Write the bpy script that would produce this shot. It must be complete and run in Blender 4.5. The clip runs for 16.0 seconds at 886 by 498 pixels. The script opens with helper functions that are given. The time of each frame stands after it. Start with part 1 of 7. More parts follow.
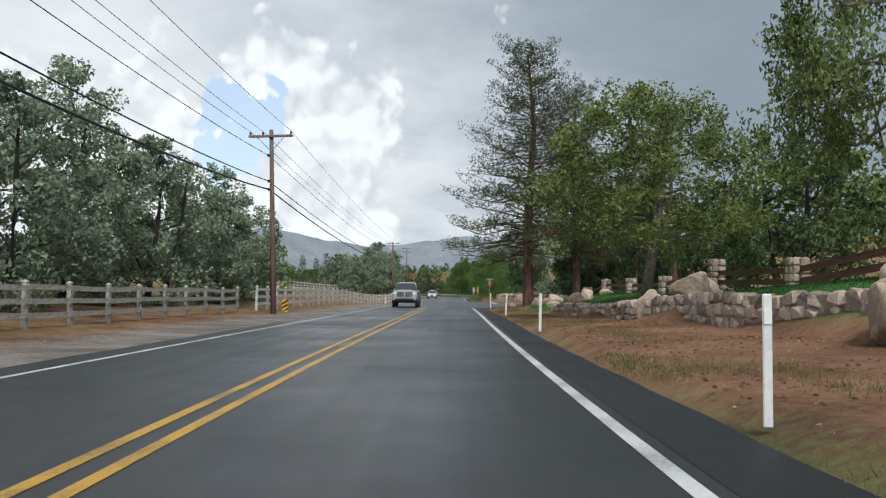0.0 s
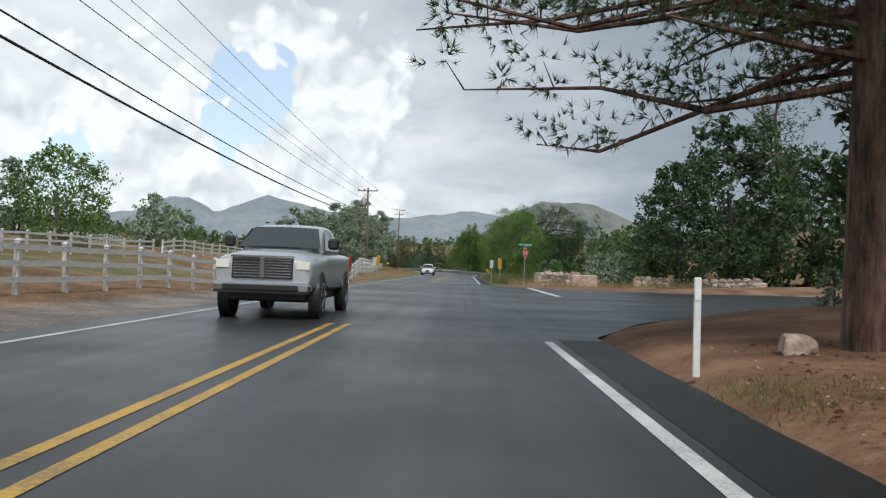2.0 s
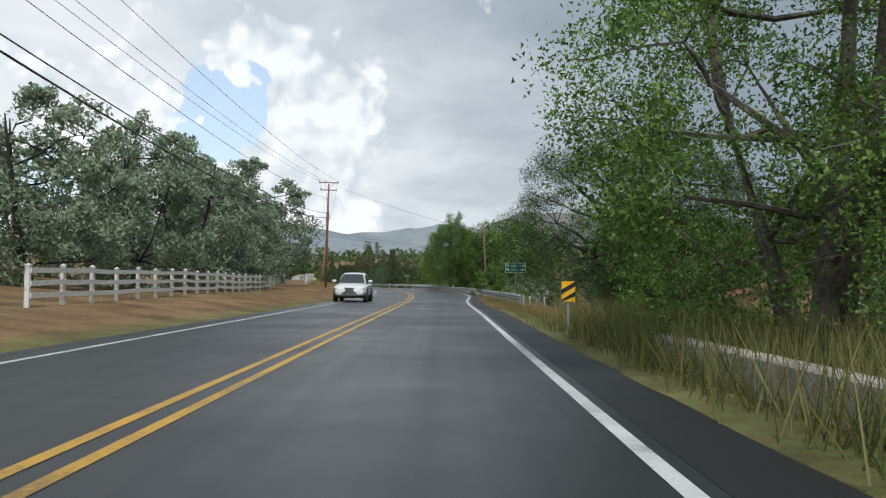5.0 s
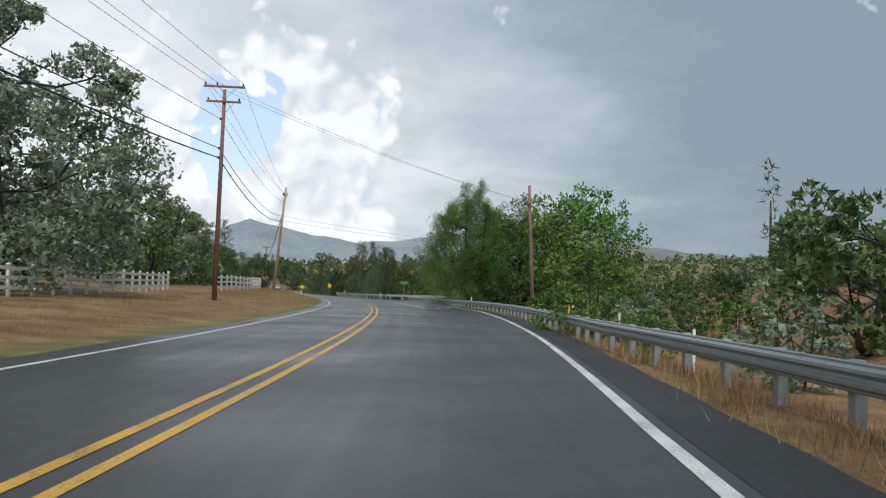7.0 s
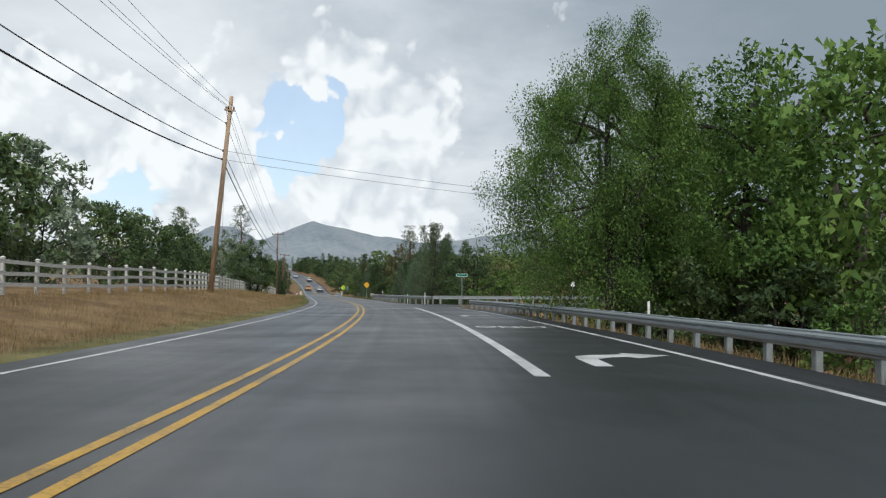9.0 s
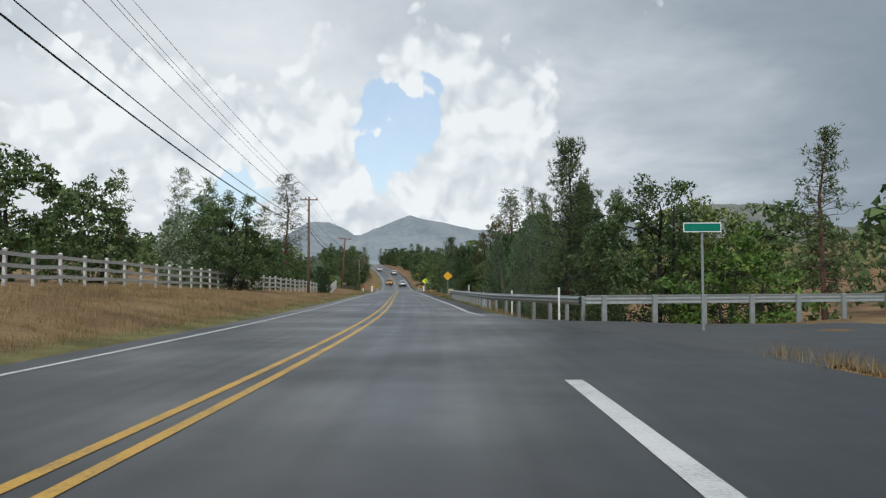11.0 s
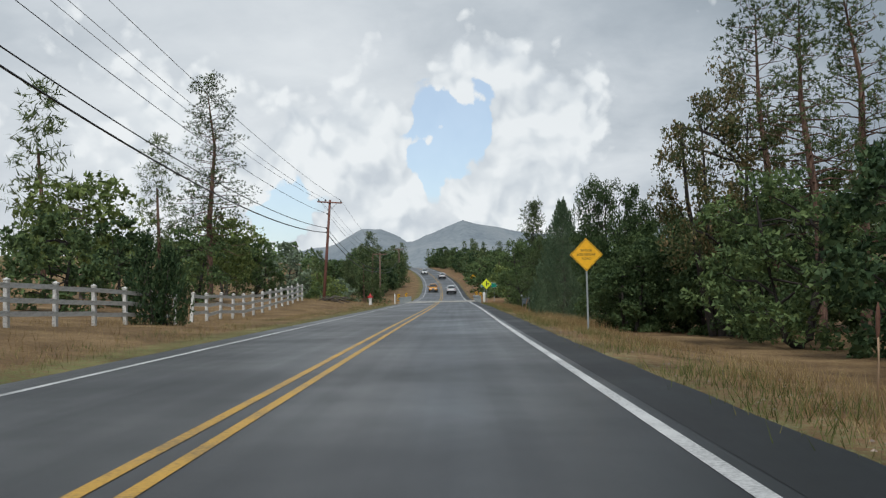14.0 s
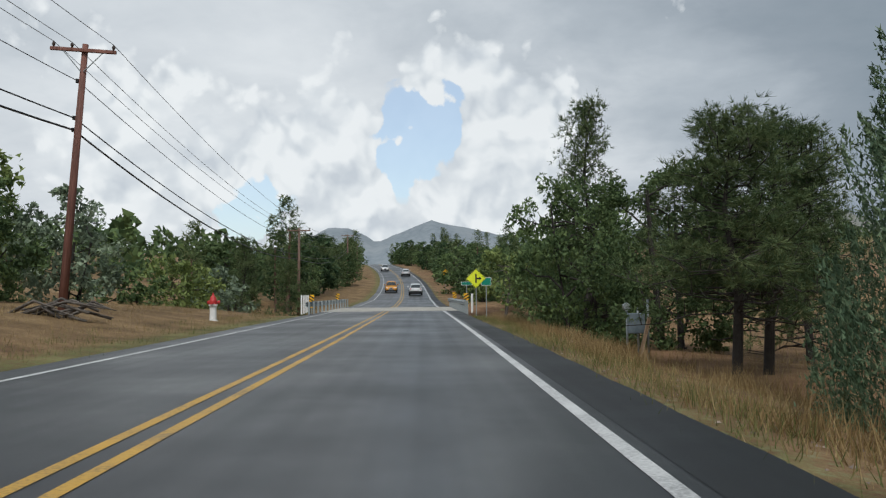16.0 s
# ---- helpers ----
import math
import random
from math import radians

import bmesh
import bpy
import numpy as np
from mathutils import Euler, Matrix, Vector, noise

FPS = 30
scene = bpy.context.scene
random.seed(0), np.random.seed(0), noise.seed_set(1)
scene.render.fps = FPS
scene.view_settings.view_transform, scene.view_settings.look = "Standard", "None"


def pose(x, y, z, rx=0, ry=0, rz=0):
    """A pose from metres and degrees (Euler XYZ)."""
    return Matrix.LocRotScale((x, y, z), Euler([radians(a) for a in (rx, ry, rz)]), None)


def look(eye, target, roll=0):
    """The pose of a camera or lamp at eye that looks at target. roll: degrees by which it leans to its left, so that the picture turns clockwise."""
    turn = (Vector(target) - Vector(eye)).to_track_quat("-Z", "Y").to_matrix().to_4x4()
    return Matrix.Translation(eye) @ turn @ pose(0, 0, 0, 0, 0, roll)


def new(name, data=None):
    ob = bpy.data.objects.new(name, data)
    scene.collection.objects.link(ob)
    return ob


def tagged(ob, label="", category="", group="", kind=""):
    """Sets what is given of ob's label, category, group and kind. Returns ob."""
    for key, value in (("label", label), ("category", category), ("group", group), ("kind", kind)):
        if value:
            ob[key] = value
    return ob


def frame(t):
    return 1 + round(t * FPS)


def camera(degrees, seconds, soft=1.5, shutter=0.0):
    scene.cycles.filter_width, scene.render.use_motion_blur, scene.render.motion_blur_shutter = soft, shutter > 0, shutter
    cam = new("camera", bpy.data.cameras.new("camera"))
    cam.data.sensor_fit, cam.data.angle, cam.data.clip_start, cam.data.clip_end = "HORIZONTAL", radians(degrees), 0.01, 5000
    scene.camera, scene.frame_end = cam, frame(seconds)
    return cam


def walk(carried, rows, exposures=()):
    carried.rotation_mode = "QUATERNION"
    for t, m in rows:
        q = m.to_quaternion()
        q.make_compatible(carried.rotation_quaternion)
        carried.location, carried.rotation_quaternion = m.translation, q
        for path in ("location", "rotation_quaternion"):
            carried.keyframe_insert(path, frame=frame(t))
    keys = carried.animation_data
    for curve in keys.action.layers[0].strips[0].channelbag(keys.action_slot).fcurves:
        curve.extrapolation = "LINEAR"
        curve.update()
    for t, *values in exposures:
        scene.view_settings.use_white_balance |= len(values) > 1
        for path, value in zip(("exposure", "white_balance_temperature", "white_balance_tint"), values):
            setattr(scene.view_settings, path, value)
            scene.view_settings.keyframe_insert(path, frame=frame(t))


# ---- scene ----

# ---------------------------------------------------------------- the road's line
KNOT = 20.0
HEAD = [1.74, 0.93, 0.12, -0.19, 0.13, -0.01, -0.2, -0.31, -0.38, -0.64, -0.33, 1.67, 3.57, 5.41, 7.69, 9.47, 11.36, 13.21,
        14.11, 14.05, 14.12, 13.81, 13.92, 14.28, 14.37, 14.4, 14.5, 14.7, 15.1, 15.7, 16.5, 17.5, 18.5, 19.3, 20.0, 20.0]
S0, S1 = -80.0, 1500.0
SS = np.arange(S0, S1 + 0.5, 1.0)
HH = np.radians(np.interp(SS, -20 + KNOT * np.arange(len(HEAD)), HEAD))
_h = (HH[1:] + HH[:-1]) / 2
CX = np.concatenate([[0], np.cumsum(-np.sin(_h))])
CY = np.concatenate([[0], np.cumsum(np.cos(_h))])
CX, CY = CX - CX[80], CY - CY[80]
ROAD_Z = ([-100, 490, 520, 545, 600, 660, 710, 760, 900, 1500], [0, 0, 0.4, 1.4, 4.6, 8.6, 11.4, 13.0, 14.0, 16.0])


def road_z(s):
    return np.interp(s, *ROAD_Z)


def on(s, lat, z=0.0):
    """The world's place at s metres along the yellow line, lat metres to its right, z above the ground's zero."""
    h = np.interp(s, SS, HH)
    return Vector((float(np.interp(s, SS, CX) + lat * math.cos(h)), float(np.interp(s, SS, CY) + lat * math.sin(h)), float(z)))


def heading(s):
    return float(np.degrees(np.interp(s, SS, HH)))


def smooth(a, b, x):
    u = min(1.0, max(0.0, (x - a) / (b - a)))
    return u * u * (3 - 2 * u)


LANE_R, LANE_L = 3.72, -3.45


def edge_line(s):
    """Right edge line's offset: it swings out along the turning lane."""
    return float(np.interp(s, [160, 175, 184, 190, 206, 220, 238, 250, 285, 297, 312, 322], [3.72, 3.6, 3.74, 4.05, 5.15, 5.95, 6.9, 7.0, 7.0, 6.5, 4.6, 3.72]))


# cross-section heights of the ground on both sides, at stations along the road
R_LAT = [4.4, 5.2, 7.6, 9.0, 14.0, 24.0, 60.0, 140.0, 400.0]
R_STA = [-80, 2, 4, 38, 46, 62, 80, 87, 112, 118, 150, 178, 190, 240, 290, 298, 312, 320, 356, 368, 420, 452, 462, 482, 496, 1500]
R_Z = [[0, .16, .5, 1.1, 1.4, 1.9, 4, 8, 16]] * 4 + [[0, .14, .4, .75, 1.2, 1.8, 4, 8, 16], [0, .1, .3, .55, 1.0, 1.5, 4, 8, 16],
       [0, .06, .2, .3, .5, .9, 3, 8, 16], [0, 0, .02, .05, .15, .5, 3, 8, 16], [0, 0, .02, .05, .15, .5, 3, 8, 16],
       [0, .0, .05, .1, .1, .2, 2, 8, 16], [0, 0, -.1, -.2, -.3, .2, 3, 9, 16], [0, -.1, -.5, -.8, -1, .8, 9, 17, 22],
       [0, -.15, -.9, -1.3, -1.6, .6, 10.5, 20, 26], [0, 0, -.1, -.9, -1.6, .4, 9.5, 18, 24], [0, 0, -.1, -.8, -1.4, -1.2, 3, 9, 16],
       [0, 0, 0, -.02, 0, .3, 2, 7, 14], [0, 0, 0, -.02, 0, .3, 2, 7, 14], [0, -.1, -.8, -1.2, -1.5, -1.2, 1, 5, 12],
       [0, -.1, -.9, -1.3, -1.6, -1.3, 1, 5, 12], [0, -.05, -.3, -.5, -.6, -.4, 1, 5, 12], [0, -.1, -.6, -.9, -1.1, -.9, 1, 5, 12],
       [0, -.1, -.5, -.9, -1.2, -1.2, 1, 5, 12], [0, -1.2, -2.4, -2.6, -2.6, -2.6, -1, 4, 10], [0, -1.2, -2.4, -2.6, -2.6, -2.6, -1, 4, 10],
       [0, -.05, -.2, -.2, 0, 0, 2, 6, 14], [0, 0, .2, .4, .8, 1.5, 4, 8, 20]]
L_LAT = [4.0, 5.4, 7.5, 10.0, 15.0, 30.0, 60.0, 140.0, 400.0]
L_STA = [-80, 80, 98, 116, 126, 150, 200, 240, 290, 320, 384, 395, 408, 426, 440, 456, 462, 482, 496, 1500]
L_Z = [[0, .0, .12, .2, .4, 1.5, 4.5, 9, 22], [0, .0, .1, .3, .9, 2.4, 4.5, 9, 22], [0, -.15, -.45, -.35, .3, 1.9, 4.5, 9, 22],
       [0, -.15, -.5, -.3, .4, 2, 4, 8, 20], [0, .15, .7, .9, 1.1, 2.1, 4, 8, 20], [0, .05, .3, .5, .9, 2.0, 4, 8, 20],
       [0, .02, .2, .35, .6, 1.6, 3, 7, 18], [0, .02, .25, .5, .8, 1.6, 3, 7, 18], [0, .1, .6, 1.0, 1.3, 2, 3.5, 7, 16],
       [0, .1, .6, 1.0, 1.4, 2, 3.5, 7, 16], [0, .06, .3, .5, .9, 1.8, 3.2, 7, 16], [0, 0, .06, .12, .5, 1.5, 3, 7, 16],
       [0, 0, .06, .12, .5, 1.5, 3, 7, 16], [0, .05, .4, .8, 1.0, 1.6, 3, 7, 16], [0, .05, .35, .7, 1.0, 1.6, 3, 7, 16], [0, 0, .2, .5, .8, 1.2, 3, 7, 16],
       [0, -1.2, -2.4, -2.6, -2.6, -2.6, -1, 4, 10], [0, -1.2, -2.4, -2.6, -2.6, -2.6, -1, 4, 10], [0, 0, .1, .3, .5, 1, 3, 7, 16],
       [0, 0, .2, .4, .8, 1.5, 4, 8, 20]]


def _table(s, a, sta, lats, rows):
    cols = np.array(rows, float)
    prof = np.array([np.interp(s, sta, cols[:, k]) for k in range(len(lats))])
    return float(np.interp(a, lats, prof))


def terrace_edge(s):
    """Offset of the low stone wall, and of the lawn's rim beyond it."""
    return float(np.interp(s, [-80, 17, 22, 28, 35, 41, 48, 56, 60, 64], [10.2, 10.2, 9.4, 8.7, 7.8, 6.9, 6.2, 6.9, 8.3, 10.5]))


def wall_top(s):
    return float(np.interp(s, [17, 26, 29, 35, 42], [1.24, 1.12, .88, .78, .62]))


def lawn_z(s, lat):
    w = terrace_edge(s)
    wide = float(np.interp(s, [40.5, 42.5, 48], [0.25, 2.4, 5.5]))
    u = min(1.0, max(0.0, (lat - w) / wide))
    low = 0.14 + 0.05 * (lat - 5.0) if lat > 5 else 0.18 * (lat - 4.4)
    high = wall_top(s) - .04 + min(.5, .11 * max(0, lat - w)) + .01 * max(0, lat - w)
    return max(0, low) * (1 - u) + high * u


def street_near(lat):
    """Where the first side street's asphalt begins along the road, at an offset from it."""
    return 79.5 - 13.5 * math.exp(-(lat - 4.6) / 3.4)


def street_far(lat):
    return 105.0 + 9.0 * math.exp(-(lat - 4.4) / 5.0)


def ground(s, lat):
    """Height of the ground at s, lat."""
    z = float(road_z(s))
    if lat > 4.4:
        side = _table(s, lat, R_STA, R_LAT, R_Z)
        if s < 70 and lat < 60:
            k = float(np.interp(s, [58, 70], [1, 0])) * float(np.interp(lat, [25, 60], [1, 0]))
            side = side * (1 - k) + lawn_z(s, lat) * k
        if 58 < s < 120 and lat < 70:
            k = smooth(street_near(lat) - 3.5, street_near(lat) - .3, s) * (1 - smooth(street_far(lat) + .3, street_far(lat) + 4, s))
            side = side * (1 - k) + .012 * max(0, lat - 9) * k
        if 168 < s < 302:
            rail = max(6.2, edge_line(s) + 1.2)
            k = float(np.interp(s, [168, 176, 294, 302], [0, 1, 1, 0]))
            fall = float(np.interp(lat - rail, [-1.2, .1, .5, 3.0, 9.0, 30.0], [0, -.1, -.16, -1.3, -1.7, -.8]))
            k *= 1 - smooth(rail + 7, rail + 18, lat)
            side = side * (1 - k) + fall * k
        z += side
    elif lat < -4.0:
        z += _table(s, -lat, L_STA, L_LAT, L_Z)
    a = abs(lat)
    if a > 5.5 and not (lat > 0 and street_near(lat) < s < street_far(lat) and lat < 75):
        p = on(s, lat)
        z += min(0.12, 0.03 * (a - 5.5)) * noise.noise((p.x * .35, p.y * .35, 0)) + min(2.5, .012 * (a - 5.5)) * noise.noise((p.x * .04, p.y * .04, 7))
    return z


def stand(s, lat, dz=0.0):
    return on(s, lat, ground(s, lat) + dz)


# ---------------------------------------------------------------- camera
cam = camera(54.2, 16.0, soft=1.25)
# seconds, metres along the yellow line, metres right of it, turn from the road's heading, pitch, lean
ROWS = [(0.0, -0.0, 2.246, -0.09, 2.92, 0.42), (0.5, 12.84, 2.25, 0.77, 3.83, 1.8), (1.0, 25.6, 2.274, 0.85, 2.94, 1.38), (1.5, 38.53, 2.248, 1.13, 2.23, 1.98),
        (2.0, 51.48, 2.233, 1.12, 1.27, 2.03), (2.5, 64.54, 2.483, 0.96, 1.57, 1.31), (3.0, 77.62, 2.486, 0.95, 2.05, 0.62), (3.5, 90.55, 2.335, 0.43, 2.39, 0.7),
        (4.0, 103.05, 2.266, -0.39, 1.95, 0.94), (5.2, 134.6, 2.4, 0.1, 2.35, 0.7), (6.3, 163.79, 2.5, 0.3, 2.7, 0.2), (6.5, 169.19, 2.45, 0.25, 2.36, -0.06),
        (7.0, 182.6, 2.259, 0.55, 2.94, 1.45), (7.5, 196.0, 2.139, -0.49, 2.95, 1.52), (8.0, 209.3, 2.278, -1.09, 2.82, 0.72), (8.5, 222.3, 2.302, -0.84, 2.85, 0.25),
        (9.0, 235.0, 2.307, -0.17, 2.84, 0.34), (9.5, 247.4, 2.097, 0.21, 2.79, 1.72), (10.0, 259.85, 2.217, 0.75, 2.73, 0.79), (11.2, 290.9, 2.45, 1.3, 2.3, -0.3),
        (12.3, 319.39, 2.646, 1.74, 1.81, -1.52), (12.5, 324.47, 2.55, 2.03, 2.02, -2.01), (13.0, 336.89, 2.357, 2.48, 1.53, -4.42), (13.5, 349.01, 2.221, 0.96, 1.29, -3.59),
        (14.0, 361.1, 2.073, 0.83, 2.9, -1.21), (14.5, 373.26, 2.032, 0.37, 2.5, -0.72), (15.0, 385.38, 2.18, -0.81, 1.88, -1.73), (15.5, 397.33, 2.162, -0.63, 3.08, -0.4),
        (16.0, 408.9, 2.3, -1.11, 2.94, -0.57)]
EYE_Z = 1.13
walk(cam, [(t, pose(*on(s, lat, EYE_Z), 90 + pitch, -lean, heading(s) + turn)) for t, s, lat, turn, pitch, lean in ROWS], exposures=[(0, 0.12, 6180, 7), (7, 0.12, 6180, 7), (10, 0.0, 6180, 7), (12.5, -0.08, 6180, 7), (16, -0.12, 6180, 7)])

# ---------------------------------------------------------------- world and sun
SUN_UP, SUN_SIDE = 52.0, 195.0   # elevation, degrees left of straight ahead
world = bpy.data.worlds.new("sky")
scene.world = world
world.use_nodes = True


class Nodes:
    """Short hand for building node trees."""

    def __init__(self, tree):
        self.t = tree
        tree.nodes.clear()

    def add(self, kind, links=None, **sets):
        n = self.t.nodes.new(kind)
        for k, v in sets.items():
            if k == "op":
                n.operation = v
            elif k == "blend":
                n.blend_type = v
            elif k == "dtype":
                n.data_type = v
            elif k == "dims":
                n.noise_dimensions = v
            elif k == "feature":
                n.feature = v
            elif k == "clamp":
                n.use_clamp = v
        for k, v in (links or {}).items():
            if isinstance(v, bpy.types.NodeSocket):
                self.t.links.new(v, n.inputs[k])
            else:
                n.inputs[k].default_value = v
        return n

    def math(self, op, a, b=0.0, c=0.0, clamp=False):
        return self.add("ShaderNodeMath", {0: a, 1: b, 2: c}, op=op, clamp=clamp).outputs[0]

    def noise(self, vec, scale, detail=3.0, rough=0.55, distortion=0.0):
        return self.add("ShaderNodeTexNoise", {"Vector": vec, "Scale": scale, "Detail": detail, "Roughness": rough, "Distortion": distortion}).outputs[0]

    def ramp(self, fac, stops):
        n = self.add("ShaderNodeValToRGB", {0: fac})
        e = n.color_ramp.elements
        while len(e) < len(stops):
            e.new(0.5)
        for el, (p, c) in zip(e, stops):
            el.position = p
            el.color = (*c, 1) if len(c) == 3 else c
        return n.outputs[0]

    def mix(self, fac, a, b, blend="MIX"):
        n = self.add("ShaderNodeMix", dtype="RGBA", blend=blend)
        for k, v in ((0, fac), (6, a), (7, b)):
            if isinstance(v, bpy.types.NodeSocket):
                self.t.links.new(v, n.inputs[k])
            else:
                n.inputs[k].default_value = v if not isinstance(v, tuple) or len(v) == 4 else (*v, 1)
        return n.outputs[2]


def aim(left, up):
    """Unit vector towards degrees left of straight ahead and degrees up."""
    a, e = radians(left), radians(up)
    return (-math.sin(a) * math.cos(e), math.cos(a) * math.cos(e), math.sin(e))


def build_sky():
    w = Nodes(world.node_tree)
    way = w.add("ShaderNodeTexCoord").outputs["Generated"]
    sky = w.add("ShaderNodeTexSky")
    sky.sky_type, sky.sun_disc = "NISHITA", False
    sky.sun_elevation, sky.sun_rotation = radians(SUN_UP), radians(-SUN_SIDE)
    clear = w.mix(1.0, sky.outputs[0], (0.15, 0.15, 0.15), "MULTIPLY")
    clear = w.mix(0.36, clear, (0.80, 0.84, 0.88))
    xyz = w.add("ShaderNodeSeparateXYZ", {0: way})
    x, y, z = xyz.outputs
    # a cloud deck seen in perspective: stretch towards the horizon
    zz = w.math("ADD", w.math("MAXIMUM", z, 0.0), 0.22)
    deck = w.add("ShaderNodeCombineXYZ", {0: w.math("DIVIDE", x, zz), 1: w.math("DIVIDE", y, zz), 2: w.math("MULTIPLY", z, 1.5)}).outputs[0]
    big = w.noise(deck, 2.3, 7.0, 0.55, 0.25)
    puff = w.noise(deck, 7.5, 8.0, 0.6, 0.35)
    fluff = w.noise(way, 26.0, 6.0, 0.62, 0.2)

    def lobe(left, up, width):
        d = w.add("ShaderNodeVectorMath", {0: way, 1: aim(left, up)}, op="DOT_PRODUCT").outputs["Value"]
        k = 1.0 / (1.0 - math.cos(radians(width)))
        return w.math("MULTIPLY_ADD", w.math("SUBTRACT", d, 1.0), k, 1.0, clamp=True)

    def total(*terms):
        out = terms[0]
        for term in terms[1:]:
            out = w.math("ADD", out, term)
        return out

    def times(a, k):
        return w.math("MULTIPLY", a, k)

    # cauliflower relief: rounded cells of three sizes, bent by noise
    bend = w.add("ShaderNodeTexNoise", {"Vector": way, "Scale": 14.0, "Detail": 4.0})
    bent = w.add("ShaderNodeVectorMath", {0: bend.outputs["Color"], 1: (0.055, 0.055, 0.055), 2: way}, op="MULTIPLY_ADD").outputs[0]

    def heaps(shift):
        at = w.add("ShaderNodeVectorMath", {0: bent, 1: shift}, op="ADD").outputs[0]
        out = None
        for scale, share in ((13.0, 0.52), (29.0, 0.30), (66.0, 0.18)):
            cell = w.add("ShaderNodeTexVoronoi", {"Vector": at, "Scale": scale, "Smoothness": 0.35}, feature="SMOOTH_F1").outputs["Distance"]
            term = times(w.math("SUBTRACT", 0.85, cell), share)
            out = term if out is None else w.math("ADD", out, term)
        return out

    heap = heaps((0.0, 0.0, 0.0))
    lower = heaps((0.006, 0.0, -0.016))
    ragged = w.math("ADD", times(w.math("SUBTRACT", heap, 0.42), 1.5), times(w.math("SUBTRACT", fluff, 0.5), 0.7))

    # gaps of blue
    gap = total(lobe(14.7, 10.0, 3.8), times(lobe(13.0, 12.6, 3.8), 0.8), times(lobe(15.6, 7.8, 2.4), 0.6), times(lobe(25.5, 5.8, 3.4), 0.85))
    torn = w.math("SUBTRACT", times(w.math("SUBTRACT", gap, times(ragged, 1.9)), 6.0), 4.6, clamp=True)
    open_sky = times(times(torn, w.math("MULTIPLY", gap, 2.0, clamp=True)), 0.92)
    # bright cumulus in the sunlit half, grey rain cloud over the other
    lit = w.math("ADD", times(lobe(17.0, 5.0, 38.0), 0.92), times(lobe(80.0, 40.0, 65.0), 0.75))
    # unseen bright cloud added behind the camera, to light the sides facing it
    lit = w.math("ADD", lit, times(lobe(170.0, 35.0, 75.0), 1.25))
    shade = total(lit, times(z, -0.75), times(w.math("SUBTRACT", big, 0.5), 0.8))
    shade = w.math("ADD", shade, times(w.math("SUBTRACT", puff, 0.5), 0.14), clamp=True)
    deck_col = w.ramp(shade, [(0.0, (0.275, 0.32, 0.365)), (0.25, (0.345, 0.385, 0.43)), (0.5, (0.50, 0.535, 0.575)), (0.72, (0.69, 0.71, 0.735)), (1.0, (0.86, 0.865, 0.87))])
    # heads of cumulus, crisp against the deck, lit from above
    tower = total(lobe(9.2, 12.0, 7.5), times(lobe(16.0, 5.0, 13.0), 1.15), times(lobe(26.0, 7.0, 10.0), 0.8), times(lobe(38.0, 8.0, 13.0), 0.7), times(lobe(6.0, 4.5, 7.0), 0.6))
    head = w.math("SUBTRACT", times(w.math("ADD", times(tower, 0.60), times(ragged, 0.95)), 4.6), 1.25, clamp=True)
    lift = w.math("SUBTRACT", heap, lower)
    glow = w.math("ADD", w.math("MULTIPLY_ADD", lift, 2.8, 0.68), total(times(w.math("SUBTRACT", heap, 0.42), 0.9), times(w.math("SUBTRACT", fluff, 0.5), 0.25)), clamp=True)
    head_col = w.ramp(glow, [(0.0, (0.62, 0.65, 0.69)), (0.4, (0.75, 0.77, 0.79)), (0.75, (0.88, 0.885, 0.885)), (1.0, (0.95, 0.945, 0.935))])
    cloud = w.mix(times(head, 0.88), deck_col, head_col)
    both = w.mix(open_sky, cloud, clear)
    bg = w.add("ShaderNodeBackground", {0: both, 1: 1.0})
    w.add("ShaderNodeOutputWorld", {0: bg.outputs[0]})


build_sky()
sun = new("sun", bpy.data.lights.new("sun", "SUN"))
sun.data.energy, sun.data.angle, sun.data.color = 2.6, radians(14), (1.0, 0.96, 0.9)
sun.matrix_world = look((0, 0, 60), Vector((0, 0, 60)) - Vector(aim(SUN_SIDE, SUN_UP)))

# ---------------------------------------------------------------- materials


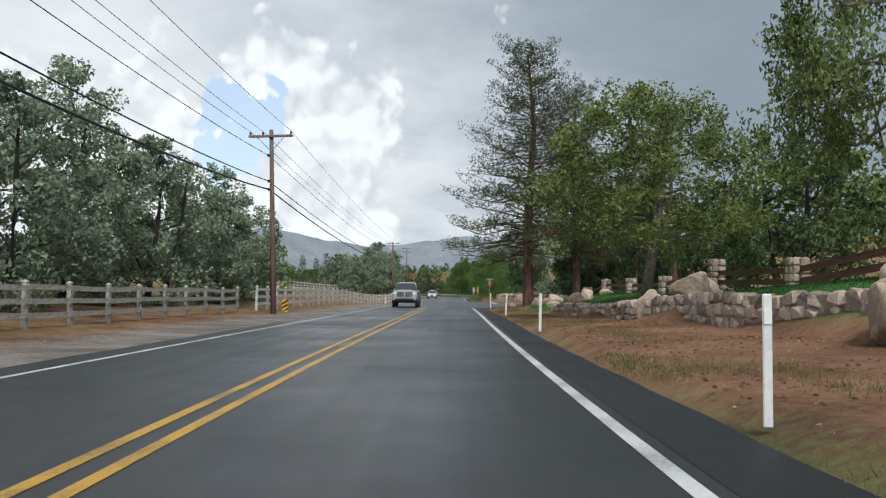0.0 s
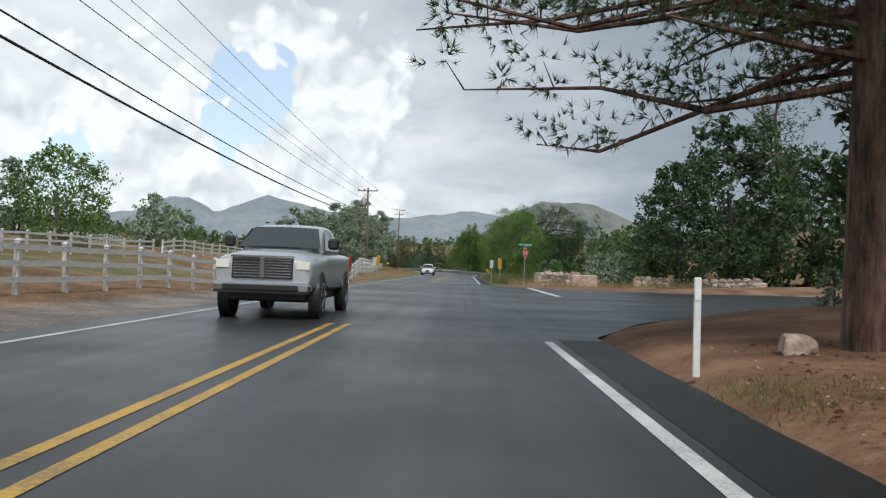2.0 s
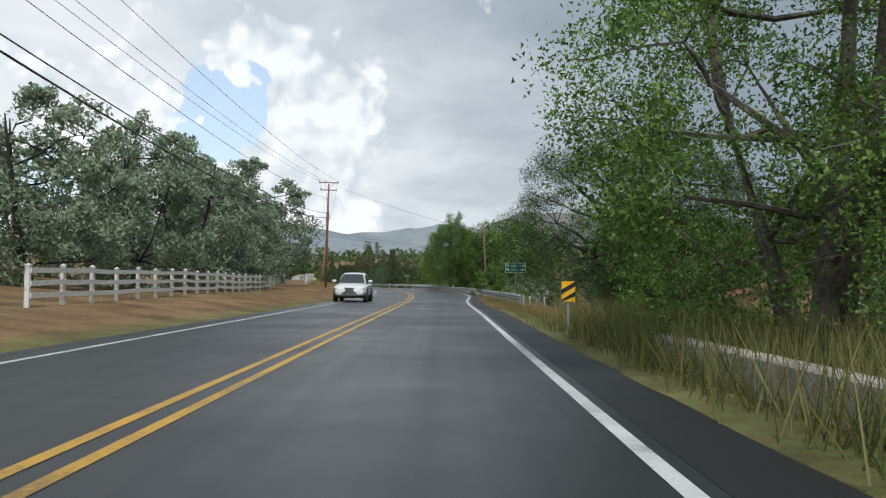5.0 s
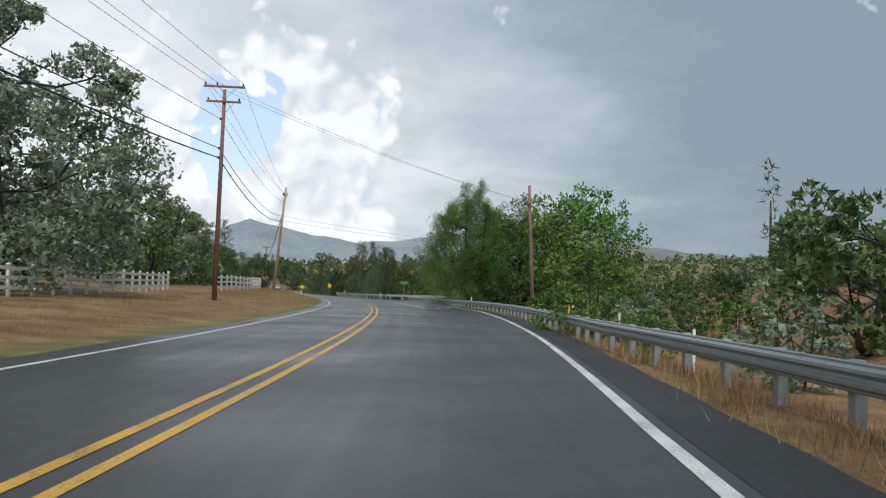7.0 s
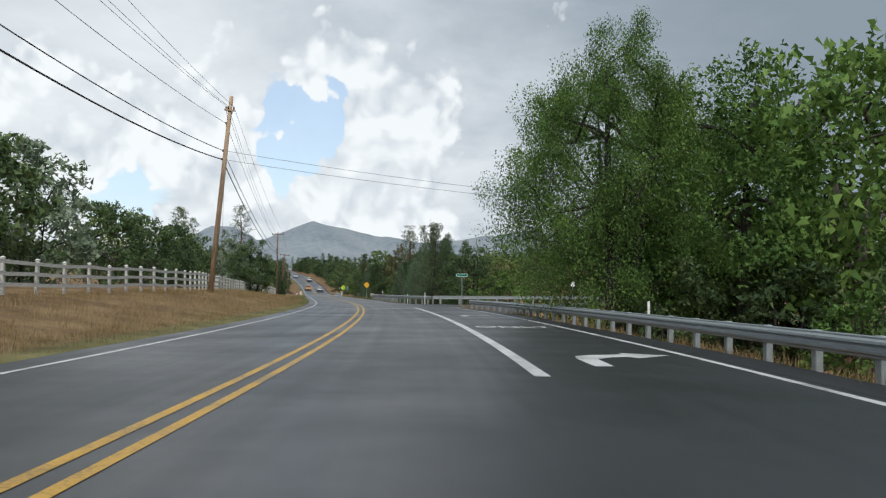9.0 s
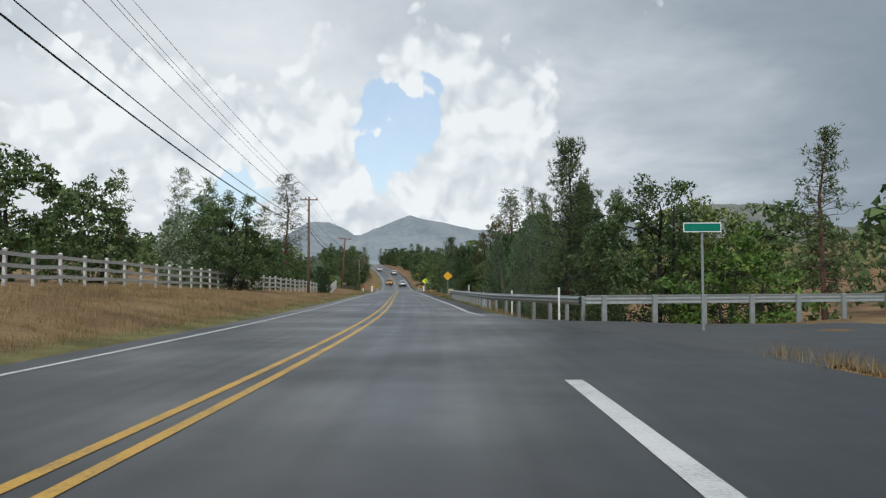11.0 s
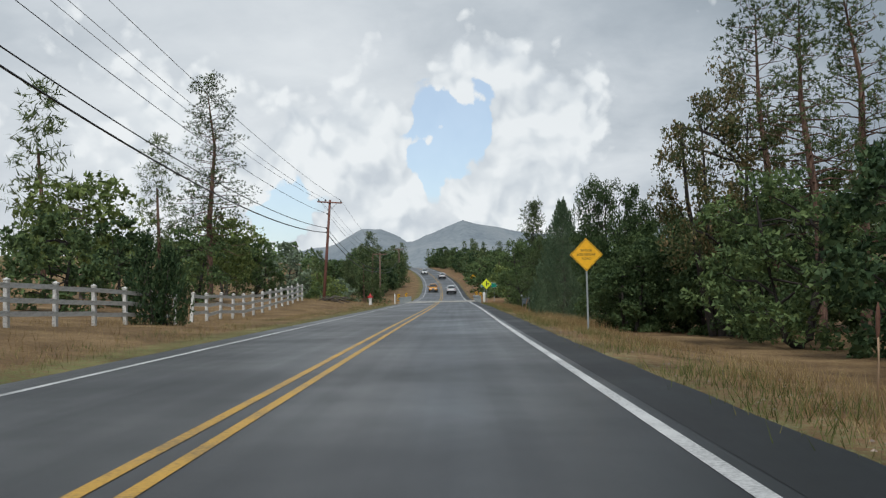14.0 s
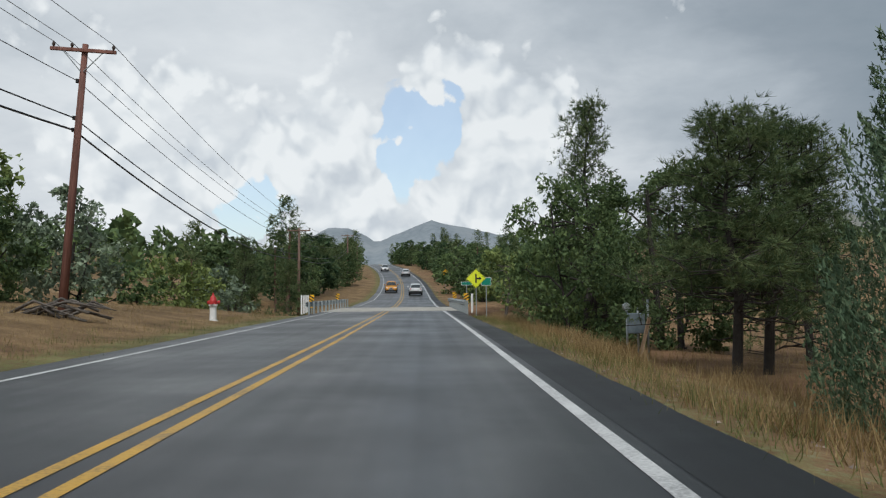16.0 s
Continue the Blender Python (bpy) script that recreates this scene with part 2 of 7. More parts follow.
def material(name, tones, rough=0.8, scale=1.5, fine=18.0, bump=0.25, metal=0.0, spec=0.5, island=0.0, rough_var=0.1, obvar=0.0, height=0.02, grain=1.0):
    """A surface of two or three tones, mixed by coarse and fine noise, with fine relief."""
    m = bpy.data.materials.new(name)
    m.use_nodes = True
    w = Nodes(m.node_tree)
    co = w.add("ShaderNodeTexCoord").outputs["Object"]
    if grain != 1.0:
        co = w.add("ShaderNodeVectorMath", {0: co, 1: (1.0, 1.0, grain)}, op="MULTIPLY").outputs[0]
    a = w.noise(co, scale, 4.0, 0.6)
    b = w.noise(co, fine, 5.0, 0.65)
    fac = w.math("MULTIPLY_ADD", w.math("SUBTRACT", b, 0.5), 0.9, a)
    if island:
        rnd = w.add("ShaderNodeNewGeometry").outputs["Random Per Island"]
        fac = w.math("MULTIPLY_ADD", w.math("SUBTRACT", rnd, 0.5), island, fac)
    if obvar:
        rnd = w.add("ShaderNodeObjectInfo").outputs["Random"]
        fac = w.math("MULTIPLY_ADD", w.math("SUBTRACT", rnd, 0.5), obvar, fac)
    lo, hi = 0.3, 0.7
    stops = [(lo + (hi - lo) * i / max(1, len(tones) - 1), t) for i, t in enumerate(tones)]
    col = w.ramp(fac, stops) if len(tones) > 1 else None
    rr = w.math("MULTIPLY_ADD", w.math("SUBTRACT", a, 0.5), rough_var * 4, rough, clamp=True)
    bs = {"Roughness": rr, "Metallic": metal, "Specular IOR Level": spec, "Base Color": col if col else (*tones[0], 1)}
    if bump:
        bs["Normal"] = w.add("ShaderNodeBump", {"Strength": bump, "Distance": height, "Height": b}).outputs[0]
    p = w.add("ShaderNodeBsdfPrincipled", bs)
    w.add("ShaderNodeOutputMaterial", {0: p.outputs[0]})
    return m


def leaf_material(name, tones, scale=0.6):
    m = bpy.data.materials.new(name)
    m.use_nodes = True
    w = Nodes(m.node_tree)
    co = w.add("ShaderNodeTexCoord").outputs["Object"]
    a = w.noise(co, scale, 3.0)
    rnd = w.add("ShaderNodeNewGeometry").outputs["Random Per Island"]
    obr = w.add("ShaderNodeObjectInfo").outputs["Random"]
    fac = w.math("ADD", w.math("MULTIPLY_ADD", w.math("SUBTRACT", rnd, 0.5), 0.55, a), w.math("MULTIPLY_ADD", obr, 0.2, -0.1))
    col = w.ramp(fac, [(0.25 + 0.5 * i / (len(tones) - 1), t) for i, t in enumerate(tones)])
    d = w.add("ShaderNodeBsdfPrincipled", {"Base Color": col, "Roughness": 0.65, "Specular IOR Level": 0.18})
    t = w.add("ShaderNodeBsdfTranslucent", {"Color": col})
    s = w.add("ShaderNodeMixShader", {0: 0.30, 1: d.outputs[0], 2: t.outputs[0]})
    w.add("ShaderNodeOutputMaterial", {0: s.outputs[0]})
    return m


def asphalt_material(name, dark, pale, rough):
    """Wet asphalt: stone grain, worn wheel tracks, damp sheen in patches."""
    m = bpy.data.materials.new(name)
    m.use_nodes = True
    w = Nodes(m.node_tree)
    co = w.add("ShaderNodeTexCoord").outputs["Object"]
    uv = w.add("ShaderNodeUVMap")
    uv.uv_map = "along"
    sep = w.add("ShaderNodeSeparateXYZ", {0: uv.outputs[0]})
    grain = w.noise(co, 55.0, 4.0, 0.7)
    patch = w.noise(co, 0.22, 4.0, 0.6)
    streak_co = w.add("ShaderNodeCombineXYZ", {0: w.math("MULTIPLY", sep.outputs[0], 0.02), 1: w.math("MULTIPLY", sep.outputs[1], 1.6)}).outputs[0]
    streak = w.noise(streak_co, 1.6, 3.0, 0.5)
    fac = w.math("ADD", w.math("MULTIPLY", patch, 0.55), w.math("MULTIPLY_ADD", streak, 0.09, w.math("MULTIPLY", w.math("SUBTRACT", grain, 0.5), 0.5)))
    col = w.ramp(fac, [(0.25, dark), (0.75, pale)])
    wet = w.math("ADD", w.math("MULTIPLY_ADD", w.math("SUBTRACT", streak, 0.5), 0.16, rough), w.math("MULTIPLY", w.math("SUBTRACT", patch, 0.5), 0.5), clamp=True)
    bump = w.add("ShaderNodeBump", {"Strength": 0.35, "Distance": 0.006, "Height": grain})
    p = w.add("ShaderNodeBsdfPrincipled", {"Base Color": col, "Roughness": wet, "Specular IOR Level": 0.5, "Normal": bump.outputs[0]})
    w.add("ShaderNodeOutputMaterial", {0: p.outputs[0]})
    return m


def ground_material():
    """Verges: red-brown soil, dry straw grass, green turf, by a painted-on map of the land (vertex layer 'cover')."""
    m = bpy.data.materials.new("earth_and_grass")
    m.use_nodes = True
    w = Nodes(m.node_tree)
    co = w.add("ShaderNodeTexCoord").outputs["Object"]
    cover = w.add("ShaderNodeVertexColor")
    cover.layer_name = "cover"
    sep = w.add("ShaderNodeSeparateColor", {0: cover.outputs[0]})
    a = w.noise(co, 0.5, 4.0, 0.6)
    b = w.noise(co, 7.0, 6.0, 0.7)
    c = w.noise(co, 60.0, 4.0, 0.7)
    f = w.math("MULTIPLY_ADD", w.math("SUBTRACT", c, 0.5), 0.8, w.math("MULTIPLY_ADD", w.math("SUBTRACT", b, 0.5), 0.7, a))
    soil = w.ramp(f, [(0.25, (0.085, 0.043, 0.026)), (0.5, (0.19, 0.098, 0.055)), (0.75, (0.30, 0.175, 0.105))])
    straw = w.ramp(f, [(0.25, (0.085, 0.052, 0.026)), (0.5, (0.19, 0.12, 0.058)), (0.75, (0.31, 0.215, 0.112))])
    turf = w.ramp(f, [(0.25, (0.03, 0.085, 0.02)), (0.6, (0.06, 0.17, 0.035)), (0.8, (0.12, 0.23, 0.06))])
    gravel = w.ramp(f, [(0.25, (0.09, 0.075, 0.065)), (0.5, (0.2, 0.17, 0.15)), (0.75, (0.34, 0.3, 0.27))])
    jitter = w.math("MULTIPLY", w.math("SUBTRACT", b, 0.5), 0.9)

    def edge(socket):
        return w.math("MULTIPLY_ADD", w.math("SUBTRACT", w.math("ADD", socket, jitter), 0.5), 2.2, 0.5, clamp=True)

    col = w.mix(edge(sep.outputs[0]), soil, straw)
    col = w.mix(edge(sep.outputs[1]), col, turf)
    col = w.mix(edge(sep.outputs[2]), col, gravel)
    bump = w.add("ShaderNodeBump", {"Strength": 0.7, "Distance": 0.05, "Height": w.math("MULTIPLY_ADD", c, 0.5, b)})
    p = w.add("ShaderNodeBsdfPrincipled", {"Base Color": col, "Roughness": 0.9, "Specular IOR Level": 0.25, "Normal": bump.outputs[0]})
    w.add("ShaderNodeOutputMaterial", {0: p.outputs[0]})
    return m


M = {}
M["earth"] = ground_material()
M["asphalt"] = asphalt_material("wet_asphalt", (0.020, 0.021, 0.0225), (0.050, 0.0515, 0.054), 0.41)
M["asphalt_dark"] = asphalt_material("shoulder_asphalt", (0.010, 0.0105, 0.011), (0.026, 0.0265, 0.027), 0.58)
M["asphalt_old"] = asphalt_material("old_asphalt", (0.04, 0.04, 0.041), (0.09, 0.088, 0.086), 0.5)
M["paint_white"] = material("road_paint_white", [(0.28, 0.28, 0.28), (0.52, 0.52, 0.515), (0.62, 0.62, 0.61)], 0.5, 0.9, 30, 0.2, height=.004)
M["paint_yellow"] = material("road_paint_yellow", [(0.20, 0.12, 0.02), (0.46, 0.265, 0.03), (0.55, 0.32, 0.04)], 0.5, 0.9, 25, 0.2, height=.004)
M["fence_white"] = material("white_fence_paint", [(0.42, 0.41, 0.39), (0.66, 0.65, 0.63), (0.74, 0.73, 0.71)], 0.55, 1.2, 14, 0.15, height=.004)
M["fence_grey"] = material("weathered_fence_paint", [(0.24, 0.22, 0.20), (0.42, 0.40, 0.37), (0.55, 0.53, 0.5)], 0.75, 2.0, 16, 0.3, height=.006)
M["post_white"] = material("white_plastic", [(0.62, 0.62, 0.62), (0.78, 0.78, 0.78)], 0.4, 2, 20, 0.05)
M["pole_wood"] = material("pole_wood", [(0.10, 0.062, 0.045), (0.19, 0.12, 0.09), (0.27, 0.19, 0.145)], 0.85, 3.0, 22, 0.6, grain=.06)
M["pole_tan"] = material("tan_pole_wood", [(0.20, 0.13, 0.08), (0.36, 0.25, 0.16), (0.45, 0.33, 0.22)], 0.85, 3.0, 22, 0.6, grain=.06)
M["pole_red"] = material("reddish_pole_wood", [(0.11, 0.05, 0.038), (0.2, 0.085, 0.065), (0.26, 0.13, 0.10)], 0.85, 3.0, 22, 0.6, grain=.06)
M["wire"] = material("black_cable", [(0.02, 0.02, 0.022)], 0.5, bump=0)
M["wire_grey"] = material("bare_cable", [(0.24, 0.25, 0.26)], 0.45, bump=0)
M["galv"] = material("galvanised_steel", [(0.25, 0.28, 0.29), (0.29, 0.32, 0.33), (0.325, 0.355, 0.365)], 0.5, 5.0, 40, 0.03, metal=0.35)
M["meter_grey"] = material("meter_box_paint", [(0.10, 0.13, 0.155), (0.16, 0.20, 0.225)], 0.5, 2, 10, 0.05)
M["ceramic"] = material("insulator_glaze", [(0.08, 0.06, 0.05)], 0.25, bump=0)
M["grey_tank"] = material("grey_tank_paint", [(0.38, 0.42, 0.44), (0.48, 0.52, 0.54)], 0.45, 2, 10, 0.05)
M["stone"] = material("field_stone", [(0.182, 0.144, 0.123), (0.353, 0.28, 0.228), (0.496, 0.405, 0.327)], 0.85, 2.2, 14, 0.6, obvar=0.4, height=.03)
M["boulder"] = material("tan_boulder", [(0.26, 0.189, 0.143), (0.468, 0.351, 0.273), (0.598, 0.468, 0.377)], 0.85, 1.6, 9, 0.7, obvar=0.3, height=.05)
M["mortar"] = material("mortar", [(0.19, 0.16, 0.135), (0.28, 0.24, 0.205)], 0.9, 3, 25, 0.5)
M["concrete"] = material("old_concrete", [(0.26, 0.24, 0.21), (0.38, 0.36, 0.32), (0.45, 0.42, 0.38)], 0.85, 1.2, 15, 0.35)
M["rust_wood"] = material("red_brown_timber", [(0.08, 0.035, 0.022), (0.16, 0.07, 0.045)], 0.8, 1.5, 14, 0.4)
M["sign_red"] = material("sign_red", [(0.42, 0.028, 0.03), (0.52, 0.04, 0.04)], 0.4, 2, 10, 0)
M["sign_white"] = material("sign_white", [(0.72, 0.72, 0.72), (0.8, 0.8, 0.8)], 0.4, 2, 10, 0)
M["sign_yellow"] = material("sign_yellow", [(0.72, 0.38, 0.01), (0.85, 0.46, 0.015)], 0.4, 2, 10, 0)
M["sign_lime"] = material("sign_lime", [(0.62, 0.68, 0.02), (0.72, 0.78, 0.03)], 0.4, 2, 10, 0)
M["sign_green"] = material("sign_green", [(0.0, 0.16, 0.105), (0.005, 0.20, 0.135)], 0.4, 2, 10, 0)
M["sign_black"] = material("sign_black", [(0.015, 0.015, 0.015)], 0.5, bump=0)
M["sign_back"] = material("sign_back", [(0.4, 0.41, 0.42), (0.5, 0.51, 0.52)], 0.5, 2, 10, 0, metal=.4)
M["bark_pine"] = material("pine_bark", [(0.022, 0.014, 0.011), (0.115, 0.064, 0.046), (0.21, 0.128, 0.095)], 0.9, 2.5, 13, 1.0, height=.06, grain=.2)
M["bark"] = material("grey_bark", [(0.045, 0.038, 0.032), (0.105, 0.09, 0.078), (0.17, 0.15, 0.13)], 0.9, 2.0, 9, 0.9, height=.04)
M["bark_dark"] = material("dark_bark", [(0.018, 0.015, 0.013), (0.04, 0.034, 0.03)], 0.9, 2.0, 9, 0.8, height=.03)
M["leaf_oak"] = leaf_material("oak_leaves", [(0.055, 0.089, 0.040), (0.096, 0.145, 0.059), (0.161, 0.223, 0.084)])
M["leaf_olive"] = leaf_material("olive_oak_leaves", [(0.083, 0.116, 0.040), (0.148, 0.197, 0.062), (0.229, 0.278, 0.092)])
M["leaf_dark"] = leaf_material("dark_oak_leaves", [(0.035, 0.061, 0.026), (0.063, 0.101, 0.040), (0.109, 0.153, 0.061)])
# grey-green leaves, made paler to stand in for haze on the wet windscreen
M["leaf_grey"] = leaf_material("hazed_grey_green_leaves", [(0.128, 0.170, 0.119), (0.213, 0.270, 0.183), (0.340, 0.411, 0.284)])
M["leaf_fresh"] = leaf_material("fresh_leaves", [(0.058, 0.111, 0.029), (0.108, 0.193, 0.045), (0.188, 0.288, 0.070)])
M["leaf_brown"] = leaf_material("autumn_leaves", [(0.055, 0.080, 0.032), (0.105, 0.115, 0.048), (0.205, 0.150, 0.075)])
M["needle_pine"] = leaf_material("pine_needles", [(0.050, 0.085, 0.039), (0.104, 0.143, 0.060), (0.181, 0.219, 0.095)])
M["needle_blue"] = leaf_material("juniper_sprays", [(0.056, 0.094, 0.054), (0.103, 0.162, 0.093), (0.187, 0.248, 0.144)])
M["needle_dark"] = leaf_material("dark_juniper_sprays", [(0.030, 0.057, 0.027), (0.057, 0.098, 0.043), (0.102, 0.150, 0.067)])
M["leaf_litter"] = leaf_material("fallen_leaf_litter", [(0.085, 0.040, 0.022), (0.20, 0.095, 0.050), (0.30, 0.165, 0.090)], 0.5)
M["straw"] = leaf_material("dry_grass", [(0.170, 0.112, 0.048), (0.310, 0.220, 0.102), (0.420, 0.325, 0.170)], 0.2)
M["green_grass"] = leaf_material("green_grass", [(0.068, 0.085, 0.025), (0.119, 0.145, 0.047), (0.255, 0.230, 0.093)], 0.2)
M["turf"] = leaf_material("lawn_grass", [(0.027, 0.081, 0.018), (0.050, 0.144, 0.032), (0.081, 0.198, 0.045)], 0.3)
# woods of the far range, with the haze of distance mixed into the colour
M["mountain"] = material("hazed_mountain", [(0.16, 0.19, 0.22), (0.21, 0.24, 0.265), (0.25, 0.275, 0.295)], 0.95, 0.006, 0.05, 0.0)
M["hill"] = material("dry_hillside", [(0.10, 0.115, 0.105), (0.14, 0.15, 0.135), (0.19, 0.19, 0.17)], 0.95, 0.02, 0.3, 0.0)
M["car_white"] = material("white_car_paint", [(0.62, 0.63, 0.65), (0.66, 0.67, 0.69)], 0.2, 1, 10, 0, spec=.6, rough_var=0.02)
M["car_silver"] = material("silver_car_paint", [(0.45, 0.47, 0.5), (0.5, 0.52, 0.55)], 0.22, 1, 10, 0, metal=.35, rough_var=0.02)
M["car_red"] = material("red_car_paint", [(0.35, 0.02, 0.02)], 0.25, bump=0, rough_var=0.02)
M["car_yellow"] = material("orange_car_paint", [(0.55, 0.24, 0.03)], 0.25, bump=0, rough_var=0.02)
# dark glass, its base lightened to stand in for reflected sky
M["car_glass"] = material("sky_toned_glass", [(0.045, 0.052, 0.056)], 0.07, bump=0, spec=.5, rough_var=0.01)
M["rubber"] = material("rubber", [(0.018, 0.018, 0.018), (0.03, 0.03, 0.03)], 0.8, 6, 30, .2)
M["chrome"] = material("chrome", [(0.6, 0.61, 0.62)], 0.15, bump=0, metal=1, rough_var=0.02)
M["black_trim"] = material("black_trim", [(0.02, 0.02, 0.021)], 0.45, bump=0)
M["tail_red"] = material("tail_lamp", [(0.45, 0.012, 0.012)], 0.15, bump=0, rough_var=0.01)
lamp = bpy.data.materials.new("headlamp")
lamp.use_nodes = True
_p = lamp.node_tree.nodes["Principled BSDF"]
_p.inputs["Base Color"].default_value = (0.45, 0.44, 0.42, 1)
_p.inputs["Emission Color"].default_value = (1, 0.85, 0.6, 1)
_p.inputs["Emission Strength"].default_value = 0.2
M["headlamp"] = lamp

# ---------------------------------------------------------------- mesh helpers


def mesh_of(name, verts, faces, mat, smooth=False):
    me = bpy.data.meshes.new(name)
    me.from_pydata([tuple(v) for v in verts], [], [tuple(f) for f in faces])
    me.materials.append(mat)
    if smooth:
        me.polygons.foreach_set("use_smooth", [True] * len(me.polygons))
    me.update()
    return me


def mesh_bm(name, bm, mat, smooth=False):
    me = bpy.data.meshes.new(name)
    bm.to_mesh(me)
    bm.free()
    me.materials.append(mat)
    if smooth:
        me.polygons.foreach_set("use_smooth", [True] * len(me.polygons))
    return me


def part(name, me, parent, m=None, label=""):
    ob = new(name, me)
    ob.parent = parent
    if m is not None:
        ob.matrix_basis = m
    if label:
        ob["label"] = label
    return ob


def thing(name, m, label, category, group="", kind=""):
    ob = new(name)
    ob.empty_display_size = 0.2
    ob.matrix_basis = m
    return tagged(ob, label, category, group, kind)


def single(name, me, label, category, m=None, group="", kind=""):
    ob = new(name, me)
    if m is not None:
        ob.matrix_basis = m
    return tagged(ob, label, category, group, kind)


def box_bm(sx, sy, sz, at=(0, 0, 0), bevel=0.0, bm=None):
    """A box whose base centre is at 'at'."""
    own = bmesh.new()
    bmesh.ops.create_cube(own, size=1.0, matrix=Matrix.Translation((at[0], at[1], at[2] + sz / 2)) @ Matrix.Diagonal((sx, sy, sz, 1)))
    if bevel:
        bmesh.ops.bevel(own, geom=own.edges[:], offset=bevel, segments=1, affect="EDGES")
    if bm is None:
        return own
    tmp = bpy.data.meshes.new("tmp")
    own.to_mesh(tmp)
    own.free()
    bm.from_mesh(tmp)
    bpy.data.meshes.remove(tmp)
    return bm


def tube(path, radii, sides=8, caps=True):
    """Vertices and faces of a tapered tube along a path."""
    vs, fs = [], []
    path = [Vector(p) for p in path]
    for i, p in enumerate(path):
        t = (path[min(i + 1, len(path) - 1)] - path[max(i - 1, 0)]).normalized()
        a = t.orthogonal().normalized() if abs(t.z) < 0.95 else Vector((1, 0, 0)).cross(t).normalized()
        b = t.cross(a)
        for k in range(sides):
            w = 2 * math.pi * k / sides
            vs.append(p + (a * math.cos(w) + b * math.sin(w)) * radii[i])
    for i in range(len(path) - 1):
        for k in range(sides):
            k2 = (k + 1) % sides
            fs.append((i * sides + k, i * sides + k2, (i + 1) * sides + k2, (i + 1) * sides + k))
    if caps:
        fs.append(tuple(range(sides - 1, -1, -1)))
        fs.append(tuple(range((len(path) - 1) * sides, len(path) * sides)))
    return vs, fs


class Heap:
    """Collects vertices and faces of many pieces for one mesh."""

    def __init__(self):
        self.v, self.f = [], []

    def put(self, vf):
        n = len(self.v)
        self.v.extend(vf[0])
        self.f.extend([tuple(i + n for i in f) for f in vf[1]])
        return self

    def mesh(self, name, mat, smooth=False):
        return mesh_of(name, self.v, self.f, mat, smooth)


def ribbon(name, lo, hi, s0, s1, mat, z=0.004, step=2.0, z_edge=None, base=None):
    """A strip along the road between the offsets lo(s) and hi(s)."""
    n = max(2, int((s1 - s0) / step) + 1)
    sta = np.linspace(s0, s1, n)
    vs, fs, uv = [], [], []
    for s in sta:
        a, b = (lo(s) if callable(lo) else lo), (hi(s) if callable(hi) else hi)
        k = 2 if b - a < 1 else 5
        for j in range(k):
            lat = a + (b - a) * j / (k - 1)
            vs.append(on(s, lat, road_z(s) + z))
            uv.append((s, lat))
    for i in range(n - 1):
        for j in range(k - 1):
            fs.append((i * k + j, i * k + j + 1, (i + 1) * k + j + 1, (i + 1) * k + j))
    me = mesh_of(name, vs, fs, mat)
    lay = me.uv_layers.new(name="along")
    for lp in me.loops:
        lay.data[lp.index].uv = uv[lp.vertex_index]
    return me

# ---------------------------------------------------------------- ground, road, markings


def pave_r(s):
    return edge_line(s) + 0.95 + 0.02 * math.sin(s * 1.7) + 0.03 * math.sin(s * 0.21)


def pave_l(s):
    return LANE_L - 0.75 - 0.02 * math.sin(s * 1.3 + 1) - 0.03 * math.sin(s * 0.23)


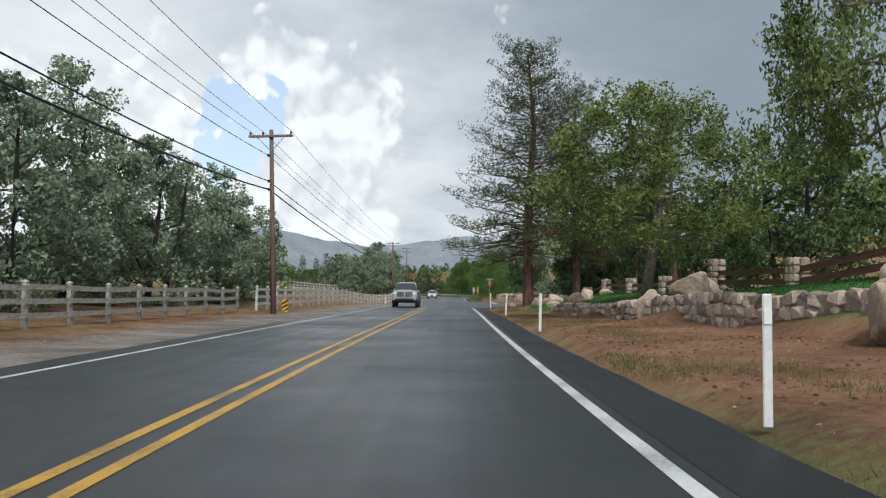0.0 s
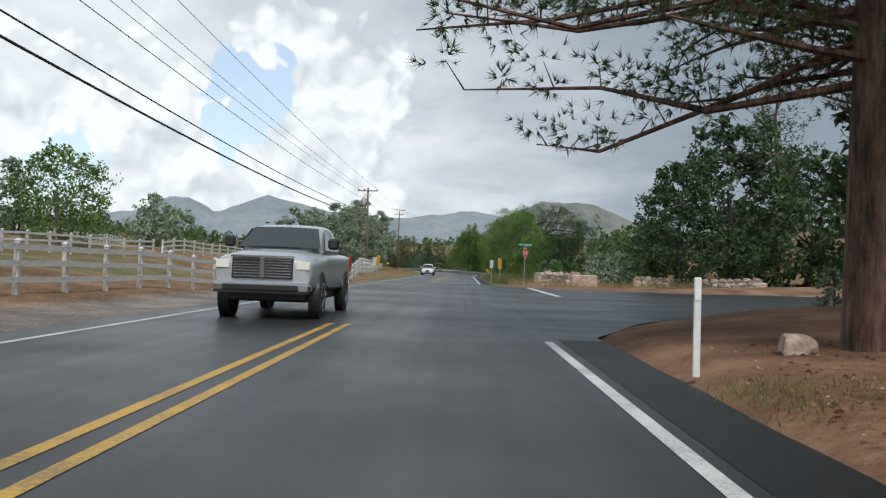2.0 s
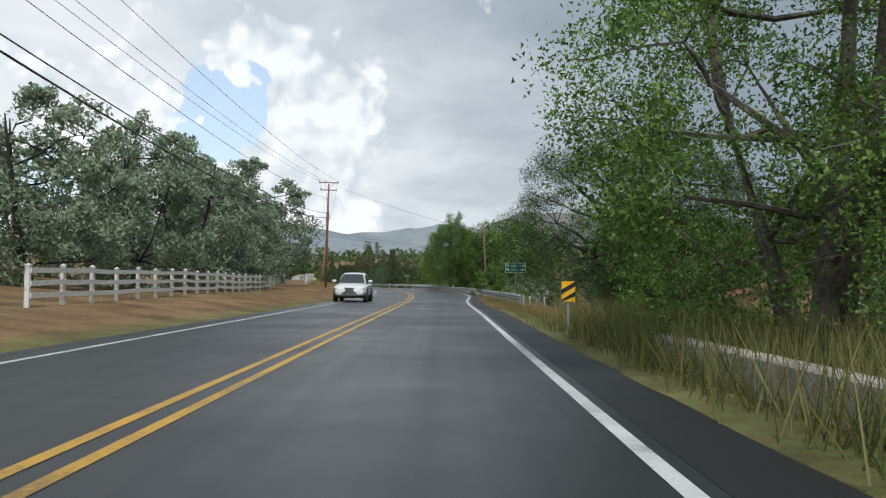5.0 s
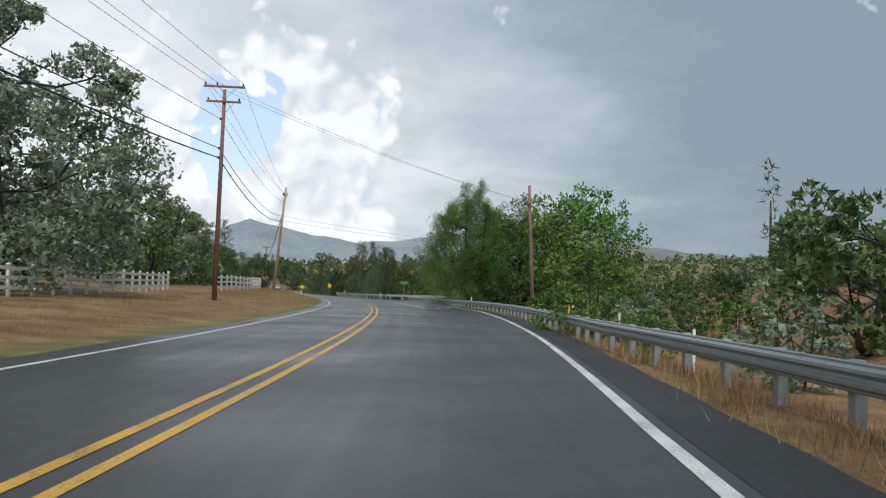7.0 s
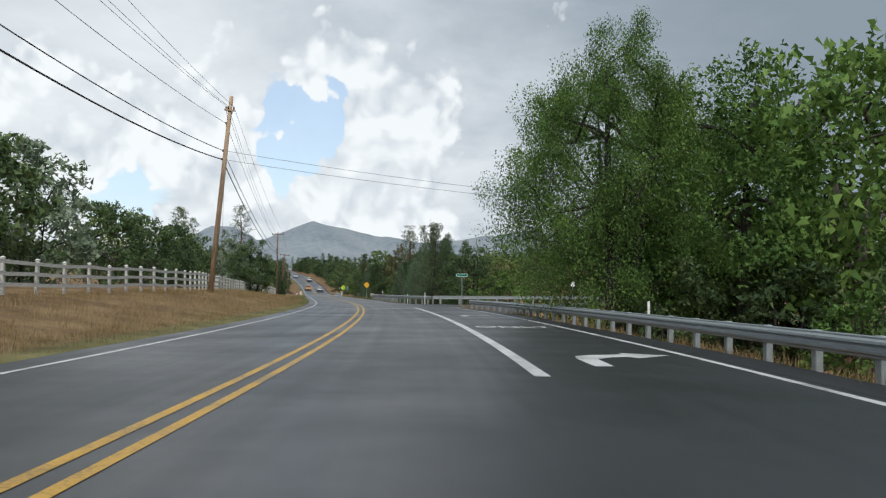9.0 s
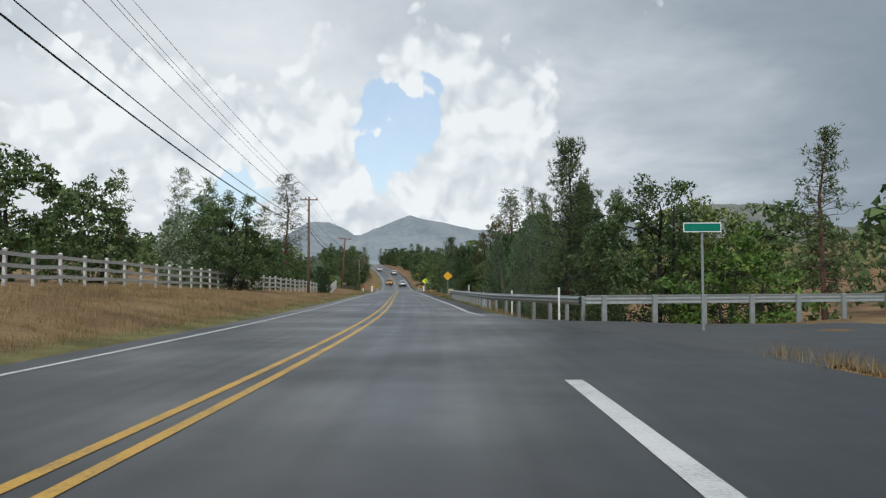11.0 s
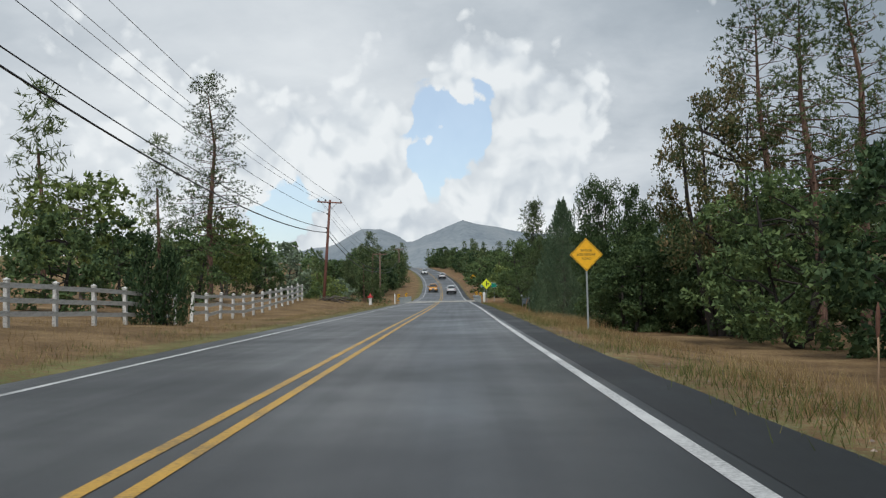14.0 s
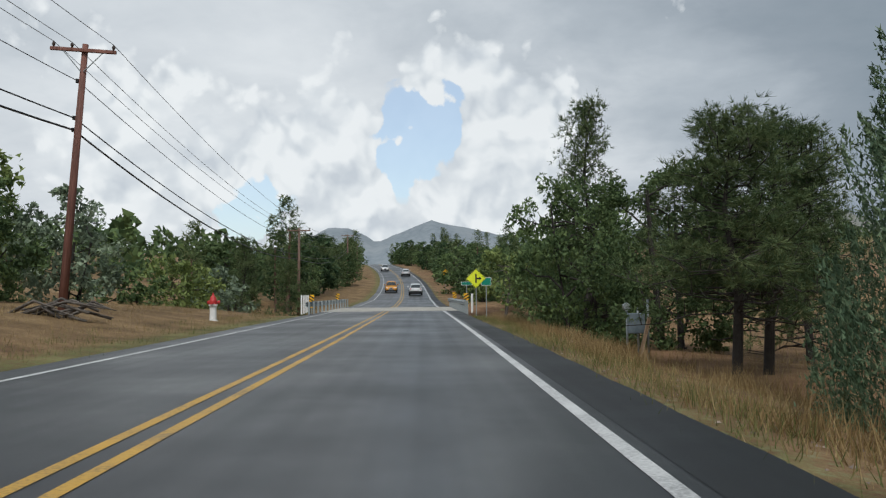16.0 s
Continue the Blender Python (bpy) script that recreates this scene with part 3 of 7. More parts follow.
def build_ground():
    sta = np.concatenate([np.arange(-80, 520, 2.0), np.arange(520, 800, 8.0), np.arange(800, 1501, 50.0)])
    lats = [0, 2.0, 3.9, 4.4, 4.8, 5.3, 5.9, 6.6, 7.4, 8.2, 9.2, 10.5, 12, 14, 17, 21, 26, 33, 42, 55, 75, 105, 150, 220, 330, 600, 1200, 2500]
    lats = np.array([-l for l in lats[:0:-1]] + lats)
    mean = radians(7.0)
    vs, col = [], []
    for s in sta:
        h = float(np.interp(s, SS, HH))
        cx, cy = float(np.interp(s, SS, CX)), float(np.interp(s, SS, CY))
        for base in lats:
            swing = edge_line(s) - LANE_R
            lat = base + swing * (1 - smooth(8, 24, base)) if base > 2 else base
            k = smooth(60, 260, abs(lat))
            hd = h * (1 - k) + mean * k
            low = -4.2 < base < 5.0
            street = (4 < lat < 68 and street_near(max(lat, 4.6)) - .2 < s < street_far(lat) + .2) or (296 - .2 * (24 - lat) * (lat < 10) < s - .25 * max(0, lat - 14) < 314 and 5 < lat < 80)
            z = (road_z(s) - 0.06) if low else ground(s, lat) - (.035 if street else 0)
            vs.append((cx + lat * math.cos(hd), cy + lat * math.sin(hd), z))
            # cover: straw, turf, gravel
            straw = turf = grav = 0.0
            n1 = noise.noise((s * .06, lat * .15, 3)) * .35
            if lat > 0:
                if s < 90:
                    lawn = smooth(terrace_edge(s) - .1, terrace_edge(s) + .4, lat) * (1 - smooth(56, 64, s)) * (1 - smooth(13.2, 15, lat))
                    turf = max(lawn, .36 * (1 - smooth(4.6, 6.2, lat)) * (1 - smooth(20, 45, s)) + n1)
                    straw = .25 + n1
                elif s < 116:
                    grav, straw = .3, .3
                elif s < 186:
                    straw, turf = .9, .45 * (1 - smooth(5.2, 7.5, lat))
                else:
                    straw = .62 + n1
                    turf = .4 * (1 - smooth(4.6, 6.5, lat)) if s > 300 else .2
                    turf += .22 * smooth(8, 12, lat) * (1 - smooth(168, 190, s) * (1 - smooth(296, 306, s)))
                    straw -= .45 * smooth(16, 24, lat) * (1 - smooth(296, 306, s))
                    if lat < 5.6:
                        grav = .25
            else:
                a = -lat
                if s < 115:
                    grav = .75 * (1 - smooth(5.5, 8, a))
                    straw = .55 + n1
                    turf = .38 * smooth(9, 14, a) + n1 * .5
                else:
                    straw = .85 + n1
                    turf = .42 * (1 - smooth(4.6, 6.4, a)) + .2 * smooth(25, 60, a)
            if abs(lat) > 120:
                turf = max(turf, .4)
            col.append((straw, turf, grav, 1))
    k = len(lats)
    fs = [(i * k + j, i * k + j + 1, (i + 1) * k + j + 1, (i + 1) * k + j) for i in range(len(sta) - 1) for j in range(k - 1)]
    me = mesh_of("ground", vs, fs, M["earth"], True)
    lay = me.color_attributes.new("cover", "FLOAT_COLOR", "POINT")
    lay.data.foreach_set("color", np.clip(np.array(col), 0, 1).ravel())
    single("ground", me, "red-brown soil with dry grass and some turf beside the road", "ground", kind="structure")


build_ground()
single("road", ribbon("road", pave_l, pave_r, -80, 900, M["asphalt"], 0.0, 1.0), "wet dark grey two-lane asphalt road with worn wheel tracks", "road", kind="structure")


for s0, s1 in ((-80, 66), (118, 294), (320, 700)):
    single("shoulder", ribbon("shoulder", lambda s: edge_line(s) + .2, pave_r, s0, s1, M["asphalt_dark"], 0.003, 1.0), "darker asphalt shoulder strip outside the edge line", "road", kind="structure")


def side_street():
    """Mouth of the first side street, with flared corners."""
    vs, fs, uv = [], [], []
    sta = np.linspace(0, 1, 25)
    lats = np.concatenate([[4.4, 5.2, 6.2, 7.4, 9, 11, 14], np.arange(18, 71, 4.0)])
    for lat in lats:
        a, b = street_near(max(lat, 4.6)), street_far(lat)
        for u in sta:
            s = a + (b - a) * u
            vs.append(on(s, lat, .012 * max(0, lat - 9) - .004))
            uv.append((lat, s))
    k = len(sta)
    for i in range(len(lats) - 1):
        for j in range(k - 1):
            fs.append((i * k + j, (i + 1) * k + j, (i + 1) * k + j + 1, i * k + j + 1))
    me = mesh_of("side_road", vs, fs, M["asphalt"])
    lay = me.uv_layers.new(name="along")
    for lp in me.loops:
        lay.data[lp.index].uv = uv[lp.vertex_index]
    single("side_road", me, "paler worn asphalt side street joining the road", "road", kind="structure")


side_street()


def side_street_two():
    vs, fs, uv = [], [], []
    for i, lat in enumerate(np.concatenate([[5.5, 6.5, 8, 10, 13], np.arange(17, 91, 5.0)])):
        flare = 5.0 * math.exp(-(lat - 5.5) / 2.5)
        for u in np.linspace(0, 1, 17):
            s = 300 - flare + (10 + 2 * flare) * u + 0.25 * max(0, lat - 14)
            vs.append(on(s, lat, ground(s, lat) * smooth(5.5, 10, lat) - .004))
            uv.append((lat, s))
    n = len(vs) // 17
    for i in range(n - 1):
        for j in range(16):
            fs.append((i * 17 + j, (i + 1) * 17 + j, (i + 1) * 17 + j + 1, i * 17 + j + 1))
    me = mesh_of("side_road_2", vs, fs, M["asphalt_old"])
    lay = me.uv_layers.new(name="along")
    for lp in me.loops:
        lay.data[lp.index].uv = uv[lp.vertex_index]
    single("side_road_2", me, "pale asphalt side street climbing away beyond the guardrail", "road", kind="structure")


side_street_two()


def mark(name, lo, hi, s0, s1, mat, label):
    single(name, ribbon(name, lo, hi, s0, s1, M[mat], 0.005, 1.5), label, "road marking", kind="structure")


for s0, s1 in ((-80, 68), (118, 900)):
    for c in (-0.16, 0.16):
        mark("centre_line", c - .06, c + .06, s0, s1, "paint_yellow", "solid yellow centre line, slightly worn, on wet asphalt")
mark("edge_line", LANE_R - .07, LANE_R + .07, -80, 65.5, "paint_white", "solid white edge line on wet asphalt")
mark("edge_line", lambda s: edge_line(s) - .07, lambda s: edge_line(s) + .07, 118, 294, "paint_white", "solid white edge line on wet asphalt")
mark("edge_line", lambda s: edge_line(s) - .07, lambda s: edge_line(s) + .07, 318, 900, "paint_white", "solid white edge line on wet asphalt")
mark("edge_line", LANE_L - .06, LANE_L + .06, -80, 900, "paint_white", "thin white edge line on wet asphalt")
for s0, s1 in ((246.6, 296),):
    mark("lane_line", LANE_R - .02, LANE_R + .2, s0, s1, "paint_white", "broad worn white line beside the turning lane")
single("stop_line", ribbon("stop_line", 6.6, 6.95, 91, 109, M["paint_white"], 0.022, 1.5), "white stop line across the side street", "road marking", kind="structure")


def flat_shape(name, pts, s, lat, mat, label, z=0.006):
    """A painted outline on the road; pts are (forward, right)."""
    vs = [on(s + f, lat + r, road_z(s + f) + z) for f, r in pts]
    single(name, mesh_of(name, vs, [tuple(range(len(vs)))], M[mat]), label, "road marking", kind="structure")


ARROW = [(0, -.12), (0, .12), (1.5, .16), (1.95, .42), (2.1, .7), (1.72, .75), (2.45, 1.35), (3.1, .72), (2.7, .7), (2.55, .2), (2.2, -.06), (1.6, -.12)]
for s in (248.2, 275.0):
    flat_shape("turn_arrow", [(f * .95, r * 1.25) for f, r in ARROW], s, edge_line(s) - 2.0, "paint_white", "white right-turn arrow painted on the asphalt")


def letters(name, text, size, mat, m, parent=None, label="", depth=0.004, stretch=1.0, category="", kind=""):
    cu = bpy.data.curves.new(name, "FONT")
    cu.body, cu.size, cu.align_x, cu.align_y, cu.extrude = text, size, "CENTER", "CENTER", depth
    tmp = bpy.data.objects.new("tmp", cu)
    scene.collection.objects.link(tmp)
    bpy.context.view_layer.update()
    me = bpy.data.meshes.new_from_object(tmp)
    bpy.data.objects.remove(tmp)
    for v in me.vertices:
        v.co.y *= stretch
    me.materials.clear()
    me.materials.append(M[mat])
    if parent:
        return part(name, me, parent, m, label)
    return single(name, me, label, category, m, kind=kind)


_o = on(263.0, edge_line(263) - 1.6, 0.002)
letters("lane_word", "ONLY", .92, "paint_white", pose(_o.x, _o.y, _o.z, 0, 0, heading(263)), label="white word ONLY painted along the turning lane", stretch=2.0, category="road marking", kind="structure")

# ---------------------------------------------------------------- mountains and hills far off


def ridge(name, dist, profile, mat, label, left, right, depth=700):
    """A range of hills: height over the plain from a skyline profile of (degrees left, degrees up)."""
    az = np.arange(right, left + .01, 0.4)
    px, py = zip(*sorted(profile))
    vs, fs = [], []
    rows = 9
    for i in range(rows):
        u = i / (rows - 1)
        for a in az:
            e = np.interp(a, px, py)
            e = e + 0.16 * noise.noise((a * .55, 0, dist)) + .07 * noise.noise((a * 1.7, 3, dist))
            d = dist + depth * (u - 1)
            top = dist * math.tan(radians(max(e, 0.02)))
            z = -20 + (top + 20) * (u ** 0.8) + (u * (1 - u)) * 160 * noise.noise((a * .35, u * 2, 5))
            vs.append((-math.sin(radians(a)) * d, 200 + math.cos(radians(a)) * d, z))
    k = len(az)
    for i in range(rows - 1):
        for j in range(k - 1):
            fs.append((i * k + j, i * k + j + 1, (i + 1) * k + j + 1, (i + 1) * k + j))
    single(name, mesh_of(name, vs, fs, M[mat], True), label, "mountain", kind="structure")


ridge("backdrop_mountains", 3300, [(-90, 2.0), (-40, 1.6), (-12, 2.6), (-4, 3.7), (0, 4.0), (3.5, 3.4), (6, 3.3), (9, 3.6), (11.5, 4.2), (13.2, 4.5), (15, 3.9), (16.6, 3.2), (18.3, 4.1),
      (19.5, 4.2), (21.5, 3.1), (25, 2.6), (30, 2.3), (45, 1.8), (90, 1.5)], "mountain", "wooded mountains under rain cloud, distance haze put into their blue-grey colour", 90, -90)
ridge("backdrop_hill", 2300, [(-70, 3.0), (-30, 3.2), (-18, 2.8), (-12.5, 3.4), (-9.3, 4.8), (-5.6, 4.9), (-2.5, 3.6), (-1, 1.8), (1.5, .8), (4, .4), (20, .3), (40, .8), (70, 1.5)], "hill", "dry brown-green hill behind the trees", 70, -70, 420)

# ---------------------------------------------------------------- trees
rng = np.random.default_rng(4)


def leaf_cards(centres, size, rng, droop=0.0, aspect=0.5, outward=None):
    """One small four-cornered leaf spray at each centre, turned at random."""
    n = len(centres)
    d = rng.normal(size=(n, 3))
    d[:, 2] -= droop
    if outward is not None:
        d = d * .8 + outward * 1.0
    d /= np.linalg.norm(d, axis=1)[:, None]
    w = np.cross(d, rng.normal(size=(n, 3)))
    w /= np.linalg.norm(w, axis=1)[:, None] + 1e-9
    ln = size * rng.uniform(.6, 1.35, n)[:, None]
    a = centres - d * ln * .5 - w * ln * aspect * .5
    b = centres - d * ln * .3 + w * ln * aspect * .5
    c = centres + d * ln * .6
    v = np.stack([a, b, c], 1).reshape(-1, 3)
    f = np.arange(3 * n).reshape(-1, 3)
    return v, f


def cards_mesh(name, v, f, mat):
    me = bpy.data.meshes.new(name)
    me.vertices.add(len(v))
    me.vertices.foreach_set("co", np.asarray(v, np.float32).ravel())
    k = f.shape[1]
    me.loops.add(f.size)
    me.loops.foreach_set("vertex_index", f.astype(np.int32).ravel())
    me.polygons.add(len(f))
    me.polygons.foreach_set("loop_start", np.arange(0, f.size, k, dtype=np.int32))
    me.polygons.foreach_set("loop_total", np.full(len(f), k, np.int32))
    me.materials.append(mat)
    me.update(calc_edges=True)
    return me


def limb(heap, a, b, r0, r1, rng, bend=.12, sides=5):
    a, b = Vector(a), Vector(b)
    L = (b - a).length
    m1 = a.lerp(b, .35) + Vector(rng.normal(size=3)) * L * bend * .5 + Vector((0, 0, L * .05))
    m2 = a.lerp(b, .7) + Vector(rng.normal(size=3)) * L * bend * .5
    heap.put(tube([a, m1, m2, b], [r0, r0 * .7 + r1 * .3, r0 * .4 + r1 * .6, r1], sides, False))
    return m1, m2


def broadleaf(name, H, R, leaf, bark, seed, n_clump=110, per=70, size=.26, bole=.22, trunk_r=None, droop=0.0, holes=0.2, stems=1, u_lo=-0.75, aspect=.7, lobes=16, tight=1.0):
    """A broad crowned tree: bole, limbs to the lobes of the crown, twigs from there to clumps of leaves."""
    r = np.random.default_rng(seed)
    tr = trunk_r or H * .024
    wood = Heap()
    base_h = H * bole
    span = H - base_h
    forks = []
    for k in range(stems):
        off = Vector((r.normal() * .25 * (stems > 1), r.normal() * .25 * (stems > 1), 0))
        lean = Vector((r.normal() * R * .12 * (1 + (stems > 1)), r.normal() * R * .12 * (1 + (stems > 1)), 0))
        p1, p2, p3 = off + lean * .4 + Vector((0, 0, base_h)), off + lean + Vector((0, 0, H * .5)), off + lean * 1.2 + Vector((0, 0, H * .78))
        wood.put(tube([off + Vector((0, 0, -.4)), off + Vector((0, 0, .15)), p1, p2, p3], [tr * 1.5, tr * 1.15, tr, tr * .55, tr * .18], 8))
        forks.append((p1, p2, p3))
    hubs = []
    for i in range(lobes):
        az = i * 2.39996 + r.normal() * .3
        u = u_lo + (1 - u_lo) * (i + r.uniform(.2, .8)) / lobes
        rad = math.sqrt(max(0, 1 - u * u)) if u > 0 else math.sqrt(max(0, 1 - (u * .9) ** 2))
        q = .62 * r.uniform(.75, 1.12)
        rho = R * r.uniform(.34, .54) * (1 - .22 * max(0, u))
        z = base_h + span * (.40 + (.58 * q / .62 * .74 * u if u > 0 else .36 * u))
        c = Vector((math.cos(az) * rad * R * q, math.sin(az) * rad * R * q, z))
        hubs.append((c, rho))
        a, b, d = forks[int(r.integers(len(forks)))]
        t = r.uniform(0, 1)
        root = a.lerp(b, t) if c.z < H * .6 else b.lerp(d, t)
        limb(wood, root, c, tr * .42 * (1 - .3 * t), tr * .1 + .008, r)
    centres = []
    for i in range(n_clump):
        c0, rho = hubs[i % lobes]
        out = Vector((c0.x, c0.y, (c0.z - base_h - span * .35) * .8))
        out = out.normalized() if out.length > .1 else Vector((0, 0, 1))
        for _ in range(12):
            d = (Vector(r.normal(size=3)).normalized() + out * .55 + Vector((0, 0, .18))).normalized()
            c = c0 + Vector((d.x, d.y, d.z * .8)) * rho * r.uniform(.35, 1.05)
            if noise.noise((c.x * .6 + seed, c.y * .6, c.z * .6)) > -.55 + holes:
                break
        if r.uniform() < .3:
            limb(wood, c0, c, tr * .08 + .008, .006, r, sides=4)
        spread = rho * r.uniform(.24, .44) * tight
        q = r.normal(size=(per, 3))
        q *= (r.uniform(0, 1, (per, 1)) ** .42) / np.linalg.norm(q, axis=1)[:, None]
        pts = q * np.array([spread, spread, spread * .75]) + np.array(c)
        if droop:
            pts[:, 2] -= np.abs(r.normal(size=per)) * droop
        centres.append(pts)
    P = np.concatenate(centres)
    P[:, 2] = np.maximum(P[:, 2], .15)
    v, f = leaf_cards(P, size, r, droop * 1.2, aspect)
    return wood.mesh(name + "_wood", M[bark]), cards_mesh(name + "_leaves", v, f, M[leaf])


def needles(P, D, ln, wd, r, blades=7, loose=.62):
    """Tufts of needles at P round the directions D."""
    n = len(P)
    P = np.repeat(P, blades, 0)
    d = np.repeat(D, blades, 0) + r.normal(size=(n * blades, 3)) * loose
    d /= np.linalg.norm(d, axis=1)[:, None]
    w = np.cross(d, r.normal(size=(n * blades, 3)))
    w /= np.linalg.norm(w, axis=1)[:, None] + 1e-9
    L = ln * r.uniform(.65, 1.3, n * blades)[:, None]
    v = np.stack([P - w * wd, P + w * wd, P + d * L], 1).reshape(-1, 3)
    return v, np.arange(len(v)).reshape(-1, 3)


def pine(name, H, R, seed, crown_from=.3, n_branch=70, tr=None, leaf="needle_pine", dead=6, bark="bark_pine", low_droop=0.0, blades=9, wide=.04, needle=.2,
         begin=.35, power=.5, puff=.38, per=12, dense=1.5, bare=0.0):
    """A pine: limbs that dip and turn up, each with rounded puffs of needle tufts along its outer part."""
    r = np.random.default_rng(seed)
    tr = tr or H * .018
    wood = Heap()
    sway = [Vector((0, 0, -.4)), Vector((0, 0, .2)), Vector((r.normal() * .1, r.normal() * .1, H * .35)), Vector((r.normal() * .2, r.normal() * .2, H * .7)), Vector((r.normal() * .2, r.normal() * .2, H * .985))]
    wood.put(tube(sway, [tr * 1.35, tr * 1.1, tr * .9, tr * .5, tr * .08], 12))

    def at(z):
        zs = [p.z for p in sway]
        return Vector((float(np.interp(z, zs, [p.x for p in sway])), float(np.interp(z, zs, [p.y for p in sway])), z))

    heads = []
    for i in range(n_branch + dead):
        u = (i + r.uniform(0, 1)) / n_branch if i < n_branch else r.uniform(-.12, .15)
        z = H * (crown_from + (1 - crown_from) * min(.985, max(u, -.6)))
        az = i * 2.39996 + r.normal() * .5
        shape = (1 - max(0, u)) ** power * (.78 + .22 * math.sin(math.pi * min(1, max(0, u) * 1.6 + .12)))
        L = R * max(.16, shape) * r.uniform(.5, 1.1) * (.35 if i >= n_branch else 1)
        rise = .42 * max(0, u) - .06 - low_droop * max(0, .35 - abs(u)) / .35 + r.normal() * .16
        rise = max(rise, -.12)
        o = at(z)
        side = Vector((math.cos(az), math.sin(az), 0))
        tip = o + side * L + Vector((0, 0, L * rise + .12 * L * max(0, u)))
        r0 = tr * .16 * (1.1 - max(0, u) * .8) + .012
        m1, m2 = o.lerp(tip, .35) + Vector(r.normal(size=3)) * L * .04, o.lerp(tip, .7) - Vector((0, 0, L * .05)) + Vector(r.normal(size=3)) * L * .04
        wood.put(tube([o, m1, m2, tip], [r0, r0 * .7, r0 * .42, .012], 5, False))
        if i >= n_branch or r.uniform() < bare:
            continue
        k = max(2, int(L * (1 - begin) * dense + r.uniform()))
        cross = Vector((-side.y, side.x, 0))
        for j in range(k):
            t = begin + (1 - begin) * (j + r.uniform(.3, 1.0)) / k
            q = o.lerp(m1, t / .35) if t < .35 else (m1.lerp(m2, (t - .35) / .35) if t < .7 else m2.lerp(tip, (t - .7) / .3))
            c = q + cross * r.normal() * (.12 + .10 * L * (1.1 - .5 * t)) + Vector((0, 0, .14 + abs(r.normal()) * .16))
            if (c - q).length > .2:
                wood.put(tube([q, c], [.016, .006], 3, False))
            heads.append((c, side))
    C = np.array([tuple(c) for c, _ in heads])
    S = np.array([tuple(d) for _, d in heads])
    n = len(C)
    D = r.normal(size=(n, per, 3))
    D /= np.linalg.norm(D, axis=2)[..., None]
    D += S[:, None] * .25 + np.array([0, 0, .3])
    rad = puff * r.uniform(.6, 1.25, (n, 1, 1)) * r.uniform(.25, 1.0, (n, per, 1))
    P = (C[:, None] + D * rad * np.array([1.0, 1.0, .72])).reshape(-1, 3)
    D = D.reshape(-1, 3)
    D /= np.linalg.norm(D, axis=1)[:, None]
    v, f = needles(P, D, needle, .5 * wide, r, blades, .5)
    return wood.mesh(name + "_wood", M[bark]), cards_mesh(name + "_needles", v, f, M[leaf])


def juniper(name, H, R, seed, leaf="needle_blue", n=5200, peaks=1, size=.34, low=.04, power=.8, ragged=.25, flames=170):
    """A dense conical evergreen: upswept pointed sprays over an uneven cone, with one or more leaders."""
    r = np.random.default_rng(seed)
    wood = Heap()
    cones = [(0.0, 0.0, 1.0, 1.0)] if peaks == 1 else [(r.normal() * R * .38, r.normal() * R * .38, r.uniform(.66, 1.0), r.uniform(.55, .8)) for _ in range(peaks)]
    V, O = [], []
    for cx, cy, ch, cr in cones:
        wood.put(tube([(cx * .3, cy * .3, -.3), (cx * .6, cy * .6, H * .3), (cx, cy, H * ch * .97)], [H * .022, H * .016, .012], 7))
        boughs = int(flames / len(cones)) + 20
        k = max(6, n // (boughs * len(cones)))
        for b in range(boughs):
            a, t = b * 2.39996 + r.normal() * .25, ((b + r.uniform()) / boughs) ** 1.25
            rad = R * cr * ((1 - t) ** power) * (1 + ragged * r.normal() * .6) * (.6 + .4 * min(1, t * 5 + .35)) + .05
            z0 = H * ch * (low + (1 - low) * t)
            root = np.array([cx, cy, z0 * .94])
            foot = np.array([cx + math.cos(a) * rad * .8, cy + math.sin(a) * rad * .8, z0])
            rise = (.42 + .16 * rad) * r.uniform(.7, 1.3)
            tip = foot + np.array([math.cos(a) * rise * .42, math.sin(a) * rise * .42, rise])
            if r.uniform() < .4:
                wood.put(tube([tuple(root), tuple(root * .3 + foot * .7)], [.03, .01], 4, False))
            inner = k // 3
            q = r.uniform(.3, 1.0, inner)[:, None]
            V.append(root + (foot - root) * q + r.normal(size=(inner, 3)) * (.06 + .06 * rad))
            u = r.uniform(0, 1, k - inner)[:, None]
            V.append(foot + (tip - foot) * u + r.normal(size=(k - inner, 3)) * (.05 + .055 * rad) * (1.08 - u))
            d = (tip - foot) / (np.linalg.norm(tip - foot) + 1e-6)
            O.append(np.tile(d * 1.5, (k, 1)))
        top = np.array([cx, cy, H * ch])
        V.append(top + r.normal(size=(40, 3)) * np.array([.06, .06, .3]) - np.array([0, 0, .25]))
        O.append(np.tile(np.array([0, 0, 1.4]), (40, 1)))
    P, O = np.concatenate(V), np.concatenate(O)
    P[:, 2] = np.maximum(P[:, 2], .1)
    v, f = leaf_cards(P, size, r, 0, .42, O)
    return wood.mesh(name + "_wood", M["bark"]), cards_mesh(name + "_sprays", v, f, M[leaf])


KINDS = {}


def thin_wood(me, least):
    """The stem and the stout limbs alone, for a tree that stays far off."""
    v = [p.co for p in me.vertices]
    keep = [p.vertices[:] for p in me.polygons if max((v[a] - v[b]).length for a, b in zip(p.vertices, p.vertices[1:])) > .3 and min((v[a] - v[b]).length for a, b in zip(p.vertices, list(p.vertices[1:]) + [p.vertices[0]])) > least]
    used = sorted({i for f in keep for i in f})
    at = {i: k for k, i in enumerate(used)}
    return mesh_of(me.name + "_far", [v[i] for i in used], [[at[i] for i in f] for f in keep], me.materials[0])


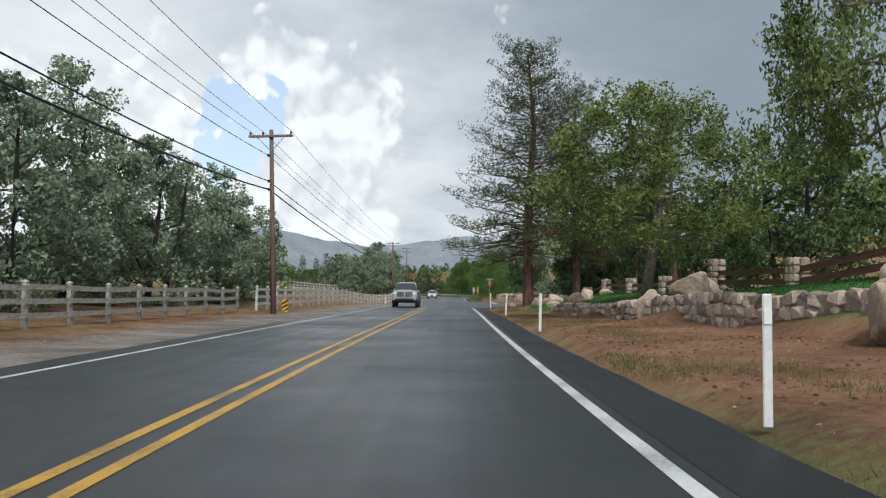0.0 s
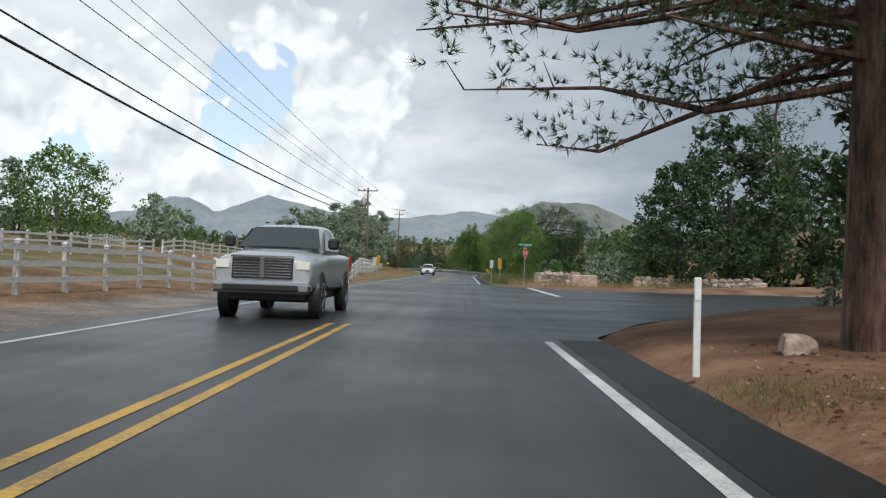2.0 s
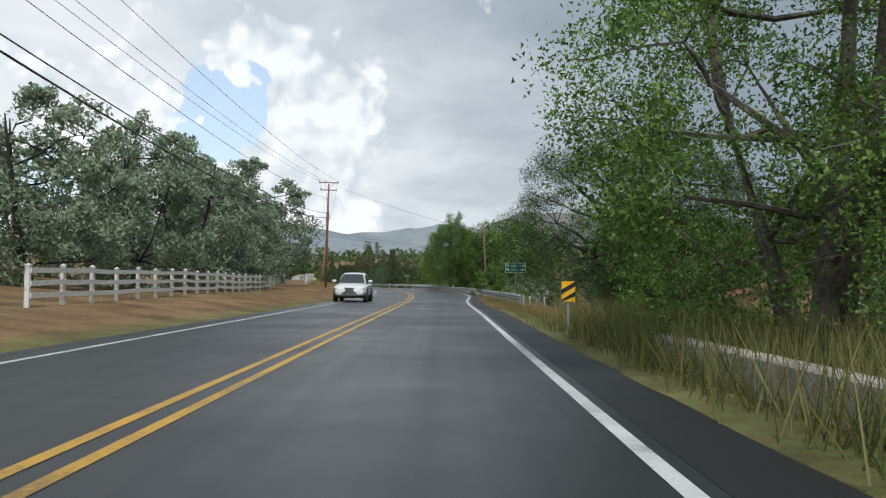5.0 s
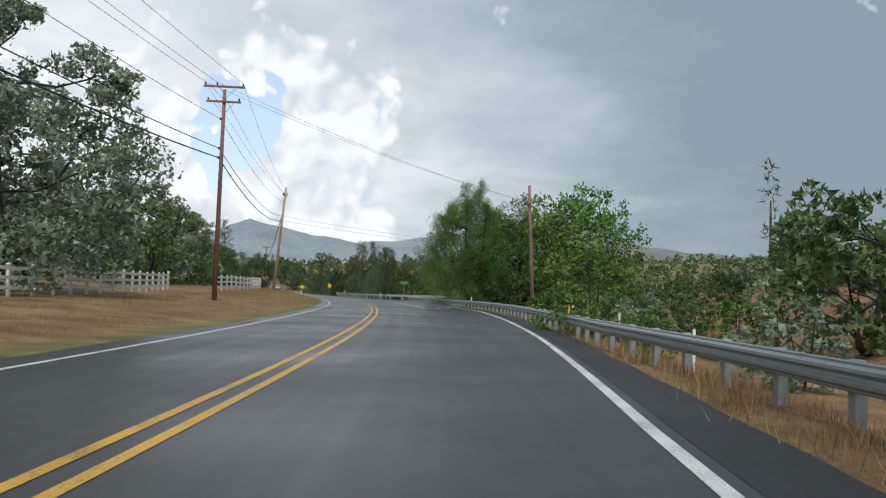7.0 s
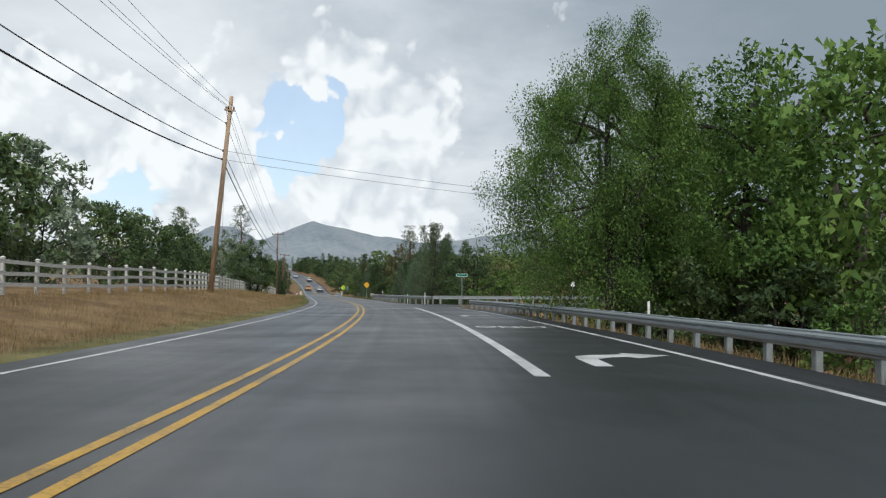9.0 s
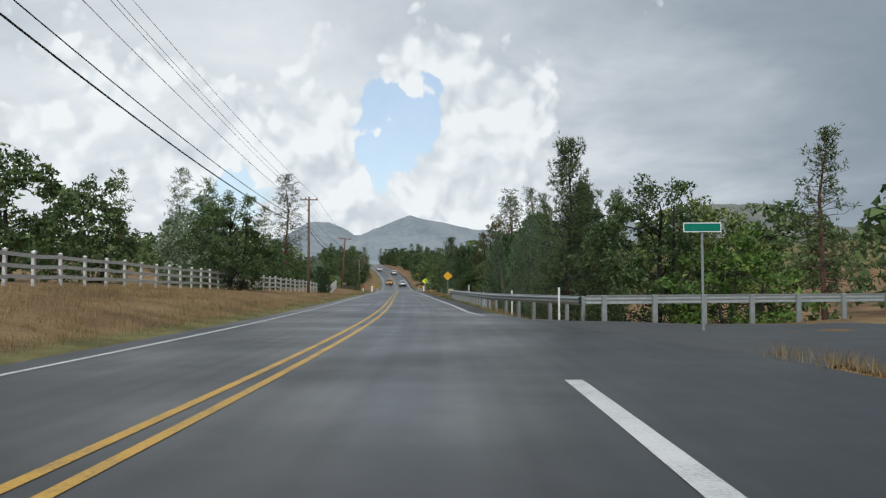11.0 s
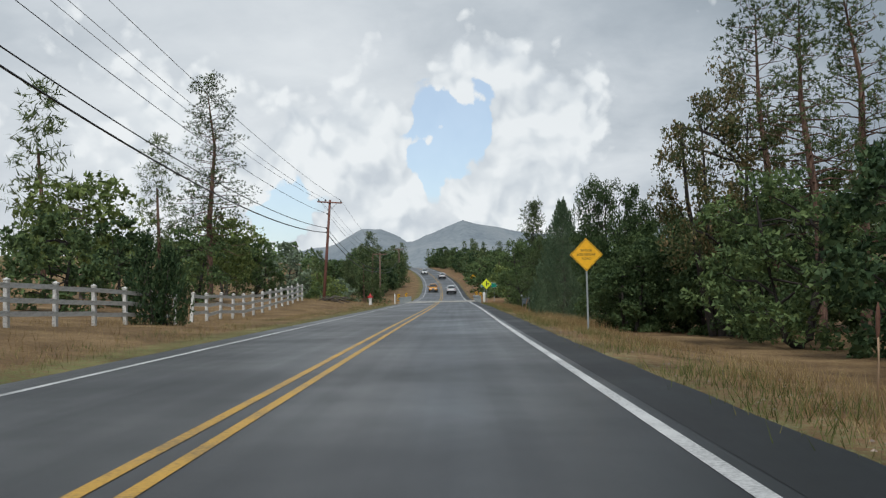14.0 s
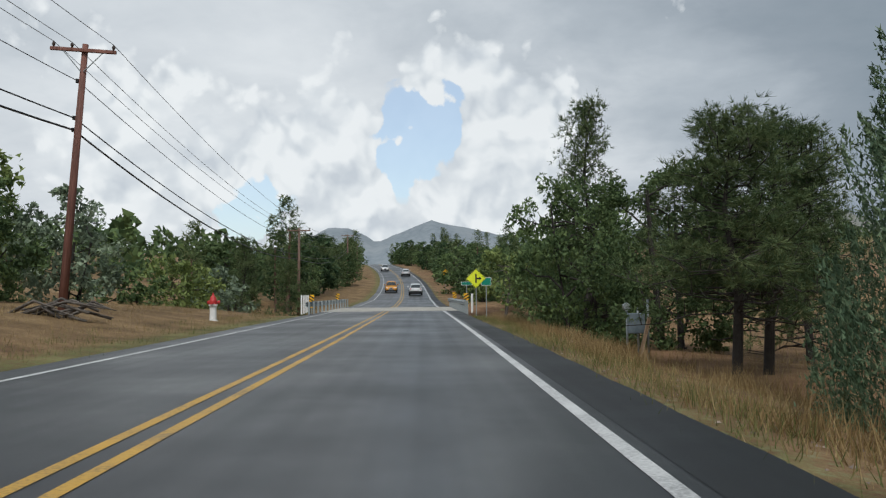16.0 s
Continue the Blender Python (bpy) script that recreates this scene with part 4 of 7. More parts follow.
def thin(me, keep, grow, seed=1):
    """The same crown for a tree that stays far off: fewer, larger leaves."""
    n = len(me.vertices)
    co = np.empty(n * 3, np.float32)
    me.vertices.foreach_get("co", co)
    tri = co.reshape(-1, 3, 3)
    tri = tri[np.random.default_rng(seed).uniform(size=len(tri)) < keep]
    mid = tri.mean(1, keepdims=True)
    v = (mid + (tri - mid) * grow).reshape(-1, 3)
    return cards_mesh(me.name + "_far", v, np.arange(len(v)).reshape(-1, 3), me.materials[0])


LEVELS = [(1.0, 1.0), (.6, 1.26), (.36, 1.62), (.2, 2.15), (.11, 2.85), (.06, 3.7)]


def kind_of_tree(key, meshes, height, label, category="tree"):
    wood, leaves = meshes
    few = thin_wood(wood, .035) if height > 4 else wood
    co = np.array([leaves.vertices[i].co[:] for i in range(0, 900)]).reshape(-1, 3, 3)
    size = float(np.median(np.linalg.norm(co[:, 2] - (co[:, 0] + co[:, 1]) / 2, axis=1)))
    KINDS[key] = ([leaves] + [None] * 5, [wood, wood, wood, few, few, few], height, label, category, size)


kind_of_tree("oak", broadleaf("oak", 8, 4.3, "leaf_olive", "bark", 11, 230, 170, .105, .2, .17, holes=.34, lobes=20), 8, "broad-crowned oak with small green leaves and grey bark")
kind_of_tree("oak_open", broadleaf("oak_open", 8, 4.2, "leaf_dark", "bark_dark", 46, 190, 190, .105, .16, .15, holes=.3, stems=2), 8, "open-crowned dark oak among dense scrub")
kind_of_tree("oak_b", broadleaf("oak_b", 8, 4.0, "leaf_oak", "bark_dark", 12, 190, 125, .135, .06, .18, holes=.12, stems=2, u_lo=-1.0), 8, "spreading dark green oak with several dark stems")
kind_of_tree("oak_low", broadleaf("oak_low", 7, 3.3, "leaf_dark", "bark_dark", 42, 190, 165, .11, .02, .12, holes=.06, stems=3, u_lo=-1.0), 7, "dense dark green oak, leafy down to the ground")
kind_of_tree("grey", broadleaf("grey", 9, 4.2, "leaf_grey", "bark_dark", 13, 230, 170, .125, .03, .16, holes=.15, stems=2, u_lo=-1.0), 9, "grey-green leafy tree, dense down to the ground")
kind_of_tree("grey_b", broadleaf("grey_b", 9, 3.6, "leaf_grey", "bark_dark", 14, 220, 160, .125, .02, .16, holes=.15, u_lo=-1.0), 9, "tall grey-green roadside tree with a dense crown")
kind_of_tree("fresh", broadleaf("fresh", 9, 4.6, "leaf_fresh", "bark", 15, 330, 270, .072, .1, .2, droop=.14, holes=.1, stems=3, u_lo=-.95, lobes=22), 9, "fresh green willow-like tree with drooping outer twigs")
kind_of_tree("fresh_b", broadleaf("fresh_b", 10, 4.4, "leaf_fresh", "bark_dark", 16, 310, 290, .066, .12, .24, droop=.2, holes=.15, stems=2, lobes=20), 10, "tall fresh green tree with open branching crown")
kind_of_tree("over", broadleaf("over", 10, 6.0, "leaf_dark", "bark_dark", 17, 480, 330, .066, bole=.24, trunk_r=.3, tight=.78, droop=.2, holes=.1, u_lo=-.9, aspect=.42, lobes=26), 10, "large spreading oak whose limbs hang out over the road")
kind_of_tree("brown", broadleaf("brown", 11, 4.0, "leaf_brown", "bark_dark", 18, 210, 100, .13, .2, .2, holes=.45, stems=3), 11, "tall oak with olive and browning leaves")
kind_of_tree("bush", broadleaf("bush", 3, 1.9, "leaf_fresh", "bark_dark", 19, 80, 120, .085, .02, .05, holes=.2, stems=3, u_lo=-1.0), 3, "rounded green bush growing at the roadside", "bush")
kind_of_tree("bush_grey", broadleaf("bush_grey", 2.4, 1.6, "leaf_grey", "bark_dark", 20, 70, 110, .075, .02, .05, holes=.2, stems=3, u_lo=-1.0), 2.4, "grey-green scrub bush on dry ground", "bush")
kind_of_tree("pine", pine("pine", 18.5, 6.5, 21, .19, 200, .37, low_droop=.03, blades=12, wide=.018, needle=.17, begin=.2, dead=8, power=.27, puff=.46, per=12, dense=2.6), 18.5, "tall ponderosa pine with a reddish plated trunk and long boughs")
kind_of_tree("pine_b", pine("pine_b", 14, 3.4, 22, .24, 84, .2, puff=.42, per=10, wide=.04, blades=8, dense=1.5, begin=.25, power=.5), 14, "slender tall pine with an open tufted crown")
kind_of_tree("pine_c", pine("pine_c", 13, 2.5, 23, .42, 58, .18, puff=.42, per=10, wide=.04, blades=8, dense=1.5, power=.3, bare=.1), 13, "thin pine with a bare lower trunk and tufted top")
kind_of_tree("pine_open", pine("pine_open", 18, 3.7, 25, .2, 100, .22, puff=.55, per=13, wide=.04, blades=9, begin=.25, power=.3, dense=1.6, bare=.1), 18, "tall ponderosa with puffs of needles and a blunt open top")
kind_of_tree("pine_low", pine("pine_low", 7, 2.7, 24, .08, 100, .11, bark="bark_dark", puff=.34, per=11, wide=.022, blades=9, dense=2.0, begin=.2), 7, "young bushy pine with long soft needles and a dark trunk")
kind_of_tree("pine_young", pine("pine_young", 6.5, 2.7, 44, .28, 96, .1, bark="bark_dark", puff=.34, per=14, wide=.016, blades=13, dense=2.0, begin=.2, power=.45, dead=10), 6.5, "young pine with soft dark needles and a bare lower trunk")
kind_of_tree("cone", juniper("cone", 8.3, 3.2, 31, "needle_blue", 90000, 1, .09, low=.0, ragged=.14, flames=420, power=.92), 8.3, "blue-green conical evergreen, dense to the ground")
kind_of_tree("cone_multi", juniper("cone_multi", 8, 2.3, 32, "needle_blue", 32000, 3, .09, flames=330), 8, "blue-green juniper with several pointed leaders")
kind_of_tree("cone_dark", broadleaf("cone_dark", 8, 2.9, "needle_dark", "bark_dark", 33, 190, 130, .12, .02, .14, holes=.05, u_lo=-1.0, lobes=18), 8, "dark green bushy juniper, dense to the ground")
kind_of_tree("round_dark", broadleaf("round_dark", 11, 4.2, "needle_dark", "bark_dark", 34, 290, 150, .13, .02, .2, holes=.02, u_lo=-1.0, lobes=24), 11, "very dense dark green evergreen, rounded to a blunt top")
kind_of_tree("small_juniper", juniper("small_juniper", 3.3, 1.3, 35, "needle_dark", 4200, 2, .2), 3.3, "small round juniper bush in front of the fence", "bush")
kind_of_tree("bare", pine("bare", 12, 2.2, 36, .3, 30, .16, dead=30, bare=.45, per=7), 12, "half-dead evergreen with bare twigs at its top")


def plant(key, s, lat, height, sx=1.0, behind=False):
    """One tree; trees that never come near, or stand behind others, get fewer and larger leaves."""
    crowns, wood, h, label, cat, size = KINDS[key]
    k = height / h
    at = stand(s, lat, -.1)
    near = max(1.6 * abs(lat), s - 425.0, 12.0) * (1.8 if behind or abs(lat) > 30 else 1.3 if abs(lat) > 19 else 1.0)
    fine = 1.25 if "pine" in key else 1.0
    level = max(i for i in range(6) if i == 0 or size * fine * k * LEVELS[i][1] < .0096 * near)
    if key in ("over", "cone", "pine", "cone_multi", "fresh", "fresh_b") and near < (30 if key == "over" else 19):
        level = 0
    if crowns[level] is None:
        crowns[level] = thin(crowns[0], *LEVELS[level])
    t = thing("bush" if cat == "bush" else "tree", pose(at.x, at.y, at.z, 0, 0, rng.uniform(0, 360)) @ Matrix.Diagonal((k * sx, k * sx, k, 1)), label, cat, group="roadside trees" if cat == "tree" else "roadside bushes")
    part("trunk", wood[level], t)
    part("crown", crowns[level], t)
    return t


# s, offset, height, kind[, width]
TREES_RIGHT = [(32.5, 9.5, 8.3, "oak", 1.05), (62.8, 7.65, 18.7, "pine"), (65.5, 11.5, 16, "pine", .85, True), (20, 12.6, 9.5, "oak", .65), (40, 18, 8.3, "oak_b"), (46, 22, 8, "oak"), (52, 15.5, 11, "pine_b", 1.2), (70, 13.5, 8, "cone_dark", 1.2),
               (59, 15.6, 9.2, "round_dark", .7), (60, 21, 9, "round_dark", .8), (72, 24, 10, "round_dark"), (66, 16, 12, "pine_b"), (48, 30, 11, "oak_b"), (30, 27, 10, "oak_b"), (36, 34, 11, "pine_b"), (10, 24, 11, "oak_b"), (76, 17.5, 9, "cone_dark"), (75, 12.5, 1.2, "bush_grey"), (76.5, 14.5, 1.4, "bush_grey"),
               (122.5, 24.6, 15.6, "round_dark", .98), (119.5, 19.0, 11.0, "round_dark", .95), (126, 31, 13, "round_dark", 1.1), (127, 29.5, 21, "pine_open"), (118, 32, 9, "cone_dark"), (124, 11, 2.5, "bush"), (127, 15.5, 3.4, "bush_grey"), (123, 14, 2.6, "bush_grey"), (141, 7.6, 8.4, "fresh", 1.0), (132, 16.5, 3, "bush"),
               (150, 22, 6.5, "oak_b"), (160, 26, 8, "round_dark", .9), (170, 24, 7, "oak_b"), (178, 30, 9, "cone_dark"), (166, 34, 10, "pine_b"), (186, 27, 8, "oak_b"), (150, 34, 9, "cone_dark"), (140, 30, 8, "cone_dark"), (158, 19, 4, "bush_grey"), (147, 12, 3, "bush_grey"), (152, 9, 3.6, "bush"),
               (185, 14.6, 13.4, "over", 1.12), (186.5, 17, 9, "oak_low", 1.2), (186, 15.5, 9, "oak_b"), (210.8, 7.6, 3.3, "bush"), (218, 11.5, 2.3, "bush"), (208, 13, 3, "bush_grey"), (224, 13, 3.1, "bush_grey"), (230, 17, 3.0, "oak_b"), (216, 19.5, 7, "oak_b"), (222, 17, 3.2, "bush"), (228, 22, 3.6, "bush_grey"), (234, 13.5, 2.8, "bush_grey"),
               (240, 15, 2.8, "bush"), (244, 20, 3.6, "oak_b"), (236, 26, 4, "pine_low"), (270, 43.5, 13, "bare"), (258, 40, 7, "oak_b"), (228, 38, 6, "fresh"), (240, 42, 5, "oak_b")]
_r = np.random.default_rng(8)
TREES_RIGHT += [(_r.uniform(196, 300), _r.uniform(24, 62), _r.uniform(1.6, 3.4), ("bush_grey", "oak_b", "bush", "small_juniper", "oak_low")[int(_r.integers(5))]) for _ in range(70)]
TREES_RIGHT += [(s, _r.uniform(17, 44), _r.uniform(2.2, 4.2), ("bush_grey", "oak_b", "bush", "small_juniper")[int(_r.integers(4))]) for s in np.arange(196, 262, 2.2)]
for row in TREES_RIGHT:
    plant(row[3], row[0], row[1], row[2], *row[4:])
# the green belt behind the turning lane
for s, lat, h, key, w in ((272.5, 11.6, 13.0, "fresh", .72), (270.3, 10.6, 13.6, "fresh_b", .75), (271, 15.8, 12.8, "fresh_b", 1.0), (271, 21.0, 13.5, "fresh", .95), (277, 26, 14, "fresh_b", 1), (277, 18.5, 12, "fresh", .9), (264, 20, 3.6, "oak_b", 1), (261, 16, 2.2, "bush", 1), (269, 12.6, 3.6, "oak_low", 1), (273, 14.8, 4.6, "oak_low", 1), (267, 16.5, 3.8, "oak_low", 1.1), (276, 14, 4.5, "oak_low", 1), (272, 18.5, 5, "oak_low", 1.1), (265, 25, 4, "oak_b", 1), (256, 17, 1.8, "bush", 1)):
    plant(key, s, lat, h + 1.0, w)
TREES_RIGHT_FAR = [(326, 13, 8, "oak_b"), (330, 9.5, 9.5, "pine_low", .8), (322, 19, 9, "pine_b"), (324, 26, 7, "oak_b"), (332, 17, 7.5, "oak"), (336, 23, 8, "oak_b"), (328, 32, 8, "oak"), (318, 38, 7, "oak_b"), (340, 33, 9, "pine_b"), (322, 15, 5, "bush"), (345, 16, 9, "pine_b"), (341, 13, 8, "cone_dark"),
                   (347, 8.6, 7.6, "cone_multi"), (350, 10.2, 7.8, "cone_multi"), (343.5, 10.8, 8.4, "cone_multi"), (341, 12.6, 9.0, "cone"), (352, 10.8, 8.4, "cone_dark", .85), (355, 12.5, 9, "cone_dark"), (359, 10.5, 7.5, "cone_dark"), (364, 12, 6.0, "oak_b"), (370, 12.5, 6.2, "cone_dark"), (376, 13, 6.0, "oak_b"),
                   (382, 12.8, 5.8, "cone_dark"), (388, 12.5, 6.0, "oak_b"), (394, 17.5, 14, "pine_b"), (397.5, 15.5, 14, "pine_c"), (392, 15, 12.5, "pine_c"), (385, 18, 11, "pine_b"), (376, 19, 11, "pine_b"), (396, 12.8, 11.2, "brown", .7), (405.5, 10.3, 8.3, "oak_open", .62), (404.5, 10.6, 5.2, "oak_low", .85), (400, 9.9, 4.3, "oak_low"), (401.5, 11.6, 5, "oak_low"), (398.5, 13, 5.5, "oak_low"), (403.3, 9.6, 3.9, "oak_low"), (403, 13, 6, "oak_low"), (401.5, 15.5, 7, "oak_low"), (394, 13.5, 5.5, "oak_low", .8), (403, 18, 7.5, "oak_low"), (398, 20, 7.5, "oak_low"),
                   (418.7, 9.2, 7.9, "cone", .9), (427.5, 9.0, 5.7, "pine_young", 1.25), (430.5, 10.9, 6.1, "pine_young", 1.3), (435, 14, 7, "pine_low"), (426, 15.5, 7.2, "pine_young"), (431, 19.5, 8, "pine_young"), (422, 20, 7.5, "pine_c"), (428, 25, 8, "oak_b"), (438, 28, 9, "pine_b"), (418, 27, 7, "oak_b"), (414, 33, 8, "pine_b"), (436, 18.5, 9.5, "pine_c"), (441, 22, 9.5, "pine_c"), (448, 19, 9, "pine_b"), (440, 11.2, 7.5, "oak_low"), (450, 10.4, 10.8, "pine_low", .85), (446, 8.8, 7.5, "oak_b", .8), (455, 11, 8, "oak_b"),
                   (456, 15, 9, "pine_b"), (464, 13, 7, "oak_b"), (474, 14, 8, "cone_dark"), (488, 10, 7, "oak")]
for row in TREES_RIGHT_FAR:
    plant(row[3], row[0], row[1], row[2], *row[4:])
TREES_LEFT = [(14, -15, 7.5, "grey"), (22, -13.5, 7.2, "grey_b"), (29, -12.8, 8.4, "grey"), (36, -14.5, 10.6, "grey_b"), (43, -13, 8.8, "grey"), (50, -12.2, 8.3, "grey_b"), (56, -13.2, 7.3, "grey"), (60.5, -12.6, 7.6, "grey_b", 1.1), (47, -18, 9, "oak_b", 1.0, True), (34, -20, 9, "grey", 1.0, True), (24, -20, 8.5, "grey", 1.0, True), (75, -15, 5.5, "bush"), (82, -19, 5, "grey"),
              (118, -29, 8.5, "fresh"), (140, -29.5, 6.2, "grey"), (160, -34, 6, "fresh"), (112, -36, 8, "fresh"), (125, -37, 7, "grey"), (60, -34, 8, "grey"),
              (160, -17, 7.5, "grey_b"), (166, -14.5, 9, "grey"), (173, -13, 9.3, "grey_b"), (180, -14, 9.6, "grey"), (187, -13.5, 9, "grey_b"), (194, -14, 9, "grey"), (201, -13.5, 8.5, "grey_b"), (170, -21, 8, "grey", 1.0, True), (184, -21, 9, "grey_b", 1.0, True), (208, -15, 7.5, "grey"),
              (221, -16.5, 14, "grey", 1.05), (231, -20, 12, "grey_b"), (240, -28, 9, "oak_b"),
              (256, -22, 8, "grey"), (264, -20.5, 9.5, "oak_b"), (272, -21, 10.5, "grey"), (280, -20, 9.5, "oak_b"), (288, -19.5, 9, "grey"), (268, -29, 11, "oak_b", 1.0, True), (252, -30, 9, "grey", 1.0, True),
              (298, -24, 10, "pine_b"), (304, -19, 7, "oak_b"), (312, -17.5, 6.5, "oak_b"), (308, -26, 11, "pine_c"), (320, -17, 6.5, "cone_dark"), (328, -18, 7, "oak_b"), (336, -17, 6.5, "oak_b"), (316, -26, 9, "pine_b"), (335, -26, 9, "oak"),
              (348.5, -11.3, 7.4, "oak_b"), (353, -14.5, 7.4, "grey"), (360, -17, 7, "oak_b"), (368, -20, 6, "oak_b"), (376, -18, 5.5, "oak_b"), (384, -17, 5.5, "cone_dark"), (397, -27, 14.5, "pine_open"), (391, -33, 13, "pine_c"), (408, -26, 13.5, "pine_open"), (430, -31, 17, "pine_open"), (435, -19, 18.8, "pine_open", 1.1), (431, -22, 13, "pine_open"), (421, -24, 9, "oak"), (392.5, -8.7, 3.3, "small_juniper", .8),
              (400, -16, 5, "oak_b"), (410, -17, 5.5, "cone_dark"), (420, -16, 5.5, "oak_b"), (443, -20, 6.2, "oak"), (449, -18, 6.2, "oak_b"), (455, -16.5, 6.6, "grey"), (462, -16, 6.4, "oak_b"), (469, -14.5, 6.6, "oak"), (476, -13.5, 6.4, "grey"), (452, -22, 9, "oak"), (465, -24, 10, "pine_b"), (484, -13, 8, "pine_low"), (492, -11.5, 9, "pine_b")]
for row in TREES_LEFT:
    plant(row[3], row[0], row[1], row[2], *row[4:])


def slope_trees():
    """The wooded verges of the far rise."""
    r = np.random.default_rng(12)
    for s in np.arange(484, 780, 8.0):
        for side in (-1, 1):
            for lo, hi in ((8.5, 12.5), (15, 24)):
                key = ("oak_b", "pine_b", "oak_low", "pine_low", "cone_dark")[int(r.integers(5))]
                plant(key, s + r.uniform(-2, 2), side * r.uniform(lo, hi), r.uniform(5, 9) * (1.25 if key == "pine_b" else 1), 1.15)


slope_trees()


def far_woods():
    """Woods over the plain and the slopes beyond, as clumped crowns."""
    r = np.random.default_rng(77)
    P, O, Z = [], [], []
    for _ in range(2600):
        s = r.uniform(60, 1150)
        lat = r.uniform(-420, 420)
        if abs(lat) < 26 + .02 * s or (s < 300 and -70 < lat < 0 and s < 210) or (80 < s < 120 and 0 < lat < 80) or (295 < s < 335 and lat > 0 and lat < 100):
            continue
        if noise.noise((s * .012, lat * .012, 4)) < -.15:
            continue
        h = r.uniform(5, 10.5)
        b = stand(s, lat)
        k = int(230 if s < 450 and abs(lat) < 150 else 46)
        u = r.uniform(.05, 1, k)
        rad = h * .33 * np.sqrt(1 - u ** 1.6) + .2
        az = r.uniform(0, 2 * math.pi, k)
        P.append(np.stack([b.x + rad * np.cos(az), b.y + rad * np.sin(az), b.z + u * h], 1))
        O.append(np.full(k, h * .085 if k > 60 else h * .24))
    P, O = np.concatenate(P), np.concatenate(O)
    v, f = leaf_cards(P, 1.0, r, 0, .7)
    v = v.reshape(-1, 3, 3)
    v = P[:, None] + (v - P[:, None]) * O[:, None, None]
    single("far_woods", cards_mesh("far_woods", v.reshape(-1, 3), f, M["leaf_oak"]), "distant mixed green woods across the valley", "woods", kind="stuff")


far_woods()

# ---------------------------------------------------------------- fences


def post_mesh(h, w, mat):
    bm = box_bm(w, w, h, bevel=.01)
    box_bm(w + .03, w + .03, .03, (0, 0, h), .008, bm)
    bmesh.ops.create_cone(bm, cap_ends=True, segments=4, radius1=(w + .02) * .7, radius2=.01, depth=.05, matrix=Matrix.Translation((0, 0, h + .055)) @ Matrix.Rotation(radians(45), 4, "Z"))
    return mesh_bm("fence_post", bm, M[mat])


RAIL_UNIT = {}


def rail_mesh(mat, hgt=.14):
    if (mat, hgt) not in RAIL_UNIT:
        bm = bmesh.new()
        bmesh.ops.create_cube(bm, size=1.0, matrix=Matrix.Diagonal((1, .04, hgt, 1)))
        RAIL_UNIT[(mat, hgt)] = mesh_bm("fence_rail", bm, M[mat])
    return RAIL_UNIT[(mat, hgt)]


def between(a, b):
    """A pose whose x axis runs from a to b, scaled to the distance, centred between."""
    a, b = Vector(a), Vector(b)
    d = b - a
    q = d.to_track_quat("X", "Z")
    return Matrix.LocRotScale((a + b) / 2, q, (d.length, 1, 1))


def fence(points, label, h=1.25, gap=2.45, rails=3, mat="fence_white", w=.13, lean=0.0, group="white fences"):
    """Posts with rails along a line of (s, offset) points."""
    P = [(s, l) for s, l in points]
    seg = [0]
    for (a, b), (c, d) in zip(P, P[1:]):
        seg.append(seg[-1] + math.hypot(c - a, d - b))
    n = max(2, round(seg[-1] / gap) + 1)
    spots = []
    for i in range(n):
        u = seg[-1] * i / (n - 1)
        s = float(np.interp(u, seg, [p[0] for p in P]))
        l = float(np.interp(u, seg, [p[1] for p in P]))
        spots.append(stand(s, l, -.12))
    f = thing("fence", pose(0, 0, 0), label, "fence", group)
    pm = post_mesh(h + .12, w, mat)
    r = np.random.default_rng(int(abs(points[0][0]) * 7 + abs(points[0][1])))
    for i, p in enumerate(spots):
        q = spots[min(i + 1, n - 1)] - spots[max(i - 1, 0)]
        part("post", pm, f, pose(p.x, p.y, p.z, r.normal() * (.8 + lean), r.normal() * (.8 + lean), math.degrees(math.atan2(q.y, q.x))))
    for i in range(n - 1):
        for k in range(rails):
            z = .12 + h * (.28 + .62 * k / max(1, rails - 1)) if rails > 1 else .12 + h * .85
            a, b = spots[i] + Vector((0, 0, z + r.normal() * (.012 + .03 * lean))), spots[i + 1] + Vector((0, 0, z + r.normal() * (.012 + .03 * lean)))
            side = Vector((0, 0, 1)).cross((b - a).normalized()) * (-w * .5 - .012)
            part("rail", rail_mesh(mat), f, between(a + side, b + side))
    return f


fence([(6, -8.3), (42, -8.2)], "weathered white post and rail fence along the verge", h=1.15, mat="fence_grey", gap=2.5)
fence([(46, -8.2), (58, -8.1), (78, -8.0), (104, -7.2), (112, -6.8)], "white three-rail fence with pointed posts beside the verge", gap=2.5)
fence([(112.5, -6.7), (118, -6.2), (126, -6.6), (142, -7.4)], "white three-rail fence climbing a low bank", gap=2.3)
fence([(121, -22), (150, -21.5), (178, -21)], "white paddock fence on the slope", gap=2.6)
fence([(140, -44), (170, -50), (200, -56)], "white paddock fence farther up the slope", gap=2.8)
fence([(92, -24), (108, -23), (119.5, -22.2)], "white paddock fence across the pasture", gap=2.6)
fence([(152, -8.6), (170, -9.6), (200, -11.5)], "low white fence in front of the trees", gap=2.4, h=1.1)
fence([(206, -13), (232, -14.2), (250, -15.5)], "white rail fence above the dry grass bank", gap=2.45, h=1.2)
fence([(256, -12.8), (276, -11.7), (292, -11.3), (318, -12.6)], "white rail fence above the dry grass bank", gap=2.6, h=1.3)
